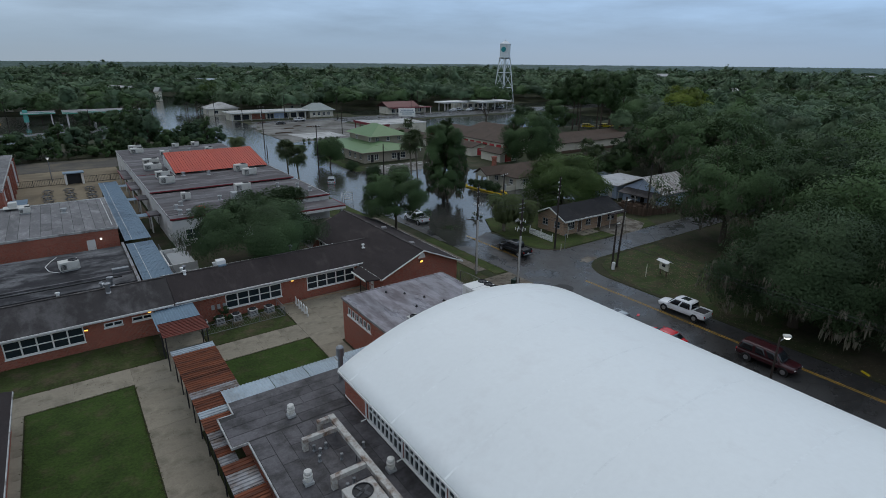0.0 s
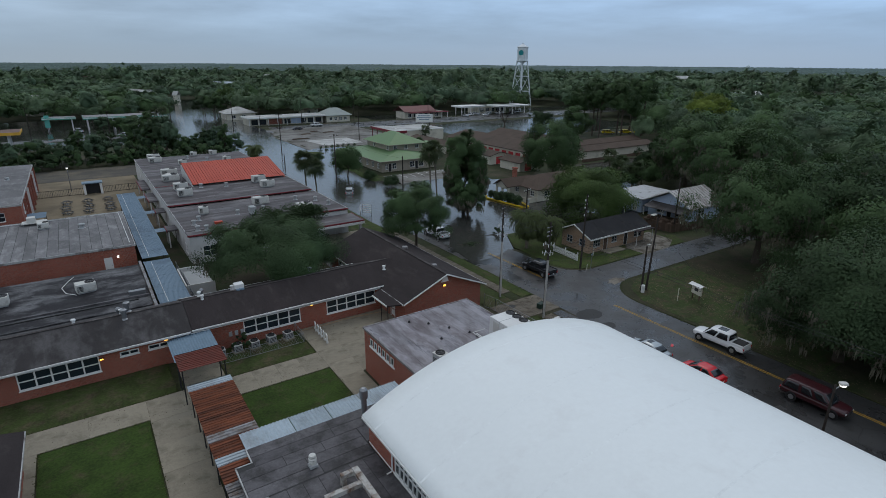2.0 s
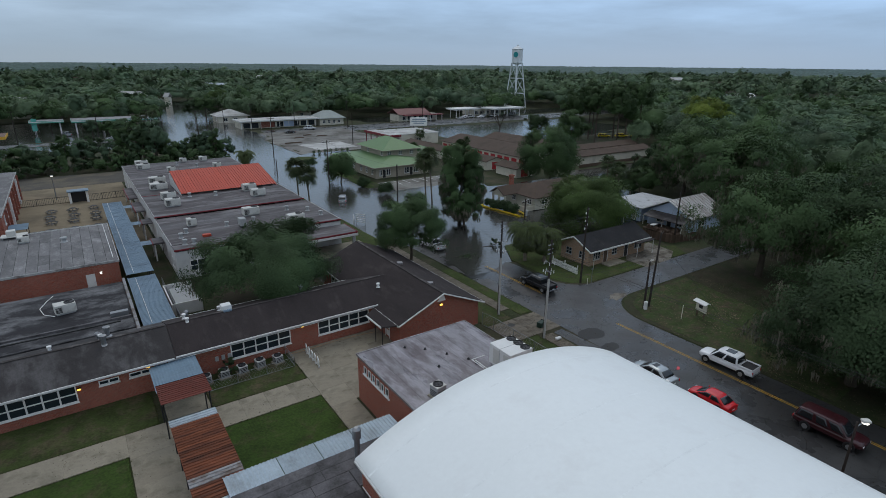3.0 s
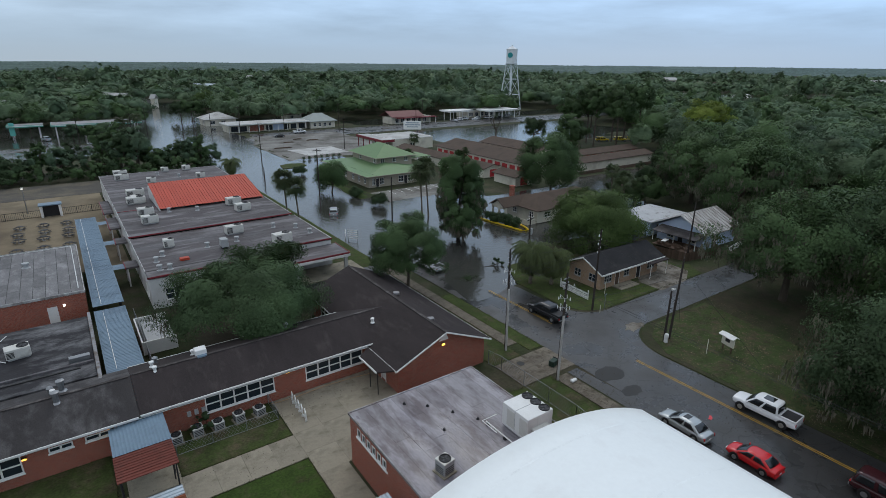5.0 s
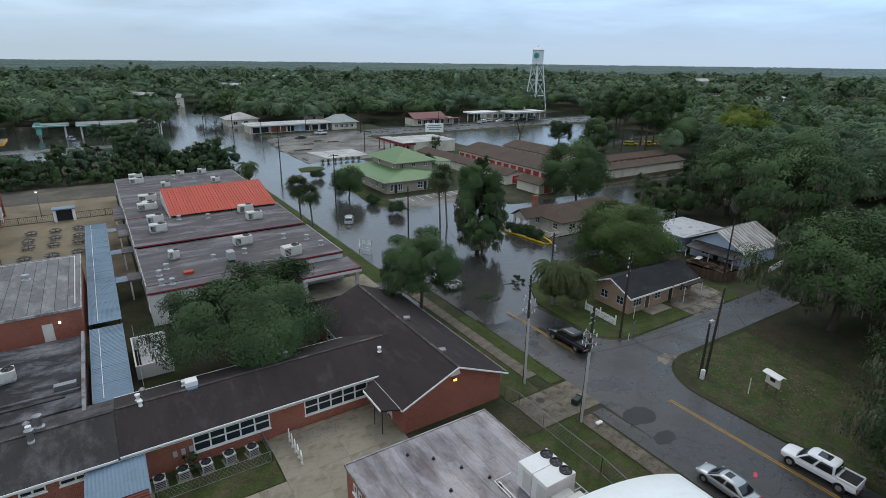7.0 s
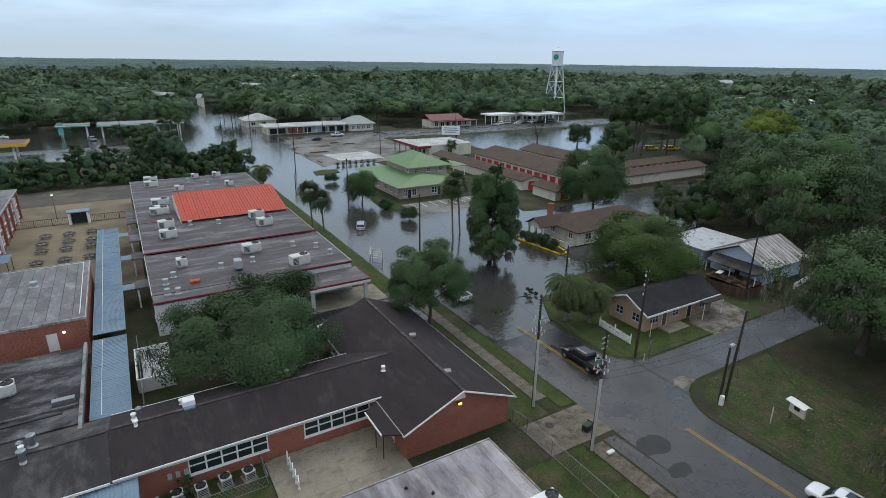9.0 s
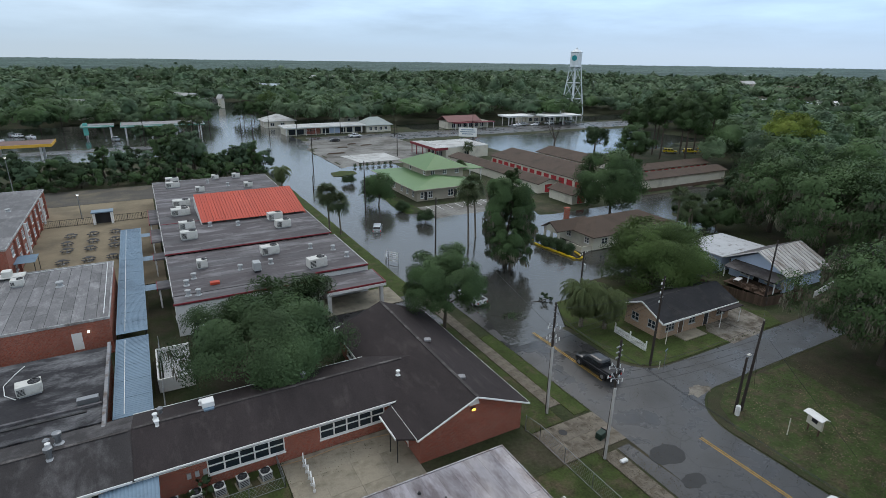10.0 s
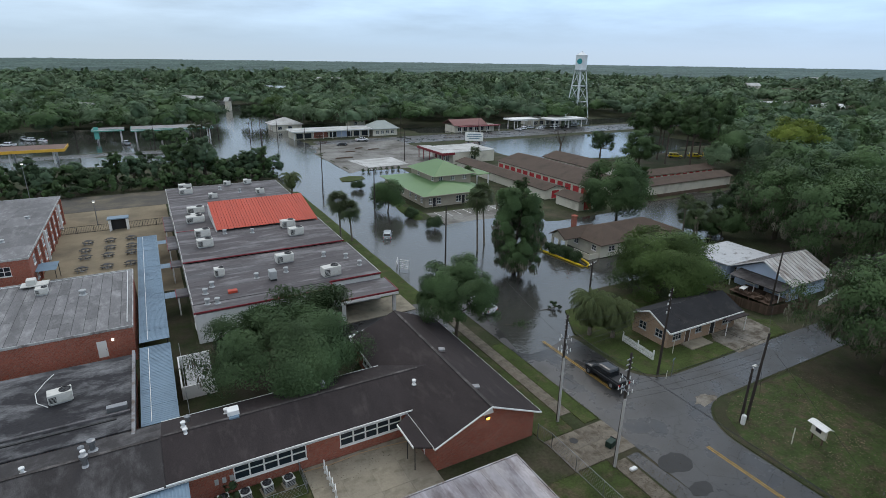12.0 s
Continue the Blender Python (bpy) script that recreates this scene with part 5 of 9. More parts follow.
def tan_house():
    h = thing("brick_house", "single-storey tan brick house with dark shingle roof", "house", (0, 0, 0))
    walls(h, 65.3, 78.9, 57.1, 63.0, 2.5, M_BRICK_TAN, {"W": [(58.0, 59.2, 1.0, 2.1, 2, 2), (60.7, 61.9, 1.0, 2.1, 2, 2)],
                                                        "S": [(66.2, 67.8, 0.9, 2.1, 3, 2), (68.6, 69.6, 0.05, 2.1, "door", M_WOOD), (70.6, 71.8, 1.0, 2.0, 2, 2), (73.6, 74.6, 0.05, 2.1, "door", M_DARK), (76.2, 78.0, 1.0, 2.1, 3, 2)]}, frame_mat=M_PALEEDGE, bar=0.05)
    part("roof", gable_bm(64.7, 79.5, 56.4, 63.7, 2.65, 4.35, "x"), M_SHINGLE_BLACK, h)
    gable_end(h, 57.1, 63.0, 65.3, 2.5, 4.1, M_BRICK_TAN, axis="x")
    gable_end(h, 57.1, 63.0, 78.7, 2.5, 4.1, M_BRICK_TAN, axis="x")
    barge(h, 64.63, 56.4, 63.7, 2.65, 4.35)
    part("fascia", boxes((64.7, 79.5, 56.32, 56.4, 2.42, 2.66)), M_TRIM, h)
    part("entry_slab", boxes((67.9, 72.0, 55.2, 57.0, -0.05, 0.16)), M_CONC, h)
    # low extension
    part("extension_roof", boxes((75.0, 79.4, 55.5, 56.3, 2.4, 2.52)), M_SHINGLE, h)
    for x in (75.2, 79.2):
        part("post", tube(bmesh.new(), [(x, 55.7, 0.05), (x, 55.7, 2.44)], 0.05, 6), M_TRIM, h)
    f = thing("picket_fence", "short white picket fence on the corner lawn", "fence", (61.7, 61.3, 0.04), -94.0)
    for z in (0.3, 0.75):
        part("rail", boxes((0, 5.5, -0.03, 0.0, z, z + 0.08)), M_TRIM, f)
    me = data_of("picket", prism(bmesh.new(), [(0, 0), (0.1, 0), (0.1, 0.95), (0.05, 1.02), (0, 0.95)], 0, 0.025), M_TRIM)
    for k in range(34):
        link_mesh("picket", me, f, "", pose(k * 0.16, 0, 0, 90, 0, 0))
    for x in (0, 2.7, 5.4):
        part("post", boxes((x, x + 0.12, 0.0, 0.12, 0, 1.35)), M_TRIM, f)


def blue_house():
    h = thing("blue_house", "small pale blue house with streaked metal gable roof", "house", (0, 0, 0))
    walls(h, 94.2, 104.6, 58.6, 67.6, 2.8, M_BLUEWALL, {"W": [(60.0, 61.5, 0.9, 2.2, 2, 2), (64.0, 65.6, 0.9, 2.2, 2, 2), (62.4, 63.4, 0.05, 2.1, "door", M_DARK)], "S": [(97, 99, 1, 2.2, 2, 2)]})
    part("roof", gable_bm(93.6, 105.3, 57.8, 68.4, 3.0, 5.6, "x"), mat("streaked_tin", (0.48, 0.46, 0.43), 0.5, metal=0.2, vary=0.25, scale=1, fine=5, dirt=(0.18, 0.14, 0.11), dirt_amount=0.38, dirt_scale=0.6, stretch=(2.0, 0.3, 1)), h, "pale tin sheets with rust streaks")
    gable_end(h, 58.6, 67.6, 94.2, 2.8, 5.2, M_BLUEWALL, axis="x")
    barge(h, 93.5, 57.8, 68.4, 3.0, 5.6)
    me = data_of("roof_rib", boxes((-0.03, 0.03, 0, 5.85, 0, 0.05)), M_GREYSHEET)
    for k in range(13):
        for s in (1, -1):
            link_mesh("roof_rib", me, h, "", pose(94.0 + k * 0.93, 63.1, 5.61, 0, 0, 0 if s > 0 else 180) @ pose(0, 0, 0, -26.1, 0, 0))
    p = bmesh.new()
    v = [p.verts.new(q) for q in ((94.15, 58.2, 2.95), (94.15, 66.8, 2.95), (91.2, 66.8, 2.35), (91.2, 58.2, 2.35))]
    w = [p.verts.new(q.co - Vector((0, 0, 0.1))) for q in v]
    p.faces.new(v), p.faces.new(w[::-1])
    for k in range(4):
        p.faces.new((v[k], v[(k + 1) % 4], w[(k + 1) % 4], w[k]))
    part("porch_roof", p, M_SHINGLE_OLD, h, "dark weathered porch roof")
    for y in (58.4, 62.5, 66.6):
        part("post", boxes((91.3, 91.42, y - 0.06, y + 0.06, 0.5, 2.32)), M_TRIM, h)
    d = thing("wooden_deck", "weathered wooden deck cluttered with old furniture", "deck", (88.0, 58.5, 0))
    me = data_of("plank", boxes((0, 4.6, 0, 0.19, 0, 0.05)), M_WOOD)
    for k in range(34):
        link_mesh("plank", me, d, "", pose(1.4, k * 0.2, 0.5))
    for x in (1.6, 5.8):
        for y in (0.2, 3.4, 6.5):
            part("post", boxes((x - 0.06, x + 0.06, y - 0.06, y + 0.06, 0, 0.49)), M_WOOD, d)
    r = random.Random(8)
    for k in range(9):
        b = thing("stacked_lumber" if k % 2 else "old_crate", "weathered boards and crates piled on the deck", "lumber" if k % 2 else "crate", (89.8 + r.uniform(0, 2.6), 59.2 + r.uniform(0, 5.4), 0.55), r.uniform(0, 180))
        for j in range(5):
            part("board", boxes((-0.6, 0.6, -0.35 + j * 0.15, -0.22 + j * 0.15, 0, 0.35 + 0.1 * (j % 3))), M_WOOD, b)
    t = thing("white_tarp_table", "white cloth-covered table on the deck", "table", (90.6, 63.6, 0.55), 12)
    part("top", soft_box(-0.9, 0.9, -0.4, 0.4, 0.68, 0.76, 0.02), M_WHITEPAINT, t)
    for x in (-0.8, 0.8):
        for y in (-0.32, 0.32):
            part("leg", boxes((x - 0.03, x + 0.03, y - 0.03, y + 0.03, 0, 0.68)), M_STEEL, t)
    f = thing("board_fence", "dark weathered board fence round the back yard", "fence", (0, 0, 0))
    me = data_of("board", boxes((0, 0.17, 0, 0.025, 0, 1.5)), M_WOOD)
    n = 0
    for (ax, ay), (bx_, by) in (((84.6, 66.5), (86.8, 57.0)), ((86.8, 57.0), (94.5, 55.6)), ((94.5, 55.6), (96.5, 58.3))):
        ln = math.hypot(bx_ - ax, by - ay)
        a = math.degrees(math.atan2(by - ay, bx_ - ax))
        for k in range(int(ln / 0.18)):
            link_mesh("board", me, f, "", pose(ax, ay, 0.02, 0, 0, a) @ pose(k * 0.18, 0, r.uniform(-0.03, 0.03)))
    w = thing("white_board_wall", "low white wall panel beside the blue house", "wall panel", (97.0, 55.4, 0), 8)
    part("panel", soft_box(0, 7.5, 0, 0.1, 0, 1.0, 0.02), M_TRIM, w)
    # flat-roofed house behind
    s = thing("pale_roofed_house", "low house with pale patched flat roof", "house", (0, 0, 0))
    walls(s, 93.8, 104.5, 69.0, 76.6, 2.7, M_BLUEWALL, {"W": [(70, 71, 0.05, 2.1, "door", M_TRIM), (73, 74.5, 1, 2.1, 2, 2)], "S": [(96, 97.2, 1, 2, 2, 2)]})
    part("roof", boxes((93.2, 105.2, 68.5, 77.2, 2.75, 2.95)), mat("patched_pale_roof", (0.42, 0.43, 0.44), 0.6, vary=0.15, scale=0.7, fine=3, dirt=(0.12, 0.11, 0.10), dirt_amount=0.2, dirt_scale=0.7), s)
    part("carport_roof", corrugated(87.4, 93.1, 70.0, 79.0, 2.5, 2.6, 0.3, 0.03, "x"), M_GREYSHEET, s, "streaked carport sheets")
    for x in (87.6, 90.2):
        for y in (70.2, 74.5, 78.7):
            part("post", boxes((x - 0.05, x + 0.05, y - 0.05, y + 0.05, 0, 2.48)), M_TRIM, s)
    b2 = thing("dark_roofed_house", "dark low roof among oaks across the side street", "house", (0, 0, 0))
    walls(b2, 112, 124, 54.5, 61, 2.6, M_CREAM, {"S": [(115, 117, 1, 2.1, 2, 2)], "W": [(57, 58.5, 1, 2.1, 2, 2)]})
    part("roof", hip_bm(111.3, 124.7, 53.8, 61.7, 2.7, 4.3), M_SHINGLE, b2)


def brown_house():
    h = thing("flooded_house", "low cream house with brown shingle roof standing in flood water", "house", (0, 0, 0))
    walls(h, 82.0, 103.0, 86.8, 96.4, 2.7, M_CREAM, {"W": [(88, 89.2, 1, 2.1, 2, 2), (93, 94.2, 1, 2.1, 2, 2)], "S": [(84, 85.6, 1, 2.1, 2, 2), (92, 93.6, 1, 2.1, 2, 2), (98, 99.6, 1, 2.1, 2, 2)]})
    part("roof", hip_bm(81.2, 103.8, 86.0, 97.2, 2.8, 4.9), M_SHINGLE_BR, h)
    part("entry_roof", gable_bm(77.4, 86.5, 91.8, 96.6, 2.85, 4.3, "x"), M_SHINGLE_BR, h)
    gable_end(h, 92.1, 96.3, 78.0, 2.6, 4.05, M_CREAM, axis="x")
    for y in (92.2, 94.2, 96.2):
        part("pier", boxes((78.0, 78.35, y - 0.2, y + 0.2, -0.4, 2.7)), M_CREAM, h)
    part("arch_panel", boxes((78.02, 78.2, 92.4, 94.0, 2.2, 2.7), (78.02, 78.2, 94.4, 96.0, 2.2, 2.7)), M_CREAM, h)
    part("wing_wall", boxes((79.6, 82.0, 87.2, 87.4, -0.3, 0.9), (79.6, 79.8, 87.4, 91.5, -0.3, 0.9)), M_CREAM, h)
    c = part("chimney", boxes((82.4, 83.2, 95.2, 96.0, 2.5, 6.0), (82.3, 83.3, 95.1, 96.1, 5.85, 6.1)), M_BRICK, h, "red brick chimney")
    b = thing("yellow_barrier", "bright yellow flood boom looped before the shrubs", "flood barrier", (0, 0, 0))
    tube_pts = [(76.0, 97.0, 0.05), (75.1, 96.5, 0.05)] + [(74.8 + 0.07 * k + 0.03 * math.sin(2 * k), 95.6 - 0.6 * k, 0.05) for k in range(17)] + [(76.0, 84.9, 0.05), (76.7, 84.4, 0.05), (77.5, 84.7, 0.05), (78.0, 85.8, 0.05), (78.5, 87.8, 0.05)]
    bm = bmesh.new()
    tube(bm, tube_pts, 0.2, 8)
    part("boom", bm, mat("yellow_vinyl", (0.72, 0.50, 0.02), 0.5, vary=0.12), b, smooth=True)


def green_office():
    g = thing("green_roofed_office", "two-tier beige office with green metal hip roofs", "office building", (0, 0, 0))
    ws = [(a, a + 1.1, 0.9, 2.3, 2, 2) for a in (135.6, 139, 142.4, 147, 152, 156.5)]
    walls(g, 68.6, 86.0, 134.0, 160.3, 3.1, M_BEIGE, {"W": ws, "S": [(69.6, 70.4, 0.7, 2.3, 2, 2), (70.6, 71.6, 0.05, 2.3, "door", M_DARK), (71.8, 73.0, 0.7, 2.3, 2, 2), (77.4, 78.9, 0.7, 2.3, 2, 2), (79.1, 80.1, 0.05, 2.3, "door", M_DARK), (80.3, 81.8, 0.7, 2.3, 2, 2)]})
    part("lower_roof", hip_bm(67.4, 87.2, 132.8, 161.5, 3.15, 4.75, inset=7.4), M_GREENMETAL, g)
    walls(g, 75.2, 86.2, 141.6, 156.2, 6.1, M_BEIGE, {"W": [(142.5, 143.5, 4.6, 5.7, 1, 2), (151, 152, 4.6, 5.7, 1, 2)], "S": [(76.4, 77.5, 4.6, 5.7, 2, 2), (80.0, 81.1, 4.6, 5.7, 2, 2), (83.7, 84.8, 4.6, 5.7, 2, 2)]})
    part("upper_roof", hip_bm(74.2, 87.2, 140.5, 157.3, 6.15, 9.0), M_GREENMETAL, g)
    part("upper_fascia", boxes((74.15, 87.25, 140.43, 140.5, 6.0, 6.17), (74.1, 74.18, 140.5, 157.3, 6.0, 6.17)), M_BEIGE, g)
    part("lower_fascia", boxes((67.35, 87.25, 132.72, 132.8, 3.0, 3.17), (67.3, 67.38, 132.8, 161.5, 3.0, 3.17)), M_BEIGE, g)
    p = thing("office_porch", "green-roofed open side porch on white posts", "porch", (0, 0, 0))
    part("roof", hip_bm(87.4, 95.0, 145, 152, 4.6, 5.6), M_GREENMETAL, p)
    for x in (87.9, 94.5):
        for y in (145.5, 151.5):
            part("post", boxes((x - 0.12, x + 0.12, y - 0.12, y + 0.12, 0, 4.5)), M_TRIM, p)
    me = data_of("stripe", boxes((-0.06, 0.06, 0, 4.5, 0, 0.012)), M_WHITEPAINT)
    for k in range(7):
        s = tagged(link_mesh("parking_line", me, None, "", pose(68.5 + k * 2.6, 124.5, 0.055)), "faded white parking line on wet concrete", "parking line", group="parking lines", kind="structure")


def storage_rows():
    reddoor = mat("red_roller_door", (0.42, 0.035, 0.04), 0.45, vary=0.12, stretch=(0.2, 0.2, 5))
    def row(x0, x1, y0, y1, h, zr, axis, doors_side, n, label, end_door=False):
        b = thing("storage_row", label, "storage units", (0, 0, 0), group="storage unit rows")
        ds = []
        if doors_side:
            lo, hi = (y0, y1) if doors_side in "EW" else (x0, x1)
            st = (hi - lo) / n
            ds = [(lo + k * st + 0.45, lo + (k + 1) * st - 0.45, 0.05, 2.3, "open", 0) for k in range(n)]
        op = {doors_side: ds} if doors_side else {}
        if end_door:
            op["S"] = [((x0 + x1) / 2 - 1.3, (x0 + x1) / 2 + 1.3, 0.05, 2.2, "open", 0)]
        walls(b, x0, x1, y0, y1, h, M_CREAM, op)
        for s, rows_ in op.items():
            m = side_frame(s, x0, x1, y0, y1)
            for a0, a1, z0, z1, *_ in rows_:
                a, c = sorted((along(s, x0, x1, y0, y1, a0), along(s, x0, x1, y0, y1, a1)))
                bm = corrugated(0, c - a, 0, z1 - z0, 0, 0, 0.28, 0.02, "x", 0.05)
                part("roller_door", bm, reddoor, b, "", m @ pose(a, 0.12, z0, 90, 0, 0))
        part("roof", gable_bm(x0 - 0.5, x1 + 0.5, y0 - 0.5, y1 + 0.5, h + 0.1, zr, axis), M_SHINGLE_BR, b)
        if axis == "y":
            gable_end(b, x0, x1, y0, h, zr - 0.2, M_CREAM)
        else:
            gable_end(b, y0, y1, x0, h, zr - 0.2, M_CREAM, axis="x")
        return b
    row(113.5, 130.5, 124.5, 168.5, 3.0, 5.2, "y", "W", 13, "long cream storage row with red doors and brown roof")
    row(101.5, 108.5, 128.0, 176.0, 2.5, 3.7, "y", "", 0, "narrow cream storage row with brown roof", True)
    row(101.5, 107.5, 114.8, 123.5, 2.4, 3.6, "y", "", 0, "short cream storage block with a red end door", True)
    row(134.0, 146.0, 140.0, 170.0, 2.8, 4.6, "y", "W", 9, "storage row with red doors beyond the first")
    row(131.0, 166.0, 119.0, 126.0, 2.7, 3.9, "x", "", 0, "long low storage row facing the pond")
    row(136.0, 172.0, 129.5, 136.0, 2.6, 3.8, "x", "S", 12, "storage row with red doors behind the long wall")
    f = thing("low_wall", "dark low retaining fence below the storage row", "fence", (0, 0, 0))
    part("panel", boxes((128, 170, 116.2, 116.4, 0, 0.9)), M_WOOD, f)


def strip_mall():
    s = thing("strip_mall", "long low strip of shops with pale flat roof", "shops", (0, 0, 0))
    ops = [(69.2 + k * 3.9, 72.2 + k * 3.9, 0.4, 2.6, 3, 1) for k in range(9)]
    walls(s, 68, 104.4, 266, 276, 3.4, M_CREAM, {"S": ops}, frame_mat=M_DARK)
    flat_roof(s, 67, 104.6, 263.2, 276.5, 3.75, M_SLAB, M_TRIM, lip=0.1, edge_h=0.5)
    for k in range(9):
        part("post", boxes((67.6 + k * 4.4, 67.8 + k * 4.4, 263.4, 263.6, 0, 3.5)), M_TRIM, s)
    panel = boxes((88, 93, 265.8, 265.96, 0.3, 2.8))
    part("shop_front", panel, M_BLUEWALL, s, "blue painted shop front")
    part("shop_front", boxes((76.9, 83.6, 265.8, 265.96, 0.3, 2.8)), M_BRICK, s, "red brick shop front")
    g = thing("gabled_office", "cream office with pale hip roof beside the shops", "office building", (0, 0, 0))
    walls(g, 105.5, 118, 264, 276, 3.2, M_CREAM, {"S": [(107 + k * 2.6, 108.4 + k * 2.6, 0.9, 2.4, 2, 2) for k in range(4)]})
    part("roof", hip_bm(104.5, 119, 263, 277, 3.3, 6.6, inset=5), mat("pale_shingle", (0.30, 0.33, 0.31), 0.8, vary=0.12, fine=6), g)
    b = thing("brown_hip_house", "small house with brown hip roof behind the shops", "house", (0, 0, 0))
    walls(b, 104, 112, 292, 300, 4.4, M_CREAM, {"S": [(106, 107.5, 2.4, 3.8, 2, 2)]})
    part("roof", hip_bm(103, 113, 291, 301, 4.5, 7.0), M_SHINGLE_BR, b)
    w = thing("white_gabled_shop", "pale shop with light hip roof by the highway", "shop", (0, 0, 0))
    walls(w, 65.6, 80, 298, 311, 3.2, M_CREAM, {"S": [(68, 70, 0.8, 2.4, 2, 1), (73, 75, 0.8, 2.4, 2, 1)], "W": [(301, 302.5, 0.8, 2.4, 2, 1)]})
    part("roof", hip_bm(64.6, 81, 297, 312, 3.3, 6.2), M_SLAB, w)
    c = thing("car_wash", "low building with red-edged canopy and pale roof", "car wash", (0, 0, 0))
    walls(c, 104.5, 122, 184, 200, 3.9, M_CREAM, {"S": [(112, 114, 1, 2.4, 2, 1)], "W": [(187 + k * 3, 189 + k * 3, 0.3, 2.6, 2, 1) for k in range(4)]})
    flat_roof(c, 104.5, 122, 184, 200, 4.15, M_SLAB, M_TRIM, lip=0.08, edge_h=0.3)
    part("canopy", boxes((99.5, 104.3, 182.5, 202.5, 4.05, 4.25)), M_SLAB, c)
    for b4 in ((99.3, 99.5, 182.3, 202.7, 3.5, 4.35), (99.5, 104.4, 182.3, 182.5, 3.5, 4.35)):
        part("canopy_edge", boxes(b4), M_REDTRIM, c, "dark red canopy edge")
    for y in (183, 188, 193, 198, 202):
        part("post", boxes((99.7, 99.95, y - 0.12, y + 0.12, 0, 4.0)), M_REDTRIM, c)
    m = thing("gabled_shop", "shop with maroon gable roof across the highway", "shop", (0, 0, 0))
    walls(m, 148, 172, 260, 270, 3.4, M_CREAM, {"S": [(150 + k * 3.4, 152 + k * 3.4, 0.6, 2.6, 2, 1) for k in range(6)]})
    part("roof", gable_bm(147, 167, 258.5, 271.5, 3.6, 6.2, "x"), mat("maroon_metal_roof", (0.17, 0.07, 0.065), 0.6, vary=0.12), m)
    part("awning", boxes((150, 174, 256.5, 260, 3.0, 3.3)), M_REDTRIM, m)
    for k in range(7):
        part("post", boxes((150.2 + k * 3.8, 150.4 + k * 3.8, 256.7, 256.9, 0, 3.0)), M_TRIM, m)
    for i, (x0, x1, y0, y1, z, leg) in enumerate(((-10.5, 1.4, 288, 297, 5.0, 2), (4.0, 36.5, 284, 298, 5.0, 4))):
        g = thing("petrol_canopy", "pale fuel station canopy with green edge over flood water", "fuel canopy", (0, 0, 0), group="green fuel canopies")
        part("roof", boxes((x0, x1, y0, y1, z - 0.3, z + 0.3)), M_GREYSHEET, g)
        part("edge", boxes((x0 - 0.1, x1 + 0.1, y0 - 0.12, y0 - 0.01, z - 0.45, z + 0.4), (x0 - 0.12, x0 - 0.01, y0, y1, z - 0.45, z + 0.4)), mat("green_fascia", (0.10, 0.34, 0.26), 0.5, vary=0.1), g, "green canopy edge")
        part("edge_band", boxes((x0 - 0.12, x1 + 0.12, y0 - 0.16, y0 - 0.125, z - 0.05, z + 0.2)), M_TRIM, g)
        for k in range(leg):
            for y in (y0 + 2, y1 - 2):
                x = x0 + 1.5 + k * (x1 - x0 - 3) / (leg - 1)
                part("column", boxes((x - 0.25, x + 0.25, y - 0.25, y + 0.25, -0.45, z - 0.3)), M_TRIM, g)
    t = thing("price_sign", "tall green and white fuel station sign", "sign", (-8.9, 289, 0))
    part("panel", soft_box(-0.9, 0.9, -0.25, 0.25, 1.4, 6.4, 0.06), mat("teal_sign", (0.12, 0.42, 0.36), 0.4, vary=0.08), t)
    part("pole", tube(bmesh.new(), [(0, 0, -0.4), (0, 0, 1.5)], 0.2, 8), M_STEEL, t)
    y = thing("petrol_canopy", "yellow-edged fuel station canopy on columns", "fuel canopy", (0, 0, 0))
    part("roof", boxes((-48, -15.5, 237, 250, 4.6, 5.2)), mat("brown_canopy_top", (0.16, 0.10, 0.08), 0.7, vary=0.2), y)
    part("edge", boxes((-48.1, -15.4, 236.85, 236.99, 4.4, 5.35), (-15.49, -15.35, 237, 250, 4.4, 5.35)), mat("yellow_fascia", (0.70, 0.40, 0.06), 0.5, vary=0.1), y, "yellow canopy edge")
    for x in (-44, -31, -19):
        for yy in (240, 247):
            part("column", boxes((x - 0.3, x + 0.3, yy - 0.3, yy + 0.3, -0.4, 4.6)), M_TRIM, y)
    s2 = thing("station_shop", "low brown fuel station shop", "shop", (0, 0, 0))
    walls(s2, -62, -44, 256, 268, 3.6, M_BRICK, {"S": [(-58 + k * 4, -55.5 + k * 4, 0.5, 2.6, 3, 1) for k in range(3)]})
    flat_roof(s2, -62, -44, 256, 268, 3.9, M_FLATROOF, M_TRIM)
    for x0, x1, y0, y1, z in ((186, 203, 262, 272, 4.6), (206, 229, 252, 264, 4.9)):
        q = thing("petrol_canopy", "white fuel station canopy across the highway", "fuel canopy", (0, 0, 0), group="white fuel canopies")
        part("roof", soft_box(x0, x1, y0, y1, z - 0.5, z + 0.35, 0.06), M_WHITEPAINT, q)
        part("edge_band", boxes((x0 - 0.02, x1 + 0.02, y0 - 0.06, y0 - 0.005, z - 0.15, z + 0.1)), M_ACGREY, q)
        for k in range(3):
            for y in (y0 + 2, y1 - 2):
                x = x0 + 2 + k * (x1 - x0 - 4) / 2
                part("column", boxes((x - 0.2, x + 0.2, y - 0.2, y + 0.2, -0.3, z - 0.5)), M_TRIM, q)
    q = thing("station_shop", "low pale shop behind the white fuel canopies", "shop", (0, 0, 0))
    walls(q, 204, 226, 270, 280, 3.6, M_CREAM, {"S": [(206 + k * 4, 208.6 + k * 4, 0.5, 2.6, 3, 1) for k in range(5)]})
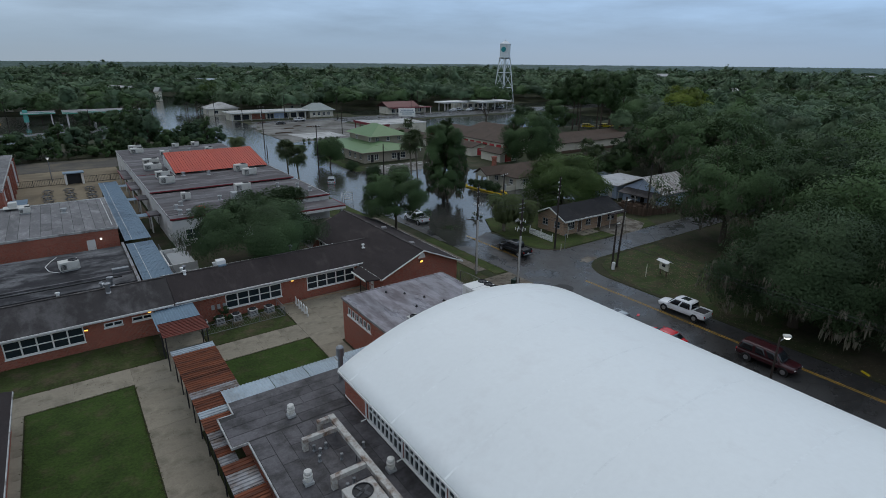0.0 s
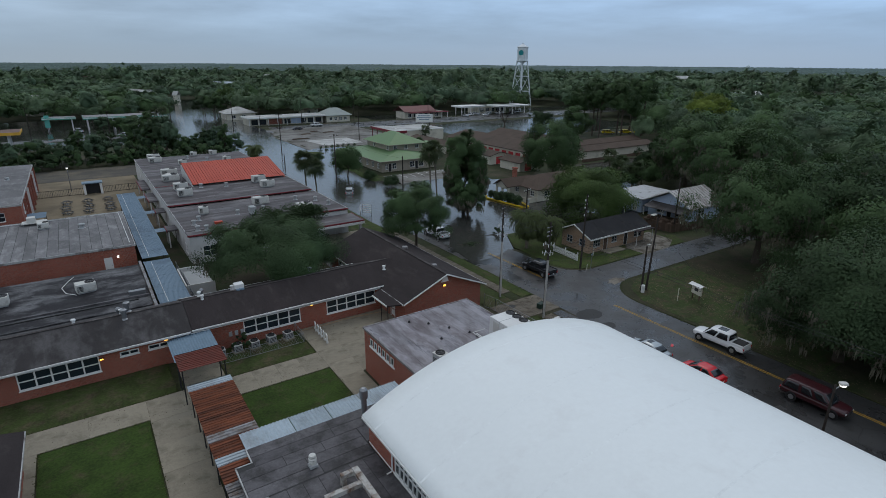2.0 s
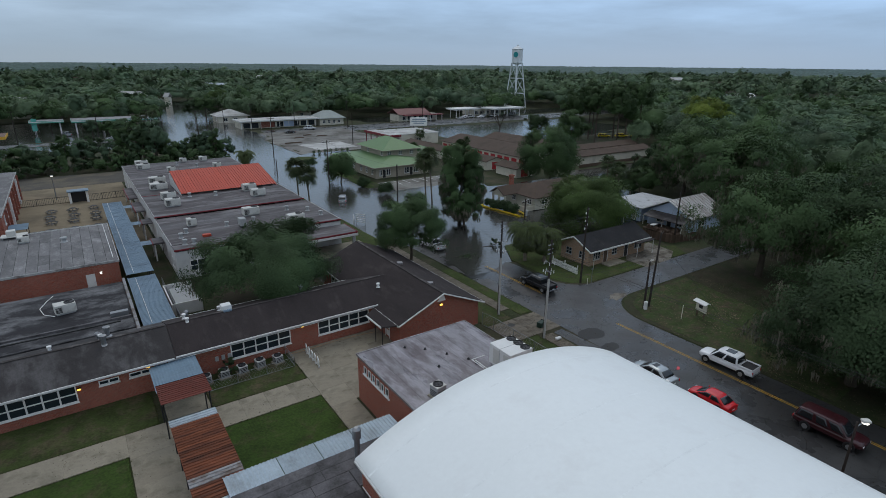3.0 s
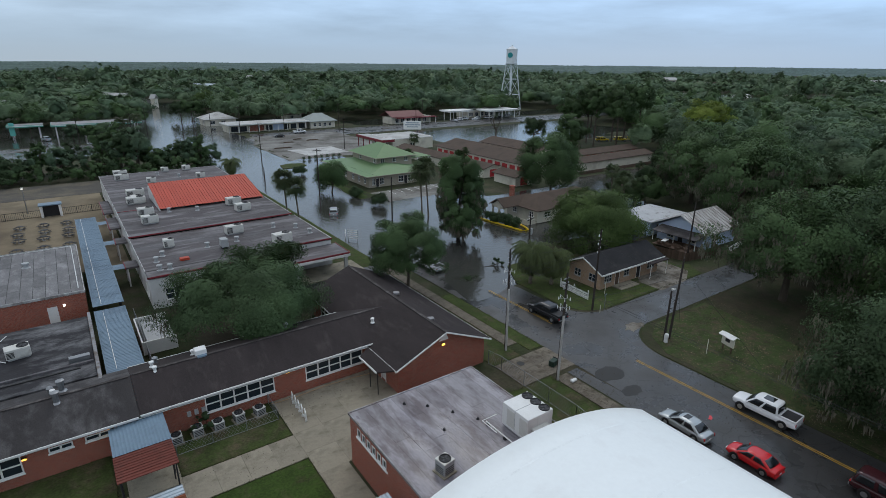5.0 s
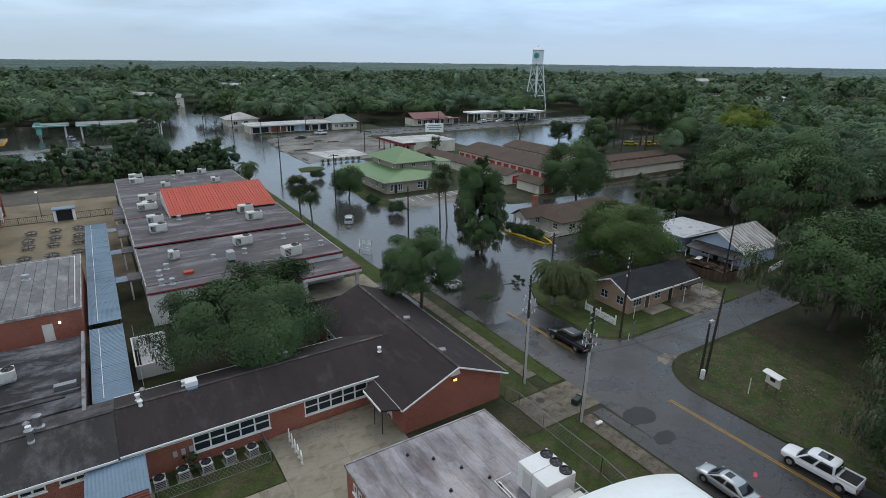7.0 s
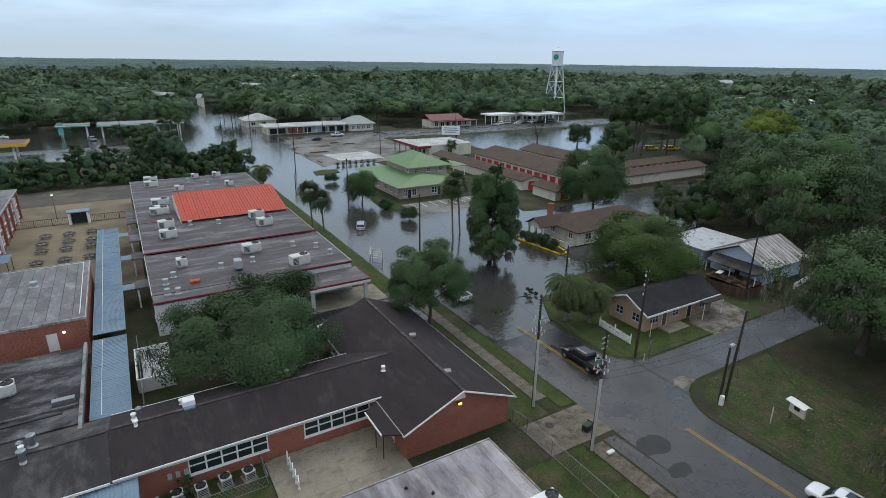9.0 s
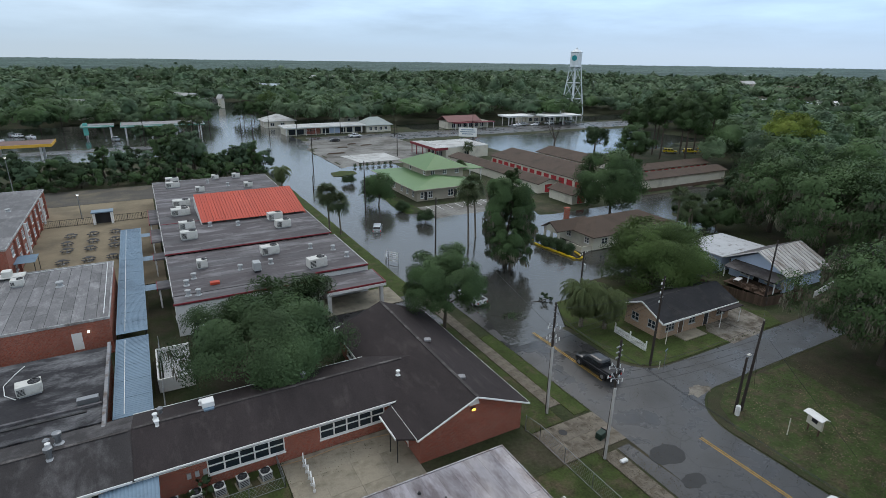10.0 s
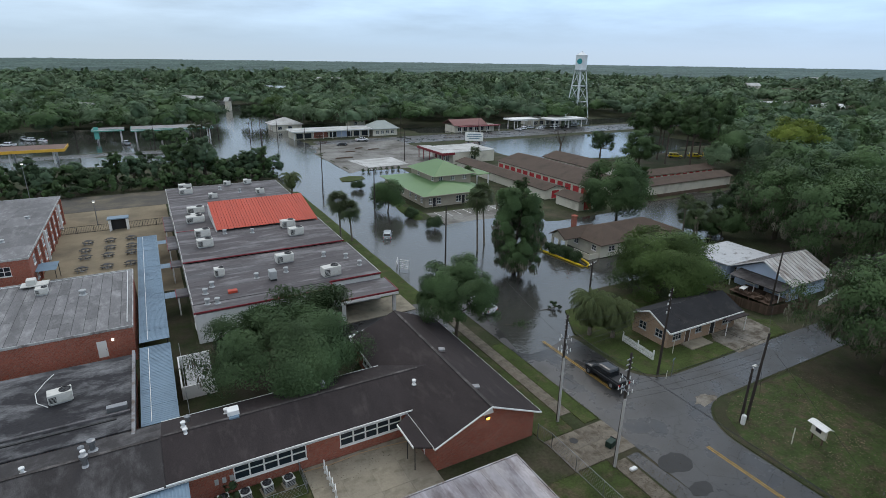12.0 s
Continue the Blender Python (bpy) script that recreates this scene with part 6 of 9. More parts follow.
    flat_roof(q, 204, 226, 270, 280, 3.9, M_SLAB, M_TRIM)


def billboard():
    b = thing("billboard", "white roadside sign board with plain dark bars", "billboard", (124.5, 202.5, 0), -34)
    part("board", soft_box(-3.6, 3.6, -0.25, 0.25, 4.6, 8.0, 0.06), M_WHITEPAINT, b)
    for z, w in ((7.1, 2.6), (6.3, 3.0), (5.5, 2.2)):
        part("text_bar", boxes((-w, w, -0.275, -0.252, z, z + 0.35)), M_BLUEMETAL, b)
    for x in (-2.2, 2.2):
        part("post", tube(bmesh.new(), [(x, 0, 0), (x, 0, 4.7)], 0.2, 8), M_DARK, b)


def water_tower():
    w = thing("water_tower", "tall white water tower on braced lattice legs", "water tower", (265, 301, 0))
    white = mat("tower_paint", (0.66, 0.70, 0.72), 0.5, vary=0.06, scale=0.3, fine=2)
    bm = bmesh.new()
    lathe(bm, [(0.4, 28.6), (3.0, 29.4), (3.6, 30.4), (3.65, 38.6), (3.9, 38.7), (3.9, 39.0), (0.5, 41.0), (0.4, 41.6)], sides=28)
    part("tank", bm, white, w, smooth=False)
    part("emblem", lathe(bmesh.new(), [(1.7, 0), (1.7, 0.12)], sides=24), mat("teal_emblem", (0.03, 0.28, 0.30), 0.5, vary=0.1), w, "round teal emblem", at=pose(-3.1, -1.9, 35.3, 90, 0, -58))
    part("walkway", lathe(bmesh.new(), [(3.7, 29.9), (4.6, 29.9), (4.6, 30.05), (3.7, 30.05)], sides=28), white, w)
    part("riser", tube(bmesh.new(), [(0, 0, 0), (0, 0, 29)], 0.7, 12), white, w)
    corners = [(math.cos(a), math.sin(a)) for a in (math.pi / 4 + math.pi / 2 * k for k in range(4))]
    rad = lambda z: 7.4 - (7.4 - 3.5) * z / 30
    for k, (cx, cy) in enumerate(corners):
        part("leg", tube(bmesh.new(), [(cx * rad(0), cy * rad(0), 0), (cx * rad(30), cy * rad(30), 30)], 0.34, 8), white, w)
        dx, dy = corners[(k + 1) % 4]
        for z0, z1 in ((0, 10), (10, 20), (20, 30)):
            part("strut", tube(bmesh.new(), [(cx * rad(z1), cy * rad(z1), z1), (dx * rad(z1), dy * rad(z1), z1)], 0.2, 6), white, w)
            part("brace", tube(bmesh.new(), [(cx * rad(z0), cy * rad(z0), z0), (dx * rad(z1), dy * rad(z1), z1)], 0.1, 5), white, w)
            part("brace", tube(bmesh.new(), [(dx * rad(z0), dy * rad(z0), z0), (cx * rad(z1), cy * rad(z1), z1)], 0.1, 5), white, w)


def far_roofs():
    """Pale roofs that show between the distant trees."""
    r = random.Random(31)
    pale = (M_SLAB, M_WHITEPAINT, M_GALV, M_SHINGLE_BR, M_SLAB)
    spots = [(62, 424, 3.6, 2.6, 7.4), (102, 454, 11, 7, 6.5), (120, 520, 34, 8, 10), (150, 420, 22, 7, 10), (40, 420, 18, 7, 9), (-20, 380, 22, 7, 9), (-60, 420, 18, 7, 9), (430, 470, 20, 9, 12), (560, 330, 20, 9, 12), (600, 400, 14, 10, 14), (700, 350, 18, 9, 13),
             (640, 290, 14, 8, 10), (820, 520, 30, 10, 13.5), (880, 380, 24, 10, 13.5), (480, 620, 26, 10, 12.5), (760, 250, 30, 12, 14), (900, 600, 26, 10, 13), (330, 560, 24, 10, 12),
             (20, 620, 30, 10, 13), (-100, 520, 24, 9, 12), (200, 640, 30, 10, 13), (438, 285, 39, 10, 6), (430, 246, 14, 9, 6.5), (354, 195, 16, 11, 6), (396, 207, 11, 8, 6.5), (412, 232, 12, 8, 6), (452, 240, 14, 8, 7), (913, 579, 22, 9, 10.5), (822, 488, 18, 9, 8), (1020, 587, 24, 9, 10.5), (1140, 636, 24, 10, 11), (1009, 522, 36, 12, 11), (1062, 512, 25, 10, 11)]
    for k, (x, y, w, d, h) in enumerate(spots):
        b = thing("distant_building", "distant pale-roofed building among trees", "building", (x, y, 0), -36.5 + r.uniform(-20, 20), group="distant buildings")
        walls(b, -w / 2, w / 2, -d / 2, d / 2, h - 1.2, M_CREAM, {"S": [(-w / 2 + 1 + j * 4, -w / 2 + 3 + j * 4, h - 3.2, h - 1.9, 2, 1) for j in range(int(w / 4.5))]})
        part("roof", gable_bm(-w / 2 - 0.6, w / 2 + 0.6, -d / 2 - 0.6, d / 2 + 0.6, h - 1.1, h + 1.6, "x"), pale[k % 5], b)


tan_house()
blue_house()
brown_house()
green_office()
storage_rows()
strip_mall()
billboard()
water_tower()
far_roofs()
# ---- trees ----
def leaf_quads(rng, centre, normal, size):
    """Leaf clusters: one bent four-cornered leaf sheet at each centre, facing roughly along its normal."""
    n = len(centre)
    nm = normal + rng.normal(0, 0.42, (n, 3))
    nm /= np.linalg.norm(nm, axis=1, keepdims=True) + 1e-9
    a = np.cross(nm, rng.normal(0, 1, (n, 3)))
    a /= np.linalg.norm(a, axis=1, keepdims=True) + 1e-9
    b = np.cross(nm, a)
    s = (size * rng.uniform(0.6, 1.3, n))[:, None]
    w = s * rng.uniform(0.45, 0.8, (n, 1))
    v = np.stack([centre - a * s, centre - b * w + nm * s * 0.15, centre + a * s, centre + b * w - nm * s * 0.1], 1)
    return v.reshape(-1, 3), np.arange(4 * n).reshape(-1, 4)


def leaf_tris(rng, centre, normal, size, spread=0.33):
    n = len(centre)
    nm = normal + rng.normal(0, spread, (n, 3))
    nm /= np.linalg.norm(nm, axis=1, keepdims=True) + 1e-9
    a = np.cross(nm, rng.normal(0, 1, (n, 3)))
    a /= np.linalg.norm(a, axis=1, keepdims=True) + 1e-9
    b = np.cross(nm, a)
    s = (size * rng.uniform(0.6, 1.35, n))[:, None]
    v = np.stack([centre - a * s - b * s * 0.5, centre + a * s - b * s * 0.45, centre + b * s * 0.95], 1)
    return v.reshape(-1, 3), np.arange(3 * n).reshape(-1, 3)


def crown_points(rng, radius, z0, z1, lobes, leaves, flat=0.75, lobe_r=(0.10, 0.22)):
    """Leaf points on many small clumps, which gather on a few boughs of one uneven dome, with gaps between the boughs."""
    mid, half = (z0 + z1) / 2, (z1 - z0) / 2
    n = max(7, lobes // 5)
    az = 2.399963 * np.arange(n) + rng.uniform(-0.5, 0.5, n)
    up = np.clip(np.linspace(0.97, -0.6, n) + rng.uniform(-0.18, 0.18, n), -0.85, 1.0)
    ring = np.sqrt(np.clip(1 - up ** 2, 0.04, 1))
    depth = rng.uniform(0.5, 0.84, n) * (1 + 0.14 * np.sin(2 * az + rng.uniform(0, 6.28)))
    size = rng.uniform(0.26, 0.42, n)
    bough = np.stack([np.cos(az) * ring * depth * radius, np.sin(az) * ring * depth * radius, mid + up * depth * half], 1)
    br = np.stack([size * radius, size * radius, size * half * 0.95], 1)
    b = rng.integers(0, n, lobes)
    d = rng.normal(0, 1, (lobes, 3)) + 0.8 * (bough[b] - (0, 0, mid)) / (radius, radius, half)
    d[:, 2] += 0.3
    d /= np.linalg.norm(d, axis=1, keepdims=True)
    c = bough[b] + d * br[b] * rng.uniform(0.55, 1.0, (lobes, 1))
    lr = radius * rng.uniform(*lobe_r, lobes) * 1.15
    c[:, 2] = np.maximum(c[:, 2], lr * flat * 0.9 + 0.2)
    k = rng.choice(lobes, leaves, p=lr ** 2 / (lr ** 2).sum())
    o = rng.normal(0, 1, (leaves, 3)) + 0.5 * d[k]
    o[:, 2] += 0.3
    o /= np.linalg.norm(o, axis=1, keepdims=True)
    p = c[k] + o * (lr[k] * np.sqrt(rng.uniform(0.02, 1.5, leaves)))[:, None] * (1, 1, flat)
    p[:, 2] = np.maximum(p[:, 2], 0.15)
    out = 0.45 * o + 0.5 * d[k] + 0.75 * (p - (0, 0, mid)) / (radius, radius, half) + rng.normal(0, 0.16, (leaves, 3))
    out[:, 2] += 0.15
    return p, out / np.linalg.norm(out, axis=1, keepdims=True), c, lr


def trunk_parts(rng, parent, height, radius, lobes_c, limbs=6, lean=0.3):
    top = Vector((rng.uniform(-lean, lean), rng.uniform(-lean, lean), height))
    pts = [(0, 0, -0.3), (0, 0, 0.1), tuple(top * 0.5 + Vector((rng.uniform(-.15, .15), rng.uniform(-.15, .15), 0))), tuple(top)]
    part("trunk", tube(bmesh.new(), pts, [radius * 1.5, radius * 1.1, radius * 0.85, radius * 0.6], 9), M_BARK, parent, smooth=True)
    for i in rng.permutation(len(lobes_c))[:limbs]:
        e = Vector(lobes_c[i])
        s = top * rng.uniform(0.65, 0.98)
        m = s.lerp(e, 0.5) + Vector((0, 0, -0.08 * (e - s).length + 0.3))
        part("limb", tube(bmesh.new(), [s, m, e], [radius * 0.45, radius * 0.28, radius * 0.08], 6), M_BARK, parent, smooth=True)


def tree(name, label, at, height, radius, seed, leaf, leaves=5000, size=0.3, lobes=26, base=0.35, trunk_r=None, moss=0, category="tree", group="", flat=0.75, limbs=7, lobe_r=(0.10, 0.22)):
    rng = np.random.default_rng(seed)
    t = thing(name, label, category, at, group=group)
    p, o, c, lr = crown_points(rng, radius, height * base, height, int(lobes * 3.4), int(leaves * 1.75), flat, lobe_r)
    trunk_parts(rng, t, height * (max(base, 0.12) + 0.22), trunk_r or 0.03 * height + 0.05, c, limbs)
    v, f = leaf_tris(rng, p, o, size * 0.6)
    raw("crown", v, f, leaf, t, normals=np.repeat(o, 3, 0))
    if moss:
        low = p[(o[:, 2] < 0.3) & (p[:, 2] > 1.5)]
        tufts = low[rng.choice(len(low), max(1, moss // 14))]
        q = tufts[rng.choice(len(tufts), moss)] + rng.normal(0, 0.2, (moss, 3))
        ln, ang = rng.uniform(0.25, 1.1, moss) ** 1.3, rng.uniform(0, math.pi, moss)
        w = rng.uniform(0.04, 0.11, moss)
        dx = np.stack([np.cos(ang) * w, np.sin(ang) * w, np.zeros(moss)], 1)
        dz = np.stack([rng.normal(0, 0.08, moss), rng.normal(0, 0.08, moss), -ln], 1)
        mv = np.stack([q - dx, q + dx, q + dx * 0.7 + dz * 0.6, q + dz, q - dx * 0.7 + dz * 0.55], 1).reshape(-1, 3)
        raw("spanish_moss", mv, np.arange(5 * moss).reshape(-1, 5), M_MOSS, t, "grey hanging spanish moss")["kind"] = "stuff"
    return t


def feather_palm(label, at, height, seed, spread=3.0, fronds=80):
    """A stout palm with long arching feather fronds."""
    rng = np.random.default_rng(seed)
    t = thing("palm_tree", label, "palm tree", at)
    top = np.array([0, 0, height * 0.62])
    part("trunk", tube(bmesh.new(), [(0, 0, -0.2), (0, 0, 0.4), tuple(top)], [0.34, 0.28, 0.3], 10), M_PALMBARK, t, smooth=True)
    vs, fs, n = [], [], 0
    for k in range(fronds):
        az, el = 2.399963 * k + rng.uniform(-0.4, 0.4), 1.4 - 2.1 * (k + rng.uniform(0, 1)) / fronds
        side = np.array([-math.sin(az), math.cos(az), 0])
        h = np.array([math.cos(az), math.sin(az), 0])
        pos, ang, ln = top.copy(), el, spread * rng.uniform(0.85, 1.1)
        segs = 22
        for j in range(segs):
            step = (h * math.cos(ang) + np.array([0, 0, math.sin(ang)])) * ln / segs
            ang -= 0.09 + 0.03 * j / segs
            lw = 0.62 * math.sin(math.pi * (j + 1.6) / (segs + 2.0)) + 0.16
            for sgn in (-1, 1):
                lf = lw * rng.uniform(0.75, 1.15)
                tip = pos + side * sgn * lf * 0.75 + step * rng.uniform(0.9, 2.0) + np.array([0, 0, -0.7 * lf - rng.uniform(0, 0.15)])
                vs += [pos, pos + step * 0.85, tip]
                fs.append((n, n + 1, n + 2))
                n += 3
            pos = pos + step
    raw("crown", vs, fs, M_PALMFEATHER, t)
    return t


def palm(label, at, height, seed, spread=1.7, lean=0.0, fronds=34, group=""):
    rng = np.random.default_rng(seed)
    t = thing("palm_tree", label, "palm tree", at, group=group)
    bm = bmesh.new()
    a = rng.uniform(0, 6.28)
    top = Vector((lean * math.cos(a), lean * math.sin(a), height - spread * 0.6))
    tube(bm, [(0, 0, -0.6), (0, 0, 0.3), tuple(top * 0.5 + Vector((lean * 0.1, 0, 0))), tuple(top * 0.9), tuple(top)], [0.26, 0.19, 0.16, 0.2, 0.24], 9)
    part("trunk", bm, M_PALMBARK, t, smooth=True)
    vs, fs, n = [], [], 0
    for k in range(fronds):
        az, el = rng.uniform(0, 6.28), rng.uniform(-0.9, 1.25)
        d = np.array([math.cos(az) * math.cos(el), math.sin(az) * math.cos(el), math.sin(el)])
        stem = np.array(top) + d * spread * 0.45
        side = np.cross(d, (0, 0, 1))
        side /= np.linalg.norm(side) + 1e-6
        upv = np.cross(side, d)
        blades = 13
        for b in range(blades):
            th = (b / (blades - 1) - 0.5) * 3.6
            w = d * math.cos(th) + side * math.sin(th)
            ln = spread * (0.75 - 0.12 * abs(th)) * rng.uniform(0.85, 1.1)
            mid, tip = stem + w * ln * 0.55 + upv * 0.05, stem + w * ln + np.array([0, 0, -0.32 * ln - 0.1 * abs(th)])
            h = np.cross(w, upv) * 0.085
            vs += [stem, mid - h, tip, mid + h]
            fs.append((n, n + 1, n + 2, n + 3))
            n += 4
    raw("crown", vs, fs, M_PALMLEAF, t)
    return t


OAK = "dark live oak hung with grey spanish moss"
# oaks and street trees by the school
M_LEAF_OAK = leaf_mat("broad_oak_leaves", (0.0570, 0.0980, 0.0420), (0.0830, 0.1330, 0.0600))
tree("oak_tree", "broad dark live oak beside the classroom wing", (19.6, 70.4, 0), 9.4, 8.4, 11, M_LEAF_OAK, 78000, 0.165, 44, 0.20, 0.42, moss=160, flat=0.72)
tree("street_tree", "round green street tree beside the sidewalk", (42.2, 72.0, 0), 10.6, 5.1, 12, M_LEAF, 28000, 0.175, 38, 0.22, 0.24)
tree("oak_tree", "tall flooded oak draped with spanish moss", (63.9, 89.2, -0.4), 16.6, 4.5, 13, M_LEAF, 28000, 0.21, 44, 0.02, 0.4, moss=3000, flat=0.9)
tree("oak_tree", "low leaning oak in flood water with hanging moss", (62.6, 86.0, -0.4), 8.5, 3.7, 131, M_LEAF, 14000, 0.2, 30, 0.0, 0.25, moss=1400, flat=0.9)
tree("yard_tree", "dense bright green tree behind the tan house", (78.6, 70.2, 0), 10.0, 7.9, 24, M_LEAF_B, 44000, 0.21, 62, 0.0, 0.3)
feather_palm("light green feather palm on the corner lawn", (58.9, 64.6, 0), 7.6, 15, 3.8, 170)
feather_palm("light green feather palm beside the picket fence", (61.2, 62.6, 0), 6.6, 16, 3.5, 150)
tree("flooded_tree", "small round tree standing in flood water", (58.9, 135.2, -0.4), 7.6, 3.4, 16, M_LEAF, 12000, 0.24, 34, 0.1, 0.18, lobe_r=(0.2, 0.34))
tree("yard_tree", "leafy tree behind the flooded house", (104.5, 105, 0), 14.0, 8.4, 18, M_LEAF, 22000, 0.3, 40, 0.08, 0.28, moss=300)
tree("shrub_tree", "bright bushy tree at the storage lot", (83.0, 112.5, 0), 5.5, 3.4, 19, M_LEAF_B, 5000, 0.25, 18, 0.02, 0.12)
tree("shrub_tree", "green bushes beside the cabbage palms", (111, 89, 0), 5.0, 3.6, 20, M_LEAF, 6000, 0.28, 22, 0.02, 0.12)
tree("shrub_tree", "green bushes beside the pond", (115, 85, 0), 6.0, 4.4, 23, M_LEAF, 6000, 0.3, 22, 0.02, 0.12)
# oaks along the shaded side of the street
for i, (x, y, h, r, leaf, n, ms) in enumerate(((65.8, 21.5, 12.0, 9.4, M_LEAF_D, 30000, 900), (65.6, 6.0, 12.5, 9.4, M_LEAF_D, 32000, 1200), (66.5, -9.5, 13.0, 9.4, M_LEAF_D, 24000, 1000),
                                               (70.5, -24.0, 14.0, 9.0, M_LEAF, 9000, 700), (83.8, 40.6, 14.5, 8.6, M_LEAF, 23000, 5200), (84.0, 22.0, 14.5, 10.0, M_LEAF, 16000, 1100),
                                               (97.0, 36.5, 14.5, 9.5, M_LEAF_D, 15000, 2400), (84.0, 5.0, 15.0, 10.0, M_LEAF_D, 13000, 700), (100.0, 19.0, 15.5, 10.5, M_LEAF, 11000, 700),
                                               (112.0, 32.0, 15.0, 9.5, M_LEAF_D, 10000, 600), (119.0, 66.0, 16.5, 10.0, M_LEAF, 15000, 5200), (124.0, 79.0, 15.5, 8.6, M_LEAF, 13000, 4600),
                                               (108.0, 43.5, 13.0, 6.5, M_LEAF, 9000, 900), (134.0, 68.0, 16.0, 10.0, M_LEAF, 10000, 900), (61.8, 20.5, 9.6, 7.6, M_LEAF_D, 34000, 3200), (100.0, 2.0, 15.0, 10.0, M_LEAF, 8000, 400), (117.0, 12.0, 16.0, 10.0, M_LEAF_D, 8000, 400),
                                               (131.0, 36.0, 16.0, 10.0, M_LEAF, 8000, 400), (138.0, 88.0, 15.0, 9.5, M_LEAF_D, 9000, 400))):
    tree("live_oak", OAK, (x, y, 0), h, r, 40 + i, leaf, n, 0.18 if i < 3 or i == 14 else 0.24 if i == 4 else 0.33, 46, 0.06, 0.5, moss=int(ms * 1.1), group="live oaks along the street", flat=0.7)
tree("yellow_tree", "pale yellow-green tree among dark woods", (195, 118.5, 0), 19.0, 8.6, 77, M_LEAF_Y, 8000, 0.42, 30, 0.3)
tree("yard_tree", "dark tree beside the flooded lot", (168, 177, 0), 9.5, 5.2, 81, M_LEAF_D, 5000, 0.34, 28, 0.1)
tree("yard_tree", "leafy tree beside the flooded lot", (159, 149, 0), 13.0, 6.0, 82, M_LEAF, 7000, 0.36, 30, 0.1)
tree("yard_tree", "dark narrow tree beside the pond", (127, 91, 0), 9.5, 3.6, 83, M_LEAF_D, 6000, 0.28, 26, 0.05)
# palms
for i, (x, y, z, h, l) in enumerate(((63.3, 100.7, -0.4, 12.2, 0.5), (66.9, 103.9, -0.4, 12.4, 0.7), (41.6, 118.6, 0, 9.8, 0.3), (43.4, 117.0, 0, 8.2, 0.5))):
    palm("tall cabbage palm with ragged round crown", (x, y, z), h, 60 + i, 2.6, l, 64)
feather_palm("spreading palm at the corner of the flat-roofed school", (42.2, 162.3, 0), 7.5, 66, 3.6)
for i, (x, y, h) in enumerate(((107.0, 88.5, 9.0), (109.5, 87.0, 7.5), (112.0, 85.5, 6.5), (106.0, 85.0, 7.0), (88, 147, 6.5), (112, 181, 6.0))):
    palm("cabbage palm among shrubs", (x, y, 0), h, 70 + i, 2.3, 0.3)
for i, (x, y, h, r) in enumerate(((10.5, 276, 6.5, 3.4), (16, 274, 6.0, 3.2), (21, 277, 6.5, 3.6), (-28, 318, 10, 6), (-4, 316, 11, 6.5), (8, 318, 9, 6), (24, 316, 10, 6), (38, 312, 10, 5.5), (-44, 322, 11, 6.5))):
    tree("flooded_tree", "leafy tree standing in water at the fuel station", (x, y, -0.4), h, r, 220 + i, (M_LEAF_W, M_LEAF, M_LEAF_W2)[i % 3], 2200, 0.4, 20, 0.22, 0.16, limbs=5)
for i, (x, y, h, r, leaf) in enumerate(((62, 337, 10.5, 5.0, M_LEAF_D), (67, 334, 11.5, 5.4, M_LEAF), (72.5, 339, 10.5, 5.0, M_LEAF_D), (78, 352, 15.0, 6.4, M_LEAF_B), (84, 330, 10.0, 4.6, M_LEAF))):
    tree("flooded_tree", "leafy tree standing in water at the street corner", (x, y, -0.4), h, r, 250 + i, leaf, 3200, 0.4, 24, 0.22, 0.18, limbs=5)
for i, (x, y) in enumerate(((27, 270.5), (30, 272), (33, 270))):
    palm("ragged palm beside the fuel canopy", (x, y, -0.3), 8.0 + i, 240 + i, 2.4, 0.3)
# hedge trees beyond the school
_r = random.Random(21)
for i in range(34):
    x = -64 + i * 3.25 + _r.uniform(-0.8, 0.8)
    y = 187 + _r.uniform(-1, 13) * (0.45 if x > 26 else 1)
    tree("hedge_tree", "mid-green tree in the row beyond the parking lot", (x, y, 0), _r.uniform(5.6, 8.4) + max(0, 5.0 - abs(x - 20.5) * 0.9) + (1.2 if i % 6 == 2 else 0), _r.uniform(2.5, 3.9), 100 + i, (M_LEAF, M_LEAF_W, M_LEAF_D, M_LEAF_W)[i % 4], 2400, 0.36, 22, 0.0,
         group="tree row beyond the parking lot", limbs=5)
for i, (x, y, h, r) in enumerate(((19.5, 199, 12.4, 3.6), (24.0, 198, 13.2, 3.8), (15.5, 201, 11.0, 3.2), (38.5, 192, 8.8, 2.6))):
    tree("hedge_tree", "tall mid-green tree rising out of the row beyond the school", (x, y, 0), h, r, 260 + i, (M_LEAF, M_LEAF_W)[i % 2], 3600, 0.34, 26, 0.05, group="tree row beyond the parking lot", limbs=5)
for i in range(26):
    x = -62 + i * 4.1
    tree("hedge_bush", "rounded green bush along the parking lot", (x, 184 + _r.uniform(-2.2, 1.5) + max(0, (x - 12) * 0.02), 0), _r.uniform(2.8, 5.2), _r.uniform(2.2, 3.3), 150 + i, (M_LEAF, M_LEAF_D, M_LEAF)[i % 3], 1400, 0.3, 14, 0.0, 0.08, category="bush", group="bushes beyond the school", limbs=2)
for i, (x, y, h, r) in enumerate(((62.1, 127.9, 2.6, 1.6), (62.4, 117.3, 2.9, 1.8), (60.4, 161.3, 2.4, 1.5))):
    tree("bush", "clipped round bush standing in flood water", (x, y, -0.4), h, r, 170 + i, M_LEAF_D, 3500, 0.17, 16, 0.12, 0.06, category="bush", limbs=2, lobe_r=(0.28, 0.42))
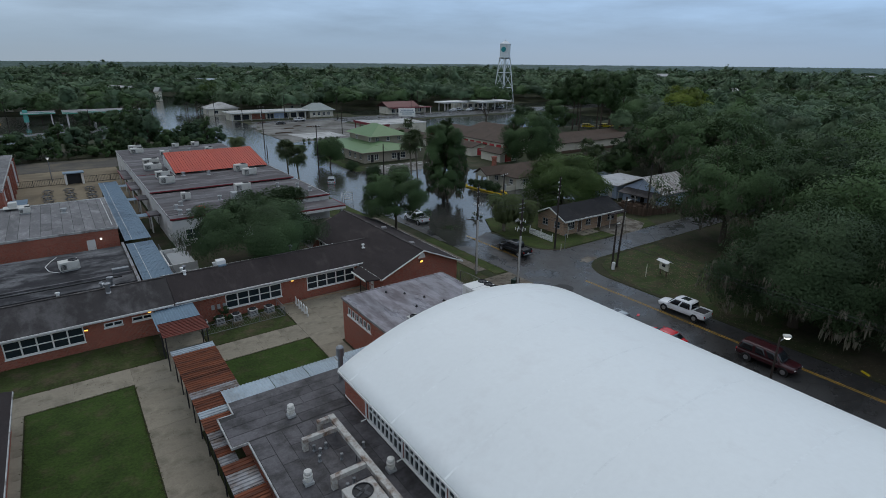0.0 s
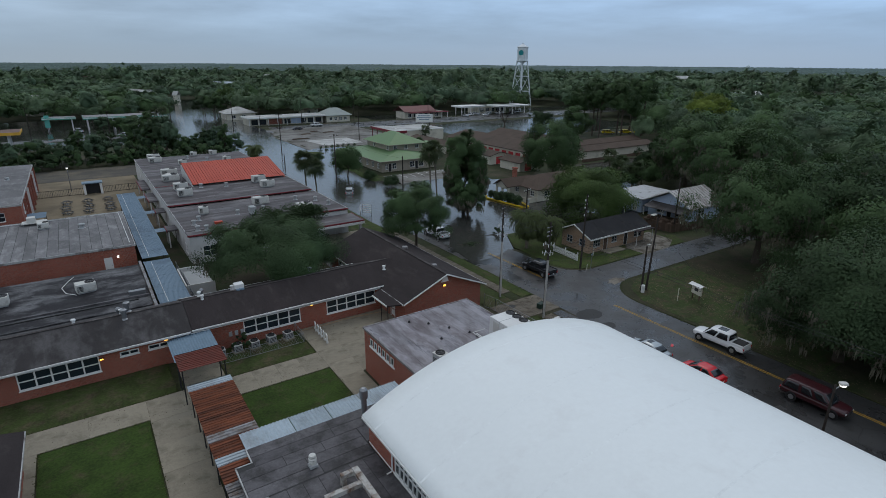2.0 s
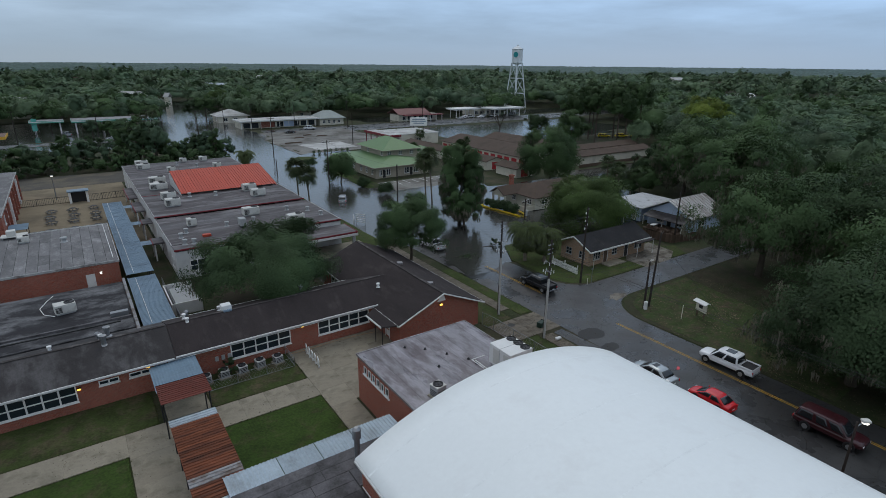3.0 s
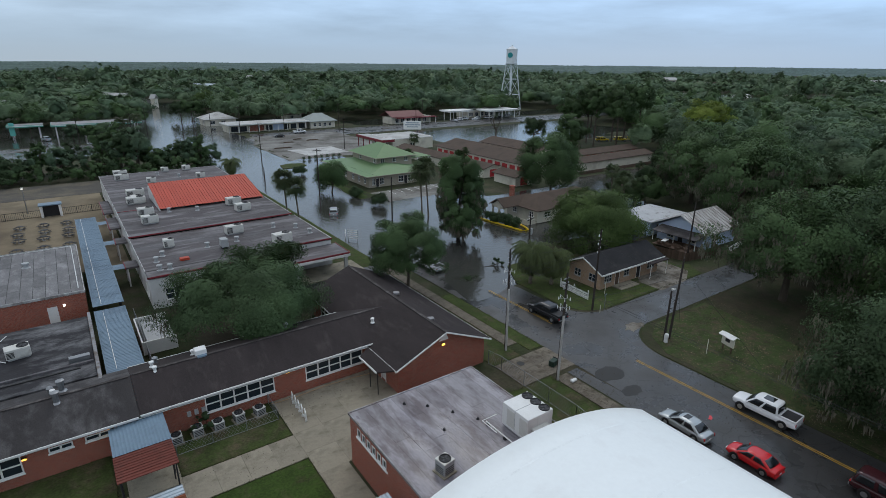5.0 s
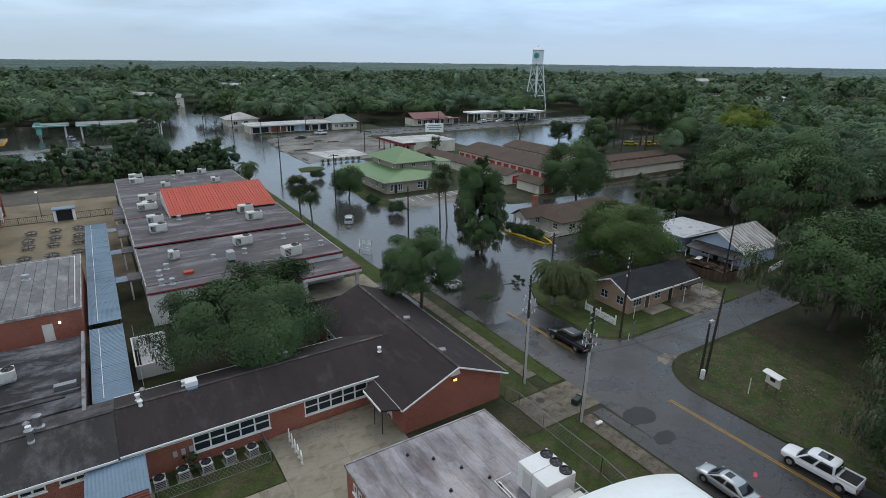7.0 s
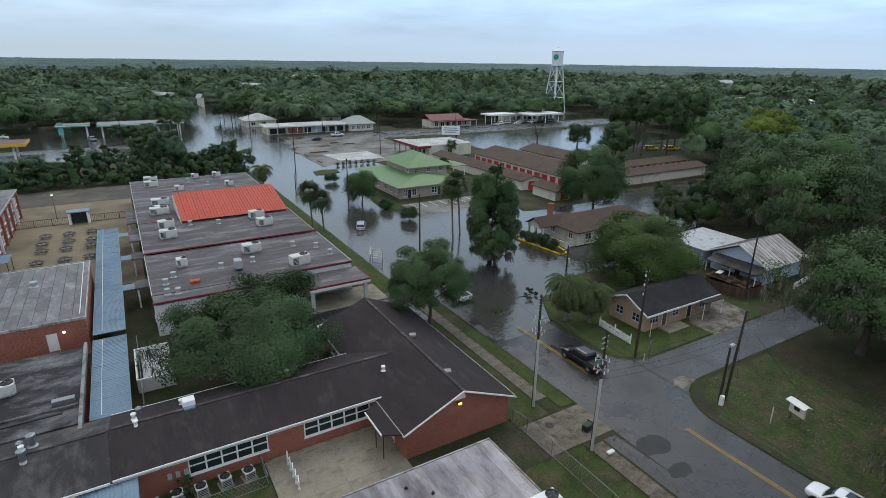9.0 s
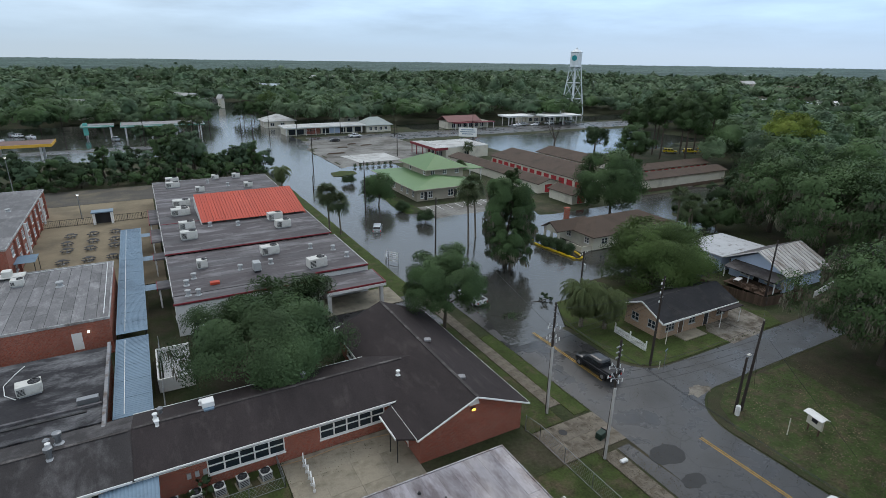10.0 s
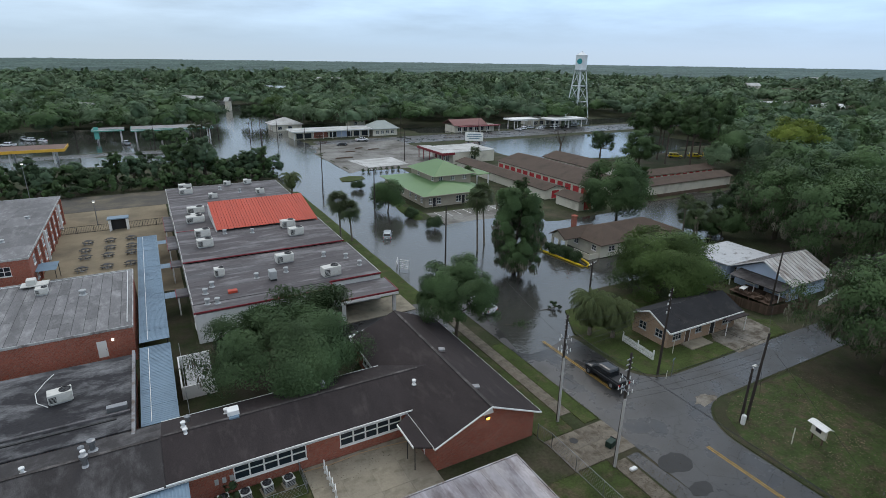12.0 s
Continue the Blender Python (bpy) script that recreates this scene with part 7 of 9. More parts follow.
for i, (x, y) in enumerate(((75.9, 94.3), (76.3, 91.0), (76.6, 89.4), (76.7, 87.6), (76.0, 92.7))):
    tree("bush", "dark rounded shrub behind the yellow barrier", (x, y, -0.1), 1.9, 1.15, 180 + i, M_LEAF_D, 2600, 0.15, 12, 0.0, 0.05, category="bush", limbs=2, lobe_r=(0.28, 0.42))

for i, (x, y, h, r) in enumerate(((176, 152, 21, 4.4), (181, 160, 23, 4.8), (187, 150, 22, 4.6), (172, 162, 19, 4.2), (193, 157, 23, 5.0), (184, 168, 21, 4.6), (199, 149, 24, 5.0), (178, 143, 20, 4.5), (205, 160, 23, 4.8), (195, 170, 20, 4.4))):
    tree("pine_tree", "tall pine with a bare trunk and high crown", (x, y, 0), h, r, 300 + i, M_LEAF, 3600, 0.42, 22, 0.45, 0.3, group="tall pines behind the storage rows", flat=0.8, limbs=6, lobe_r=(0.14, 0.28))


def dead_tree(at, height, seed):
    rng = random.Random(seed)
    d = thing("dead_tree", "bare forked dead tree standing by the water", "tree", at)
    fork = Vector((0.6, 0.3, height * 0.4))
    part("trunk", tube(bmesh.new(), [(0, 0, -0.4), (0.1, 0, height * 0.2), fork], [0.45, 0.36, 0.28], 8), M_BARK, d)
    for k in range(5):
        a = k * 1.25 + rng.uniform(-0.3, 0.3)
        e = fork + Vector((math.cos(a) * rng.uniform(1.5, 3.6), math.sin(a) * rng.uniform(1.5, 3.6), height * rng.uniform(0.3, 0.6)))
        mid = fork.lerp(e, 0.5) + Vector((0, 0, -0.4))
        part("limb", tube(bmesh.new(), [fork, mid, e], [0.24, 0.15, 0.04], 6), M_BARK, d)
        for j in range(3):
            q = mid.lerp(e, rng.uniform(0, 0.9))
            part("twig", tube(bmesh.new(), [q, q + Vector((rng.uniform(-1.6, 1.6), rng.uniform(-1.6, 1.6), rng.uniform(0.2, 1.6)))], [0.08, 0.02], 5), M_BARK, d)


dead_tree((148, 178, 0), 13, 4)

# ---- the woods ----
CLEAR = ((-140, 46, -100, 226), (40, 68, -100, 300), (56, 92, 28, 112), (60, 66, -100, 36), (66, 116, 78, 116), (60, 176, 100, 236), (-420, 280, 228, 262), (52, 205, 256, 284), (-150, 52, 218, 312), (34, 76, 250, 330), (44, 80, 250, 452),
         (86, 116, 52, 82), (170, 240, 170, 262), (170, 206, 142, 172), (64, 145, -20, 96), (248, 284, 262, 318), (338, 366, 188, 205), (385, 462, 200, 292), (796, 850, 470, 495))


def is_clear(x, y):
    c = np.zeros(len(x), bool)
    for a, b, d, e in CLEAR:
        c |= (x > a) & (x < b) & (y > d) & (y < e)
    return c


def woods(name, near, far_, spacing, per_tree, size, seed, label, lobes, leaf, low=-0.6, fine=2):
    """Packed crowns, each a lumpy mass of inner foliage under loose leaves; low: how far down each crown is leaved; fine: the inner mass's detail."""
    rng = np.random.default_rng(seed)
    g = np.arange(-far_, far_, spacing)
    x, y = (q.ravel() for q in np.meshgrid(g, g))
    x, y = x + rng.uniform(-0.55, 0.55, len(x)) * spacing, y + rng.uniform(-0.55, 0.55, len(x)) * spacing
    d, a = np.hypot(x, y), np.degrees(np.arctan2(y, x))
    ok = (d > near) & (d <= far_) & (a > 6) & (a < 101) & ~is_clear(x, y)
    gaps = np.sin(x * 0.021 + 2.0) * np.sin(y * 0.017 + 1.0) + 0.6 * np.sin(x * 0.005 - y * 0.007)
    ok &= (gaps < 0.85) | (rng.uniform(0, 1, len(x)) < 0.35)
    x, y = x[ok], y[ok]
    n = len(x)
    hs = 1.0 + 0.2 * np.sin(x * 0.013 + 1) * np.sin(y * 0.011)
    tallwood = np.clip((x - 140) / 20, 0, 1) * np.clip((190 - y) / 20, 0, 1) * np.clip((y - 70) / 20, 0, 1) * np.clip((260 - x) / 60, 0, 1)
    r = rng.uniform(0.55, 1.0, n) * spacing
    kind = rng.uniform(0, 1, n)
    slim = kind < 0.16
    h = (rng.uniform(4.0, 9.0, n) + r * 0.75 + slim * rng.uniform(2, 5, n)) * hs * (1 + 0.22 * tallwood)
    r = np.where(slim, r * 0.6, r)
    hr, base = h * 0.42, h * 0.56
    mid = np.stack([x, y, base], 1)
    scale = np.stack([r, r, hr], 1)
    # clumps over the dome
    up = rng.uniform(low, 1.0, (n, lobes))
    az = rng.uniform(0, 6.283, (n, lobes))
    ring = np.sqrt(np.clip(1 - up ** 2, 0.04, 1))
    way = np.stack([np.cos(az) * ring, np.sin(az) * ring, up], 2)
    dep = rng.uniform(0.62, 0.95, (n, lobes)) * (1 + 0.12 * np.sin(2 * az + 40 * kind[:, None]))
    lr = rng.uniform(0.20, 0.36, (n, lobes))
    # inner foliage: a ball swollen where the clumps sit
    ico = bmesh.new()
    bmesh.ops.create_icosphere(ico, subdivisions=fine, radius=1.0)
    iv = np.array([q.co[:] for q in ico.verts])
    it = np.array([[q.index for q in fc.verts] for fc in ico.faces])
    ico.free()
    it = it[iv[it].mean(1)[:, 2] > low - 0.25]
    near_lobe = np.clip((np.einsum("vk,nlk->nvl", iv, way) - 0.80) / 0.20, 0, 1)
    swell = 0.42 + 0.26 * np.max(near_lobe ** 0.7 * dep[:, None], 2) + rng.normal(0, 0.04, (n, len(iv)))
    cv = iv[None] * swell[..., None] * scale[:, None] + mid[:, None]
    # loose leaves on the clumps
    k = rng.integers(0, lobes, (n, per_tree))
    i = np.arange(n)[:, None]
    o = rng.normal(0, 1, (n, per_tree, 3)) + 0.8 * way[i, k]
    o[..., 2] += 0.3
    o /= np.linalg.norm(o, axis=2, keepdims=True)
    p = way[i, k] * dep[i, k][..., None] * 0.86 + o * (lr[i, k] * np.sqrt(rng.uniform(0.1, 1.3, (n, per_tree))))[..., None]
    p = p * scale[:, None] + mid[:, None]
    nm = 0.45 * o + 0.9 * way[i, k] + rng.normal(0, 0.14, (n, per_tree, 3))
    nm[..., 2] += 0.3
    nm /= np.linalg.norm(nm, axis=2, keepdims=True)
    tint = rng.integers(0, len(leaf), n)
    for j, m in enumerate(leaf):
        q = tint == j
        v, f = leaf_tris(rng, p[q].reshape(-1, 3), nm[q].reshape(-1, 3), size, 0.2)
        tagged(raw(name, v, f, m, normals=np.repeat(nm[q].reshape(-1, 3), 3, 0)), label, "woods", kind="stuff")
        cf = (it[None] + (np.arange(q.sum()) * len(iv))[:, None, None]).reshape(-1, 3)
        tagged(raw("woodland_mass", cv[q].reshape(-1, 3), cf, m, smooth=True), "dense inner foliage of the woods", "woods", kind="stuff")


woods("woodland", 60, 260, 9.0, 3000, 0.30, 5, "dense dark green woods of oak and pine round the town", 30, (M_LEAF_W, M_LEAF, M_LEAF_W2), -0.6, 3)
woods("woodland", 260, 480, 11.0, 620, 0.58, 6, "dense dark green woods behind the highway", 22, (M_LEAF_W, M_LEAF, M_LEAF_W2), -0.35, 2)
woods("woodland", 480, 950, 15.0, 165, 1.2, 7, "continuous dark forest towards the horizon", 12, (M_LEAF_W, M_LEAF_W2, M_LEAF_D), 0.15, 1)


def canopy():
    """The forest beyond, out to the horizon: one sheet of packed crowns, rough at the size of single trees and of stands."""
    rng = np.random.default_rng(9)
    nd, na = 120, 900
    d = 880 * (4800 / 880) ** (np.linspace(0, 1, nd))
    a = np.radians(np.linspace(4, 104, na))
    dd, aa = np.meshgrid(d, a, indexing="ij")
    dd = dd * (1 + rng.uniform(-0.004, 0.004, dd.shape))
    x, y = dd * np.cos(aa), dd * np.sin(aa)
    stand = np.sin(x * 0.009 + 2 * np.sin(y * 0.004)) * np.sin(y * 0.007) + 0.7 * np.sin(x * 0.031 + 1.7 * np.sin(y * 0.017)) * np.sin(y * 0.026)
    z = 8.0 + 1.6 * stand + rng.normal(0, 1.0, x.shape) + 2.2 * (rng.uniform(0, 1, x.shape) > 0.985)
    z[0] = 0
    i = (np.arange(nd - 1)[:, None] * na + np.arange(na - 1)[None]).ravel()
    # no air between: the sheet's leaf colour carries the haze
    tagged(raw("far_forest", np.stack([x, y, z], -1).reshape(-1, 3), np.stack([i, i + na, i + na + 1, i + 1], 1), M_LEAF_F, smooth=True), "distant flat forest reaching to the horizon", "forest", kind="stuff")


canopy()
# ---- vehicles ----
def loft(bm, sections):
    """Join rings of points, given from tail to nose, and cap both ends."""
    rings = [[bm.verts.new(p) for p in s] for s in sections]
    k = len(rings[0])
    for r0, r1 in zip(rings, rings[1:]):
        for i in range(k):
            bm.faces.new((r0[i], r0[(i + 1) % k], r1[(i + 1) % k], r1[i]))
    bm.faces.new(rings[0][::-1])
    bm.faces.new(rings[-1])
    return bm


def hull_ring(y, hw, z0, z1, tuck=0.06, crown=0.03):
    return [(-hw + 0.08, y, z0), (hw - 0.08, y, z0), (hw - 0.01, y, z0 + 0.14), (hw, y, z0 + (z1 - z0) * 0.6), (hw - tuck - 0.02, y, z1 - 0.05), (hw * 0.5, y, z1 + crown), (-hw * 0.5, y, z1 + crown), (-hw + tuck, y, z1 - 0.02), (-hw, y, z0 + (z1 - z0) * 0.62), (-hw, y, z0 + 0.14)]


def rounded(ob, level=2):
    ob.modifiers.new("round", "SUBSURF").levels = level
    ob.modifiers["round"].render_levels = level
    return ob


def vehicle(name, label, category, at, heading, paint, kind, plate_bar=True, bed_cover=None):
    """Nose towards +y. kind: sedan, coupe, pickup or suv."""
    v = thing(name, label, category, at, heading)
    v.scale = (0.97, 0.95, 0.97)
    L = {"sedan": 4.85, "coupe": 4.3, "pickup": 5.9, "suv": 5.6, "van": 4.6}[kind]
    hw = {"sedan": 0.91, "coupe": 0.89, "pickup": 1.0, "suv": 1.0, "van": 0.92}[kind]
    tall = kind in ("pickup", "suv", "van")
    zb, belt = (0.42, 1.12) if tall else (0.24, 0.92)
    f, r = L / 2, -L / 2
    hood = belt - (0.02 if tall else 0.08)
    secs = [(r, hw * 0.90, zb + 0.12, belt - 0.10), (r + 0.03, hw * 0.95, zb + 0.06, belt - 0.04), (r + 0.3, hw, zb, belt), (r + 1.2, hw, zb, belt), (0, hw, zb, belt), (f - 1.35, hw, zb, belt), (f - 0.8, hw, zb, hood + 0.02),
            (f - 0.3, hw * 0.95, zb + 0.02, hood - (0.03 if tall else 0.08)), (f - 0.08, hw * 0.84, zb + 0.08, hood - (0.08 if tall else 0.17)), (f, hw * 0.7, zb + 0.14, hood - (0.16 if tall else 0.28))]
    bm = loft(bmesh.new(), [hull_ring(*s) for s in secs])
    rounded(part("body", bm, paint, v, smooth=True))
    # cabin: a rounded glasshouse from the belt line up to the roof
    roof = {"sedan": 1.43, "coupe": 1.37, "pickup": 1.93, "suv": 1.92, "van": 1.75}[kind]
    c0, c1, t0, t1 = {"sedan": (-1.95, 1.35, -1.05, 0.35), "coupe": (-1.8, 1.25, -0.95, 0.3), "pickup": (-1.3, 1.72, -1.2, 0.85), "suv": (-2.68, 1.6, -2.4, 0.8), "van": (-2.2, 1.45, -1.9, 0.7)}[kind]
    bot, top = hw - 0.06, hw - (0.2 if tall else 0.26)
    bz = belt - 0.06

    def around(w, y0, y1, r, bow):
        pts = []
        for k in range(7):
            x = -(w - r) + 2 * (w - r) * k / 6
            pts.append((x, y1 + bow * (1 - (x / w) ** 2)))
        arc = [math.pi / 2 * k / 4 for k in (1, 2, 3)]
        pts += [(w - r + r * math.sin(q), y1 - r + r * math.cos(q)) for q in arc]
        pts += [(w, y1 - r - (y1 - y0 - 2 * r) * k / 12) for k in range(13)]
        pts += [(w - r + r * math.cos(q), y0 + r - r * math.sin(q)) for q in arc]
        half_ = [((w - r) - 2 * (w - r) * k / 6, y0) for k in range(7)]
        pts += [(x, y - 0.5 * bow * (1 - (x / w) ** 2)) for x, y in half_]
        pts += [(-(w - r) - r * math.sin(q), y0 + r - r * math.cos(q)) for q in arc]
        pts += [(-w, y0 + r + (y1 - y0 - 2 * r) * k / 12) for k in range(13)]
        pts += [(-(w - r) - r * math.cos(q), y1 - r + r * math.sin(q)) for q in arc]
        return pts
    low, high = around(bot, c0, c1, 0.16, 0.16), around(top, t0, t1, 0.2, 0.1)
    n_ = len(low)

    def on(i, h, off=0.0):
        (x0, y0), (x1, y1) = low[i % n_], high[i % n_]
        x, y = x0 + (x1 - x0) * h, y0 + (y1 - y0) * h
        side = Vector((x, (y - (c0 + c1) / 2) * 0.35, 0.5)).normalized()
        return Vector((x, y, bz + (roof - bz) * h)) + side * (0.16 * h * (1 - h) + off)
    bm = bmesh.new()
    rows_ = [[bm.verts.new(on(i, h)) for i in range(n_)] for h in (0, 0.25, 0.5, 0.75, 0.93)]
    cy = (t0 + t1) / 2
    for q, dz in ((0.97, 0.0), (0.86, 0.03), (0.6, 0.05), (0.3, 0.062)):
        rows_.append([bm.verts.new((high[i][0] * q, cy + (high[i][1] - cy) * q, roof + dz)) for i in range(n_)])
    for r0, r1 in zip(rows_, rows_[1:]):
        for i in range(n_):
            bm.faces.new((r0[i], r1[i], r1[(i + 1) % n_], r0[(i + 1) % n_]))
    bm.faces.new(rows_[-1])
    bmesh.ops.recalc_face_normals(bm, faces=bm.faces)
    part("cabin", bm, paint, v, smooth=True)

    def pane(name, i0, i1, lo=0.14, hi=0.88):
        g = bmesh.new()
        hs = [lo + (hi - lo) * k / 4 for k in range(5)]
        skin = {(i, k): g.verts.new(on(i, h, 0.014)) for i in range(i0, i1 + 1) for k, h in enumerate(hs)}
        back = {(i, k): g.verts.new(on(i, h, -0.02)) for i in range(i0, i1 + 1) for k, h in enumerate(hs) if k in (0, 4) or i in (i0, i1)}
        for i in range(i0, i1):
            for k in range(4):
                g.faces.new((skin[i, k], skin[i + 1, k], skin[i + 1, k + 1], skin[i, k + 1]))
            for k in (0, 4):
                g.faces.new((skin[i, k], skin[i + 1, k], back[i + 1, k], back[i, k]))
        for i in (i0, i1):
            for k in range(4):
                g.faces.new((skin[i, k], skin[i, k + 1], back[i, k + 1], back[i, k]))
        bmesh.ops.recalc_face_normals(g, faces=g.faces)
        part(name, g, M_CARGLASS, v, smooth=True)
    pane("windscreen", n_ - 1, n_ + 7, 0.1, 0.9)
    pane("rear_window", 25, 33, 0.2, 0.88)
    spans = ((0, 3), (4, 7), (8, 12)) if kind in ("suv", "van") else ((0, 5), (6, 12 if tall else 11))
    for i0, i1 in spans:
        pane("side_window", 10 + i0, 10 + i1)
        pane("side_window", 48 - i1, 48 - i0)
    if kind == "pickup":
        part("bed_well", boxes((-hw + 0.16, hw - 0.16, r + 0.14, c0 - 0.2, belt - 0.02, belt + 0.045)), bed_cover or M_DARK, v, "dark load bed")
        for s in (-1, 1):
            part("bed_rail", soft_box(s * (hw - 0.11) - 0.06, s * (hw - 0.11) + 0.06, r + 0.06, c0 - 0.05, belt - 0.05, belt + 0.17, 0.03), paint, v)
        part("tailgate", soft_box(-hw + 0.12, hw - 0.12, r + 0.02, r + 0.11, belt - 0.5, belt + 0.16, 0.02), paint, v)
    if kind in ("sedan", "pickup"):
        part("sunroof", boxes((-top * 0.55, top * 0.55, cy - (0.45 if tall else 0.05), cy + 0.5, roof + 0.02, roof + 0.068)), M_CARGLASS, v)
    wr = 0.4 if tall else 0.33
    for wy in (f - 0.95, r + (1.15 if tall else 0.95)):
        for s in (-1, 1):
            x = s * (hw - 0.1)
            w = part("wheel", tube(bmesh.new(), [(x - 0.12, wy, wr), (x + 0.12, wy, wr)], wr, 16), M_TYRE, v)
            part("rim", lathe(bmesh.new(), [(wr * 0.62, 0), (wr * 0.62, 0.03), (wr * 0.2, 0.05)], sides=10), M_RIM, w, at=pose(x + s * 0.105, wy, wr, 0, 90 * s, 0))
            part("wheel_arch", tube(bmesh.new(), [(x + s * 0.075, wy, wr + 0.02), (x + s * 0.108, wy, wr + 0.02)], wr + 0.07, 16), M_DARK, v)
    for s in (-1, 1):
        part("headlight", soft_box(s * hw * 0.62 - 0.16, s * hw * 0.62 + 0.16, f - 0.16, f - 0.02, hood - 0.34, hood - 0.2, 0.02), M_CLEARLENS, v)
        part("tail_light", soft_box(s * hw * 0.82 - 0.09, s * hw * 0.82 + 0.09, r - 0.01, r + 0.12, belt - 0.38, belt - 0.12, 0.02), M_REDLAMP, v)
        part("mirror", soft_box(s * (hw + 0.08) - 0.09, s * (hw + 0.08) + 0.09, c1 - 0.35, c1 - 0.23, belt, belt + 0.16, 0.03), paint, v)
    part("bumper", soft_box(-hw * 0.85, hw * 0.85, r - 0.05, r + 0.1, zb + 0.06, zb + 0.24, 0.03), M_STEEL if tall else paint, v)
    part("grille", boxes((-hw * 0.4, hw * 0.4, f - 0.05, f + 0.012, hood - 0.42, hood - 0.24)), M_DARK, v)
    if plate_bar:
        part("plate", boxes((-0.16, 0.16, r - 0.062, r - 0.052, zb + 0.28, zb + 0.38)), M_WHITEPAINT, v)
    return v


P_WHITE = mat("white_car_paint", (0.72, 0.73, 0.74), 0.22, spec=0.6, vary=0.03)
P_SILVER = mat("silver_car_paint", (0.42, 0.45, 0.46), 0.25, metal=0.5, vary=0.04)
P_RED = mat("red_car_paint", (0.55, 0.015, 0.02), 0.22, spec=0.6, vary=0.04)
P_BLACK = mat("black_car_paint", (0.012, 0.013, 0.015), 0.2, spec=0.6, vary=0.04)
P_YELLOW = mat("yellow_truck_paint", (0.55, 0.42, 0.02), 0.3, vary=0.05)
P_MAROON = mat("maroon_car_paint", (0.038, 0.009, 0.012), 0.25, spec=0.6, vary=0.05)
vehicle("pickup_truck", "white crew cab pickup with dark open bed in the road", "pickup truck", (54.75, 29.0, 0.03), 2, P_WHITE, "pickup")
vehicle("car", "silver sedan parked at the kerb", "car", (46.7, 32.1, 0.03), -2, P_SILVER, "sedan")
vehicle("car", "bright red coupe parked at the kerb", "car", (47.3, 26.4, 0.03), -2, P_RED, "coupe")
vehicle("pickup_truck", "black pickup on the wet street beside the flood", "pickup truck", (53.0, 55.4, 0.03), 1, P_BLACK, "pickup")
vehicle("estate_truck", "dark maroon long sport utility truck on the street", "truck", (51.3, 18.2, 0.03), 180, P_MAROON, "suv")
vehicle("pickup_truck", "white pickup driving into the flood water", "pickup truck", (50.4, 78.6, -0.3), 4, P_WHITE, "pickup")
vehicle("car", "pale minivan stranded in flood water", "car", (51.2, 117.0, -0.55), -26, P_SILVER, "van")
vehicle("car", "white car parked behind the classroom wing", "car", (31.2, 76.6, 0.06), 75, P_WHITE, "sedan")
vehicle("pickup_truck", "white pickup passing on the highway", "pickup truck", (94.6, 250.0, 0.03), -90, P_WHITE, "pickup")
vehicle("car", "dark car passing on the highway", "car", (82.2, 241.0, 0.03), 90, P_BLACK, "sedan")
vehicle("car", "pale car at the fuel station", "car", (16.5, 258.0, -0.2), 80, P_SILVER, "sedan")
vehicle("car", "dark car at the fuel station", "car", (18.5, 252.5, -0.2), 85, P_BLACK, "sedan")
vehicle("pickup_truck", "pale pickup at the fuel station", "pickup truck", (1.5, 280, -0.3), 20, P_SILVER, "pickup")
vehicle("pickup_truck", "white pickup by the station shop", "pickup truck", (-40, 292, -0.3), 70, P_WHITE, "pickup")
vehicle("car", "white van parked beside the fuel station", "van", (-34.8, 306, -0.3), 60, P_WHITE, "van")
vehicle("car", "white car parked beside the fuel station", "car", (-30, 303, -0.3), 40, P_WHITE, "sedan")
vehicle("car", "pale van standing in water by the trees", "van", (-37.7, 311, -0.3), 20, P_SILVER, "van")
for k, (x, y, turn, paint, kind) in enumerate(((184, 255, 20, P_SILVER, "sedan"), (189, 257.5, 80, P_WHITE, "van"), (194, 259, 60, P_SILVER, "pickup"), (199, 256, 95, P_WHITE, "sedan"), (203, 259, 85, P_SILVER, "van"), (211, 258, 80, P_WHITE, "pickup"), (219, 257, 100, P_BLACK, "sedan"), (225, 259, 75, P_SILVER, "suv"))):
    vehicle("car" if kind != "pickup" else "pickup_truck", "parked vehicle at the white fuel canopies", "car", (x, y, -0.05), turn, paint, kind)
for x, y in ((191, 160), (198, 156.5), (204, 154), (209, 158)):
    vehicle("work_truck", "yellow work truck parked among tall pines", "truck", (x, y, 0), 40 + x, P_YELLOW, "suv")
vehicle("pickup_truck", "red service truck on the shaded side street", "truck", (143, 49.6, 0.03), 92, P_RED, "suv")


# ---- roof and yard equipment ----
def fan_parts(parent, x, y, z, r):
    part("fan_well", lathe(bmesh.new(), [(r, z - 0.05), (r, z + 0.004)], x, y, 18), M_DARK, parent)
    part("fan_ring", lathe(bmesh.new(), [(r, z), (r + 0.06, z), (r + 0.06, z + 0.07), (r, z + 0.07), (r - 0.001, z + 0.001)], x, y, 18), M_DARK, parent)
    part("fan_hub", lathe(bmesh.new(), [(r * 0.22, z + 0.008), (r * 0.22, z + 0.05)], x, y, 10), M_DARK, parent)
    for k in range(4):
        a = 0.4 + k * math.pi / 2
        part("fan_blade", box(bmesh.new(), r * 0.22, r * 0.92, -r * 0.16, r * 0.16, 0.012, 0.022, pose(x, y, z, 0, 0, math.degrees(a)) @ pose(0, 0, 0.01, 12, 0, 0)), M_FANBLADE, parent)


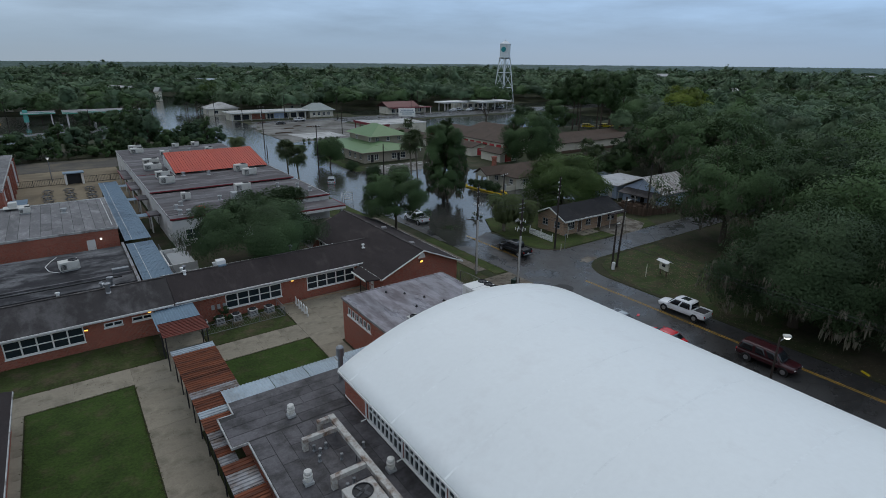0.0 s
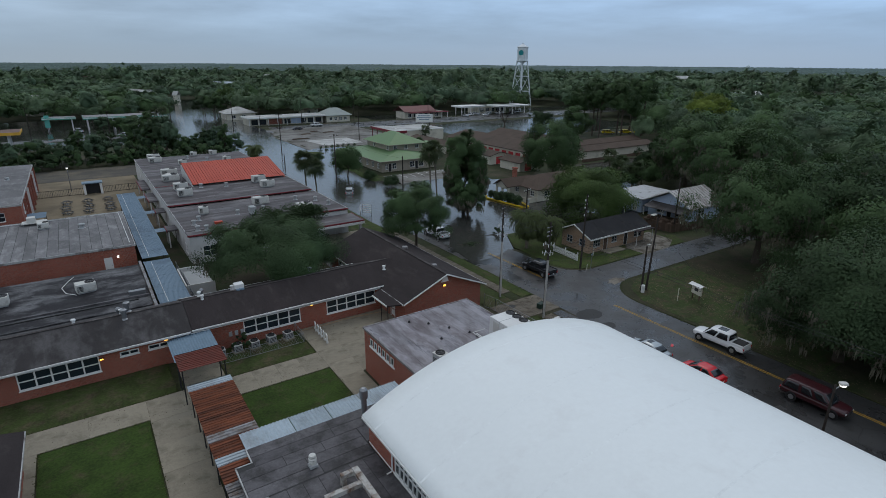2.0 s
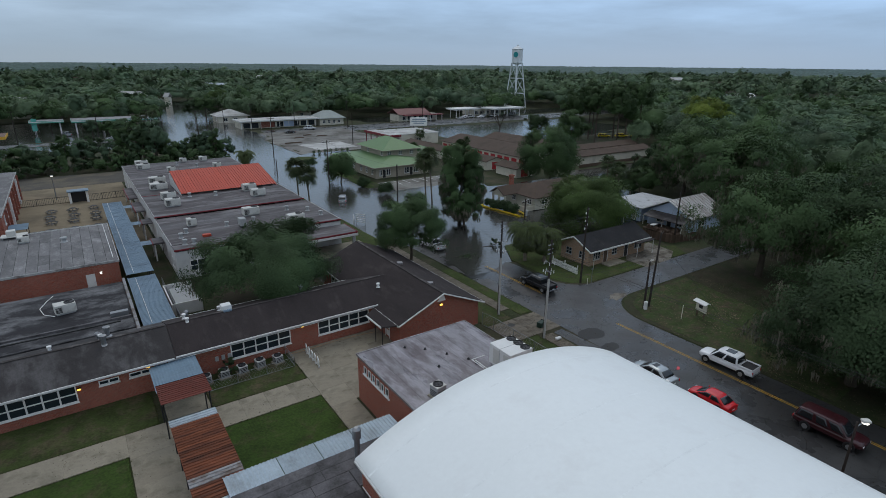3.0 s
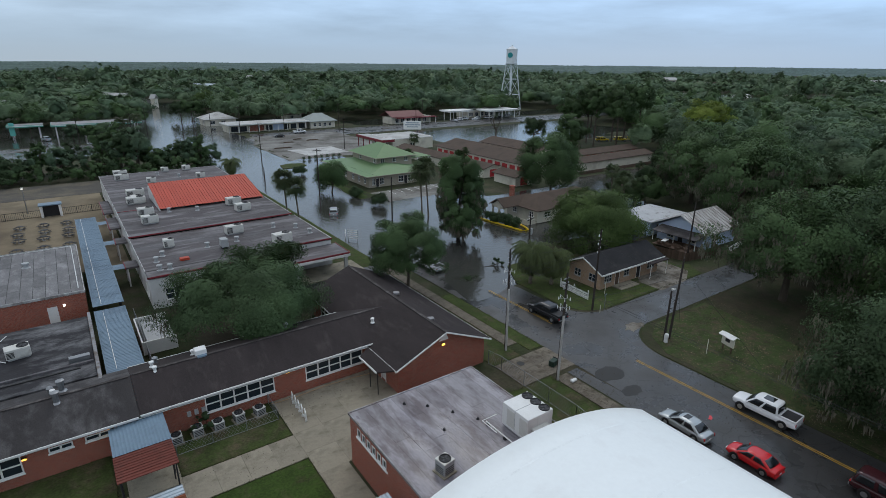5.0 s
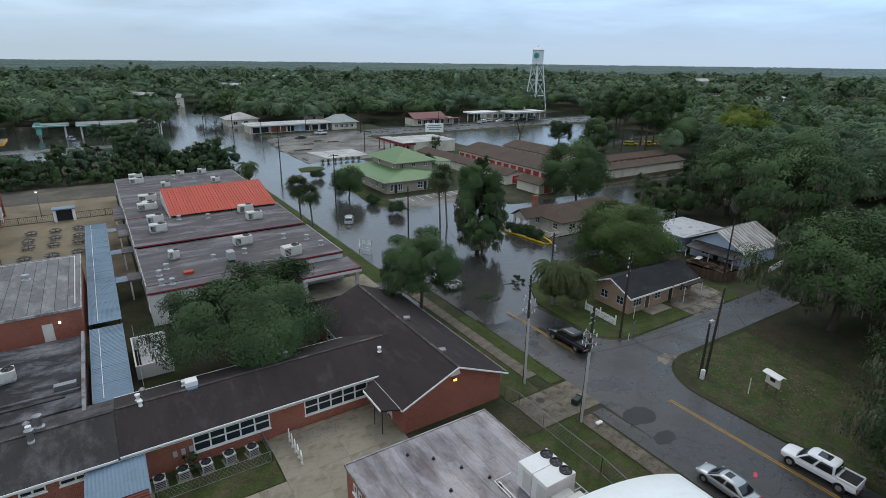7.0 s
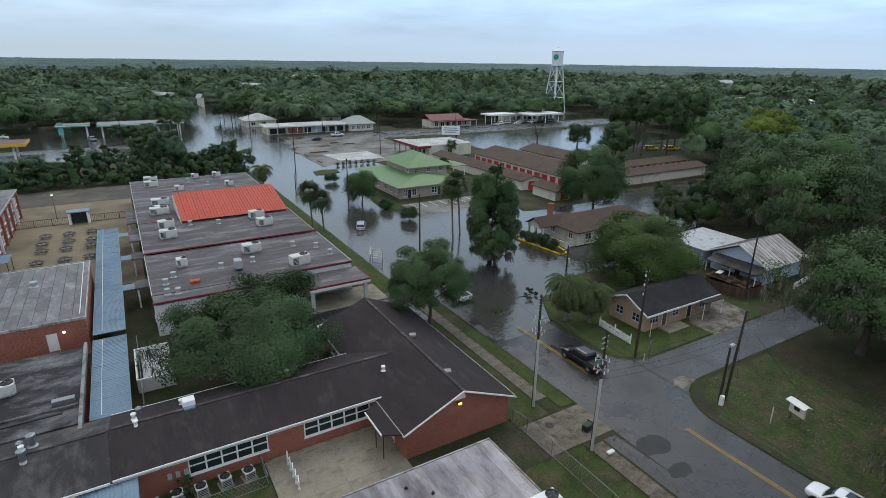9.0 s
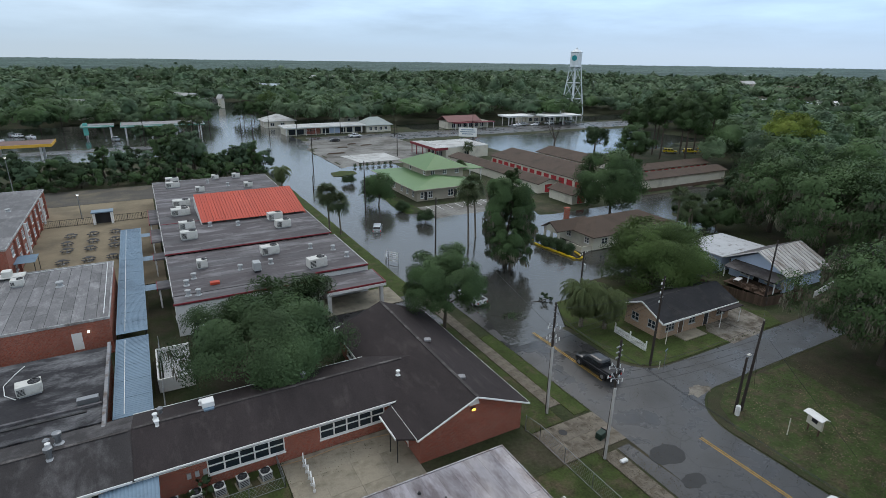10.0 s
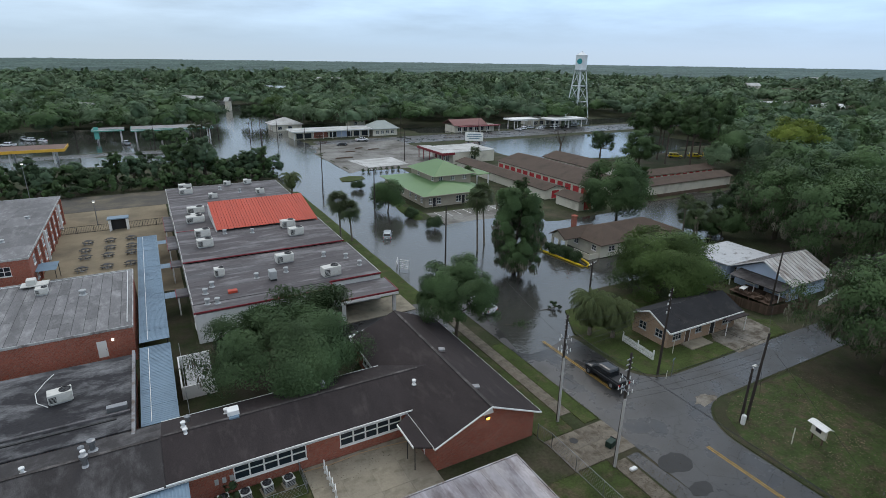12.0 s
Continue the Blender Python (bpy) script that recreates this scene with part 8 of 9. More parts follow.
def roof_unit(x, y, z, w, d, h, turn=0, fans=1, material=None, label="boxy off-white air conditioner on the flat roof", grille=True):
    u = thing("roof_air_conditioner", label, "air conditioner", (x, y, z), turn, group="rooftop air conditioners")
    part("casing", soft_box(-w / 2, w / 2, -d / 2, d / 2, 0.18, h, 0.035, 2), material or M_ACWHITE, u)
    part("curb", boxes((-w / 2 + 0.12, w / 2 - 0.12, -d / 2 + 0.12, d / 2 - 0.12, 0, 0.2)), M_ACGREY, u)
    part("access_panel", soft_box(-w * 0.12, w * 0.34, -d / 2 - 0.02, -d / 2 + 0.03, 0.3, h - 0.12, 0.01), material or M_ACWHITE, u)
    if grille:
        for k in range(5):
            zz = 0.32 + k * (h - 0.5) / 5
            part("louvre", boxes((-w / 2 + 0.08, -w * 0.16, -d / 2 - 0.03, -d / 2 + 0.02, zz, zz + (h - 0.5) / 9)), M_DARK, u)
    for k in range(fans):
        fx = (k - (fans - 1) / 2) * w / max(fans, 1) * 0.95 + (w * 0.24 if fans == 1 else 0)
        fan_parts(u, fx, 0, h, min(w / max(fans, 1.6), d) * 0.36)
    return u


def ground_ac(x, y, z, s=0.85, h=0.85, turn=0, label="square condenser unit behind the low fence"):
    u = thing("condenser_unit", label, "air conditioner", (x, y, z), turn, group="condenser units")
    part("casing", soft_box(-s / 2, s / 2, -s / 2, s / 2, 0.1, h, 0.05, 2), M_ACGREY, u)
    part("top_plate", soft_box(-s / 2 - 0.02, s / 2 + 0.02, -s / 2 - 0.02, s / 2 + 0.02, h - 0.01, h + 0.05, 0.02), M_ACWHITE, u)
    part("pad", boxes((-s / 2 - 0.12, s / 2 + 0.12, -s / 2 - 0.12, s / 2 + 0.12, 0, 0.1)), M_CONC, u)
    for side in range(4):
        for k in range(4):
            part("louvre", box(bmesh.new(), -s * 0.4, s * 0.4, -s / 2 - 0.012, -s / 2, 0.2 + k * 0.15, 0.27 + k * 0.15, pose(0, 0, 0, 0, 0, 90 * side)), M_DARK, u)
    fan_parts(u, 0, 0, h + 0.05, s * 0.38)
    return u


def stack(x, y, z, h=0.7, r=0.16, label="round galvanised vent stack on the roof", cap=True, material=None):
    s = thing("roof_vent", label, "roof vent", (x, y, z), group="roof vents")
    part("pipe", lathe(bmesh.new(), [(r * 1.8, 0), (r, 0.12), (r, h * 0.8)], sides=12), material or M_STEEL, s)
    if cap:
        part("cap", lathe(bmesh.new(), [(r * 1.5, h * 0.72), (r * 1.5, h * 0.95), (r * 0.7, h)], sides=12), material or M_STEEL, s)
    return s


for k, x in enumerate((9.2, 10.9, 12.6, 14.4, 16.2)):
    ground_ac(x, 55.6 + 0.1 * (k % 2), 0.045, 0.85, 0.8 + 0.05 * (k % 2), 3 * k)
u = roof_unit(30.62, 35.85, 4.74, 2.5, 2.75, 2.05, 0, 0, M_WHITEPAINT, "large white air handler with three fans on the annex roof", grille=False)
for k in range(3):
    fan_parts(u, 0.80, 0.9 - k * 0.9, 2.05, 0.37)
part("casing_joint", boxes((-1.26, 0.35, -0.02, 0.02, 0.25, 2.062)), M_ACGREY, u)
for y in (-0.9, 0.45):
    part("access_panel", soft_box(-1.275, -1.22, y - 0.4, y + 0.4, 0.4, 1.8, 0.01), M_ACWHITE, u)
part("side_hood", soft_box(-0.95, 0.6, -2.0, -1.40, 0.2, 1.25, 0.05), M_ACWHITE, u)
w = roof_unit(30.6, 32.9, 4.74, 2.0, 1.8, 1.3, 0, 0, M_ACWHITE, "white duct box beside the large air handler", grille=False)
for k in range(8):
    part("rack_bar", boxes((1.35, 2.3, -2.2 + k * 0.55, -2.14 + k * 0.55, 0.1, 0.16)), M_STEEL, u)
for x in (1.35, 2.3):
    part("rack_rail", boxes((x, x + 0.06, -2.3, 2.0, 0.04, 0.1)), M_STEEL, u)
p = thing("roof_pipe_rack", "white pipe run with dark valves beside the air handler", "pipe rack", (28.75, 36.0, 4.73))
part("pipe", tube(bmesh.new(), [(-0.3, 2.0, 0.25), (-0.3, -2.6, 0.25), (0.6, -2.6, 0.25)], 0.05, 8), M_TRIM, p)
part("pipe", tube(bmesh.new(), [(0.8, 2.1, 0.35), (-0.6, 2.1, 0.35), (-0.6, 0.4, 0.35)], 0.04, 8), M_TRIM, p)
for y in (1.8, -0.2, -2.4):
    part("support", boxes((-0.4, -0.2, y - 0.1, y + 0.1, 0, 0.2)), M_DARK, p)
ground_ac(22.9, 35.6, 4.73, 0.95, 1.05, 8, "square condenser on the annex roof")
for k, (x, y) in enumerate(((26.0, 42.4), (27.2, 40.6), (28.3, 38.8), (24.6, 43.7), (25.4, 39.2))):
    stack(x, y, 4.73, 0.22, 0.08, "short dark pipe through the annex roof", cap=False, material=M_DARK)
# low wing roof: ducts, vents, unit
d = thing("roof_duct", "weathered white L-shaped duct on stilts over the bitumen roof", "duct", (0, 0, 0))
bm = boxes((11.6, 12.0, 17.0, 28.6, 4.2, 4.5))
part("trunk_duct", bm, M_DUCT, d)
for y, x0 in ((28.28, 10.8), (27.1, 9.3), (23.05, 9.45)):
    part("branch_duct", boxes((x0, 11.59, y, y + 0.32, 4.16, 4.46)), M_DUCT, d)
    part("drop", boxes((x0, x0 + 0.32, y, y + 0.32, 3.57, 4.15)), M_DUCT, d)
for y in (17.5, 21.5, 24.5, 27.5):
    for x in (11.63, 11.9):
        part("stilt", boxes((x, x + 0.07, y, y + 0.07, 3.57, 4.2)), M_STEEL, d)
for x, y in ((10.1, 26.4), (10.6, 26.7), (9.8, 25.8), (11.0, 25.2), (10.2, 22.7), (10.7, 22.9), (9.9, 26.9), (12.6, 25.4)):
    stack(x, y, 3.57, 0.45, 0.07, "thin pipe through the bitumen roof", cap=True)


def ribbed_vent(x, y, z, label):
    v = thing("roof_ventilator", label, "roof vent", (x, y, z), group="ribbed roof ventilators")
    v.scale = (0.8, 0.8, 0.72)
    part("curb", soft_box(-0.34, 0.34, -0.34, 0.34, 0, 0.3, 0.03), M_ACGREY, v)
    part("neck", lathe(bmesh.new(), [(0.24, 0.3), (0.22, 0.75)], sides=14), M_ACWHITE, v)
    for zz, r in ((0.5, 0.32), (0.78, 0.34), (1.02, 0.3)):
        part("ring", lathe(bmesh.new(), [(0.2, zz), (r, zz + 0.02), (r, zz + 0.12), (0.2, zz + 0.2)], sides=16), M_ACWHITE, v)
    part("cap", lathe(bmesh.new(), [(0.3, 1.2), (0.26, 1.28), (0.05, 1.32)], sides=14), M_ACWHITE, v)


ribbed_vent(9.96, 31.1, 3.58, "stout ribbed roof ventilator on worn bitumen")
ribbed_vent(8.52, 24.4, 3.58, "ribbed roof ventilator on a square curb")
ribbed_vent(13.0, 22.6, 3.58, "ribbed roof ventilator beside the gymnasium wall")
roof_unit(10.45, 20.5, 3.57, 3.0, 1.9, 0.9, 90, 2, M_DUCT, "rust-stained air conditioner with two fans")
s = stack(14.9, 33.6, 3.4, 3.0, 0.2, "tall grey flue pipe with flat cap")
# classroom wing roof
for k, (x, y) in enumerate(((12.9, 61.3), )):
    c = thing("roof_box_vent", "white boxy vent hood on the dark shingles", "roof vent", (x, y, 4.55))
    part("hood", soft_box(-0.5, 0.5, -0.4, 0.5, 0.1, 0.75, 0.04), M_TRIM, c)
    part("skirt", boxes((-0.42, 0.42, -0.75, -0.35, -0.15, 0.3)), M_BLUEMETAL, c)
for x, y, z in ((8.8, 61.6, 4.6), (8.9, 60.5, 4.6), (1.4, 61.4, 4.5), (-2.6, 61.3, 4.5), (12.4, 62.5, 4.2), (29.8, 58.9, 4.2)):
    stack(x, y, z, 0.55, 0.14, "short pale roof vent on shingles", material=M_TRIM)
for x, y, z in ((34.6, 62.0, 5.2), (34.2, 54.2, 5.2)):
    c = thing("roof_box_vent", "low pale roof hood near the ridge", "roof vent", (x, y, z - 0.05), -20)
    part("hood", soft_box(-0.35, 0.35, -0.3, 0.3, 0, 0.35, 0.06, 2), M_GREYSHEET, c)
for x, y in ((2.0, 62.0), (1.6, 60.2)):
    stack(x, y, 4.4, 1.05, 0.22, "ribbed aluminium turbine vent on old shingles")
for k in range(3):
    x = 10.6 + 0.6 * k
    m = thing("meter_box", "small grey meter box on the brick wall", "meter", (x, 56.96, 1.35), group="meter boxes")
    part("case", soft_box(-0.16, 0.16, -0.14, 0.02, 0, 0.5, 0.02), M_ACGREY, m)
for x, y, z, dx in ((19.5, 56.9, 2.72, 0.16), (4.6, 56.9, 2.75, 0.16)):
    l = thing("wall_lamp", "small glowing amber lamp under the eaves", "wall lamp", (x, y, z))
    part("housing", soft_box(-0.18, 0.18, -0.1, 0.1, -0.02, 0.12, 0.02), M_DARK, l)
    part("lens", soft_box(-0.15, 0.15, -0.16, -0.09, -0.06, 0.06, 0.02), M_AMBER, l)
l = thing("wall_lamp", "small glowing amber lamp on the brick wall", "wall lamp", (-0.9, 56.9, 2.3))
part("housing", soft_box(-0.18, 0.18, -0.1, 0.1, -0.02, 0.12, 0.02), M_DARK, l)
part("lens", soft_box(-0.15, 0.15, -0.16, -0.09, -0.06, 0.06, 0.02), M_AMBER, l)
# cafeteria roof
for x, y, w, dd, h, t in ((31.0, 90.4, 2.7, 1.5, 1.5, 8), (16.2, 97.4, 1.4, 1.2, 1.3, 0), (26.1, 99.1, 2.7, 1.4, 1.4, 4), (15.7, 111.4, 2.5, 1.4, 1.4, 3), (15.9, 117.4, 2.5, 1.4, 1.4, 3), (31.0, 111.4, 2.6, 1.4, 1.4, 6),
                          (30.8, 116.9, 2.6, 1.4, 1.4, 6), (15.6, 127.6, 3.2, 1.6, 1.3, 2), (15.9, 130.0, 1.8, 1.2, 1.1, 2), (16.3, 134.8, 3.2, 1.6, 1.3, 2), (20.9, 146.4, 1.8, 1.3, 1.2, 0), (15.8, 153.3, 2.8, 1.5, 1.3, 3), (16.0, 158.6, 2.8, 1.5, 1.3, 3),
                          (31.3, 146.8, 1.8, 1.5, 1.2, 0), (30.4, 158.6, 1.8, 1.4, 1.2, 0), (25.6, 159.0, 1.6, 1.2, 1.1, 0)):
    roof_unit(x, y, 4.43 if y < 104.5 else 4.77, w, dd, h, t, 1)
for x, y in ((20.9, 94.2), (25.3, 94.7), (32.4, 98.9), (14.7, 93.6), (13.6, 91.4), (13.5, 87.8), (14.7, 87.5), (36.3, 92.6), (24.1, 116.0), (35.4, 96.6), (19.6, 117.5), (22.3, 138.5), (27.2, 150.0), (23.4, 155.0)):
    stack(x, y, 4.43 if y < 104.5 else 4.77, 0.8, 0.24, "round pale roof ventilator on flat felt", material=M_ACGREY)
c = thing("roof_hatch", "orange-red roof hatch on the flat felt", "roof hatch", (17.0, 90.3, 4.44))
part("lid", soft_box(-0.6, 0.6, -0.4, 0.4, 0, 0.35, 0.03), M_REDMETAL, c)
c = thing("roof_hood", "tall grey exhaust hood on the flat felt", "exhaust hood", (22.9, 92.4, 4.44))
part("hood", soft_box(-0.5, 0.5, -0.7, 0.7, 0.3, 1.5, 0.05), M_ACGREY, c)
part("curb", boxes((-0.42, 0.42, -0.6, 0.6, 0, 0.32)), M_DARK, c)
# low dark block roof
roof_unit(-1.4, 73.2, 3.33, 2.0, 1.3, 1.15, 8, 1, M_ACWHITE, "off-white air conditioner on the wet dark roof")
roof_unit(-9.5, 73.5, 3.33, 2.0, 1.3, 1.15, 0, 1, M_ACWHITE, "off-white air conditioner on the wet dark roof")
c = thing("roof_conduit", "curved pale cable lying across the dark roof", "cable", (0, 0, 0))
part("cable", tube(bmesh.new(), [(-2.4, 72.4, 3.4), (-3.4, 73.6, 3.38), (-3.8, 75.6, 3.38), (-3.2, 77.6, 3.38), (-2.6, 79, 3.38)], 0.04, 6), M_TRIM, c)
roof_unit(-5.8, 100.5, 4.62, 1.4, 1.2, 1.0, 0, 1)
c = thing("roof_platform", "pale equipment platform at the roof edge", "platform", (-7.0, 104.0, 4.62))
part("deck", soft_box(-1.6, 1.6, -0.9, 0.9, 0.3, 0.45, 0.03), M_ACWHITE, c)
for x in (-1.4, 1.4):
    for y in (-0.7, 0.7):
        part("leg", boxes((x - 0.06, x + 0.06, y - 0.06, y + 0.06, 0, 0.3)), M_STEEL, c)
part("unit", soft_box(-0.9, 0.2, -0.6, 0.6, 0.46, 1.2, 0.05), M_ACWHITE, c)
stack(-1.0, 98, 4.62, 0.7, 0.3, "round roof ventilator on silvered felt", material=M_ACGREY)
for x, y in ((-14, 125), (-12.5, 140), (-20, 150)):
    stack(x, y, 5.77, 0.5, 0.3, "low roof vent on the tall block", material=M_ACGREY)

# ---- yard things ----
def picnic(x, y, turn):
    t = thing("picnic_table", "dark round metal picnic table with four attached seats", "picnic table", (x, y, 0.05), turn, group="schoolyard picnic tables")
    part("top", lathe(bmesh.new(), [(0.55, 0.7), (0.6, 0.72), (0.6, 0.76), (0.05, 0.77)], sides=8), M_DARK, t)
    part("post", lathe(bmesh.new(), [(0.3, 0.0), (0.08, 0.06), (0.06, 0.7)], sides=8), M_STEEL, t)
    for k in range(4):
        part("arm", box(bmesh.new(), 0.05, 0.95, -0.03, 0.03, 0.2, 0.26, pose(0, 0, 0, 0, 0, 45 + 90 * k)), M_STEEL, t)
        part("seat", box(bmesh.new(), 0.75, 1.1, -0.42, 0.42, 0.42, 0.47, pose(0, 0, 0, 0, 0, 45 + 90 * k)), M_DARK, t)
        part("seat_post", box(bmesh.new(), 0.88, 0.95, -0.035, 0.035, 0.0, 0.42, pose(0, 0, 0, 0, 0, 45 + 90 * k)), M_STEEL, t)
    return t


first = picnic(-3.5, 121.4, 3)
rr = random.Random(2)
for i in range(3):
    for j, y in enumerate((121.4, 127.9, 132.2, 137.5)):
        if i or j:
            copy_thing(first, pose(-3.5 + i * 3.75 + rr.uniform(-0.15, 0.15), y + rr.uniform(-0.2, 0.2), 0.05, 0, 0, rr.uniform(-8, 8)))


def chain_fence(name, points, h, label, step=2.6, mesh_bars=True):
    f = thing(name, label, "fence", (0, 0, 0))
    metal, thick = (M_STEEL, 1.0) if mesh_bars else (M_DARK, 1.7)
    for (ax, ay), (bx_, by) in zip(points, points[1:]):
        ln = math.hypot(bx_ - ax, by - ay)
        n = max(1, int(ln / step))
        way = ((bx_ - ax) / ln, (by - ay) / ln)
        for k in range(n + 1):
            x, y = ax + way[0] * ln * k / n, ay + way[1] * ln * k / n
            part("post", tube(bmesh.new(), [(x, y, 0), (x, y, h)], 0.035 * thick, 6), metal, f)
        for z in (0.08, h - 0.03):
            part("rail", tube(bmesh.new(), [(ax, ay, z), (bx_, by, z)], 0.025 * thick, 5), metal, f)
        if mesh_bars:
            bm = bmesh.new()
            m = int(ln / 0.3)
            for k in range(m):
                for s in (1, -1):
                    a0, a1 = k * 0.3, k * 0.3 + s * h * 0.6
                    if 0 <= a1 <= ln:
                        p0 = Vector((ax + way[0] * a0, ay + way[1] * a0, 0.08))
                        p1 = Vector((ax + way[0] * a1, ay + way[1] * a1, h - 0.05))
                        tube(bm, [p0, p1], 0.008, 3, cap=False)
            ob = part("wire_mesh", bm, M_STEEL, f)
            ob["kind"] = "stuff"
        else:
            me = data_of("picket", boxes((-0.02, 0.02, -0.02, 0.02, 0.1, h - 0.05)), M_DARK)
            for k in range(1, int(ln / 0.3)):
                link_mesh("picket", me, f, "", pose(ax + way[0] * 0.3 * k, ay + way[1] * 0.3 * k, 0))
    return f


chain_fence("chain_link_fence", [(8.9, 53.9), (17.4, 53.9), (17.4, 56.8)], 1.1, "low chain-link fence round the condensers")
chain_fence("chain_link_fence", [(39.3, 50.6), (39.6, 48.8), (39.6, 38.5), (39.0, 33.0)], 1.7, "chain-link fence beside the annex lawn")
chain_fence("iron_fence", [(-9, 146.5), (0.0, 146.5)], 1.5, "dark fence across the schoolyard", mesh_bars=False)
chain_fence("iron_fence", [(3.4, 146.5), (11.4, 146.5)], 1.5, "dark fence across the schoolyard", mesh_bars=False)
chain_fence("chain_link_fence", [(9.4, 68.4), (9.4, 84)], 1.5, "chain-link fence along the narrow yard")
g = thing("gate_shelter", "blue-topped gateway shelter in the schoolyard fence", "gateway", (1.7, 146.2, 0))
part("roof", soft_box(-2.0, 2.0, -1.2, 1.2, 2.5, 2.75, 0.05), M_BLUEMETAL, g)
for x in (-1.6, 1.6):
    part("pier", boxes((x - 0.22, x + 0.22, -0.9, 0.9, 0, 2.5)), M_TRIM, g)
part("gate", boxes((-1.35, 1.35, -0.05, 0.05, 0.1, 2.3)), M_DARK, g)
e = thing("white_enclosure", "white panelled yard enclosure beside the oak", "enclosure", (0, 0, 0))
for b in ((9.0, 9.15, 73.2, 80.4, 0, 1.6), (9.16, 12.5, 73.2, 73.35, 0, 1.6), (9.16, 12.5, 80.25, 80.4, 0, 1.6)):
    part("panel", boxes(b), M_TRIM, e)
part("cover", soft_box(9.6, 12.4, 73.8, 79.8, 0.0, 1.2, 0.04), M_ACGREY, e, "pale grey covered bin")
for k, y in enumerate((47.4, 48.4, 49.4, 50.4, 51.4)):
    b = thing("white_barricade", "white plastic barrier board on the patio", "barrier", (19.4, 52.5 + 0.82 * k, 0.07), 78, group="white barriers")
    part("panel", soft_box(-0.4, 0.4, -0.05, 0.05, 0.25, 0.95, 0.04, 2), M_WHITEPAINT, b)
    for x in (-0.32, 0.32):
        part("foot", soft_box(x - 0.06, x + 0.06, -0.1, 0.1, 0, 0.26, 0.02), M_WHITEPAINT, b)
h_ = thing("garden_hose", "pale hose lying along the brick wall", "hose", (0, 0, 0))
part("hose", tube(bmesh.new(), [(17.6, 56.5, 0.1), (20, 56.3, 0.1), (23, 56.5, 0.1), (25.5, 56.3, 0.1), (27.8, 56.0, 0.1)], 0.035, 6), mat("tan_hose", (0.42, 0.28, 0.16), 0.6), h_)
tree("shrub", "bushy plant beside the condensers", (11.6, 56.0, 0), 1.6, 0.95, 191, M_LEAF_D, 700, 0.14, 8, 0.0, 0.04, category="shrub", limbs=2)
sg = thing("yard_sign", "white-roofed notice sign on two posts in the grass", "sign", (63.4, 37.4, 0.05), -104)
for x in (-0.55, 0.55):
    part("post", boxes((x - 0.06, x + 0.06, -0.06, 0.06, 0, 2.0)), M_WOOD, sg)
part("board", soft_box(-0.8, 0.8, -0.1, 0.1, 0.75, 1.85, 0.02), M_CREAM, sg)
part("text_panel", boxes((-0.3, 0.3, -0.12, -0.102, 1.2, 1.6)), M_DARK, sg)
part("roof", boxes((-1.0, 1.0, -0.55, 0.0, 0, 0.06)), M_WHITEPAINT, sg, at=pose(0, 0, 2.12, 24, 0, 0))
part("roof", boxes((-1.0, 1.0, 0.0, 0.55, 0, 0.06)), M_WHITEPAINT, sg, at=pose(0, 0, 2.12, -24, 0, 0))
b = thing("bollard", "stout white bollard at the foot of a pole", "bollard", (59.6, 42.6, 0.04))
part("shaft", lathe(bmesh.new(), [(0.24, 0), (0.24, 0.95), (0.2, 1.05), (0.05, 1.1)], sides=14), M_WHITEPAINT, b)
b = thing("litter_bin", "dark litter bin tipped over beside the driveway", "bin", (44.9, 46.4, 0.07), 15)
part("tub", soft_box(-0.5, 0.45, -0.32, 0.32, 0, 0.64, 0.05, 2), mat("dark_green_plastic", (0.02, 0.04, 0.03), 0.5), b)
part("lid", soft_box(0.46, 0.54, -0.36, 0.36, 0, 0.70, 0.03), M_DARK, b)
b = thing("rubbish_bag", "white plastic bag lying on the verge", "bag", (44.4, 43.0, 0.05))
part("bag", soft_box(-0.45, 0.35, -0.2, 0.2, 0, 0.28, 0.12, 3), M_WHITEPAINT, b)
b = thing("manhole_cover", "round dark manhole cover in the concrete", "manhole cover", (42.2, 48.6, 0.06))
part("plate", lathe(bmesh.new(), [(0.42, 0), (0.42, 0.02)], sides=20), M_PATCH, b)
for x, y, h, lean in ((61.0, 38.4, 1.7, 8), (59.5, 52.2, 1.0, 2), (65.0, 55.9, 1.9, 2)):
    b = thing("marker_post", "thin pale marker post leaning in the grass", "post", (x, y, 0.03), 30)
    part("shaft", tube(bmesh.new(), [(0, 0, 0), (h * math.sin(radians(lean)), 0, h)], 0.05, 6), M_CREAM, b)
st = thing("street_sign", "grey street name sign on a thin post", "street sign", (60.2, 52.1, 0.03), 20)
part("post", tube(bmesh.new(), [(0, 0, 0), (0, 0, 2.5)], 0.04, 6), M_STEEL, st)
part("blade", boxes((-0.4, 0.4, -0.015, 0.015, 2.3, 2.48)), M_BLUEMETAL, st)
for x0, y0 in ((45.6, 99.5),):
    rk = thing("bike_rack", "white pipe rail at the water's edge", "rail", (x0, y0, -0.2), 62)
    for k in range(4):
        part("bar", tube(bmesh.new(), [(0, 0, 0.25 + 0.3 * k), (2.2, 0, 0.25 + 0.3 * k)], 0.03, 6), M_TRIM, rk)
    for x in (0, 2.2):
        part("upright", tube(bmesh.new(), [(x, 0, -0.2), (x, 0, 1.25)], 0.04, 6), M_TRIM, rk)
br = thing("fallen_branch", "leafy branch floating in flood water", "branch", (52.5, 71.5, -0.1))
_rg = np.random.default_rng(3)
_p = _rg.normal(0, 1, (160, 3)) * (0.7, 0.5, 0.08) + (0, 0, 0.1)
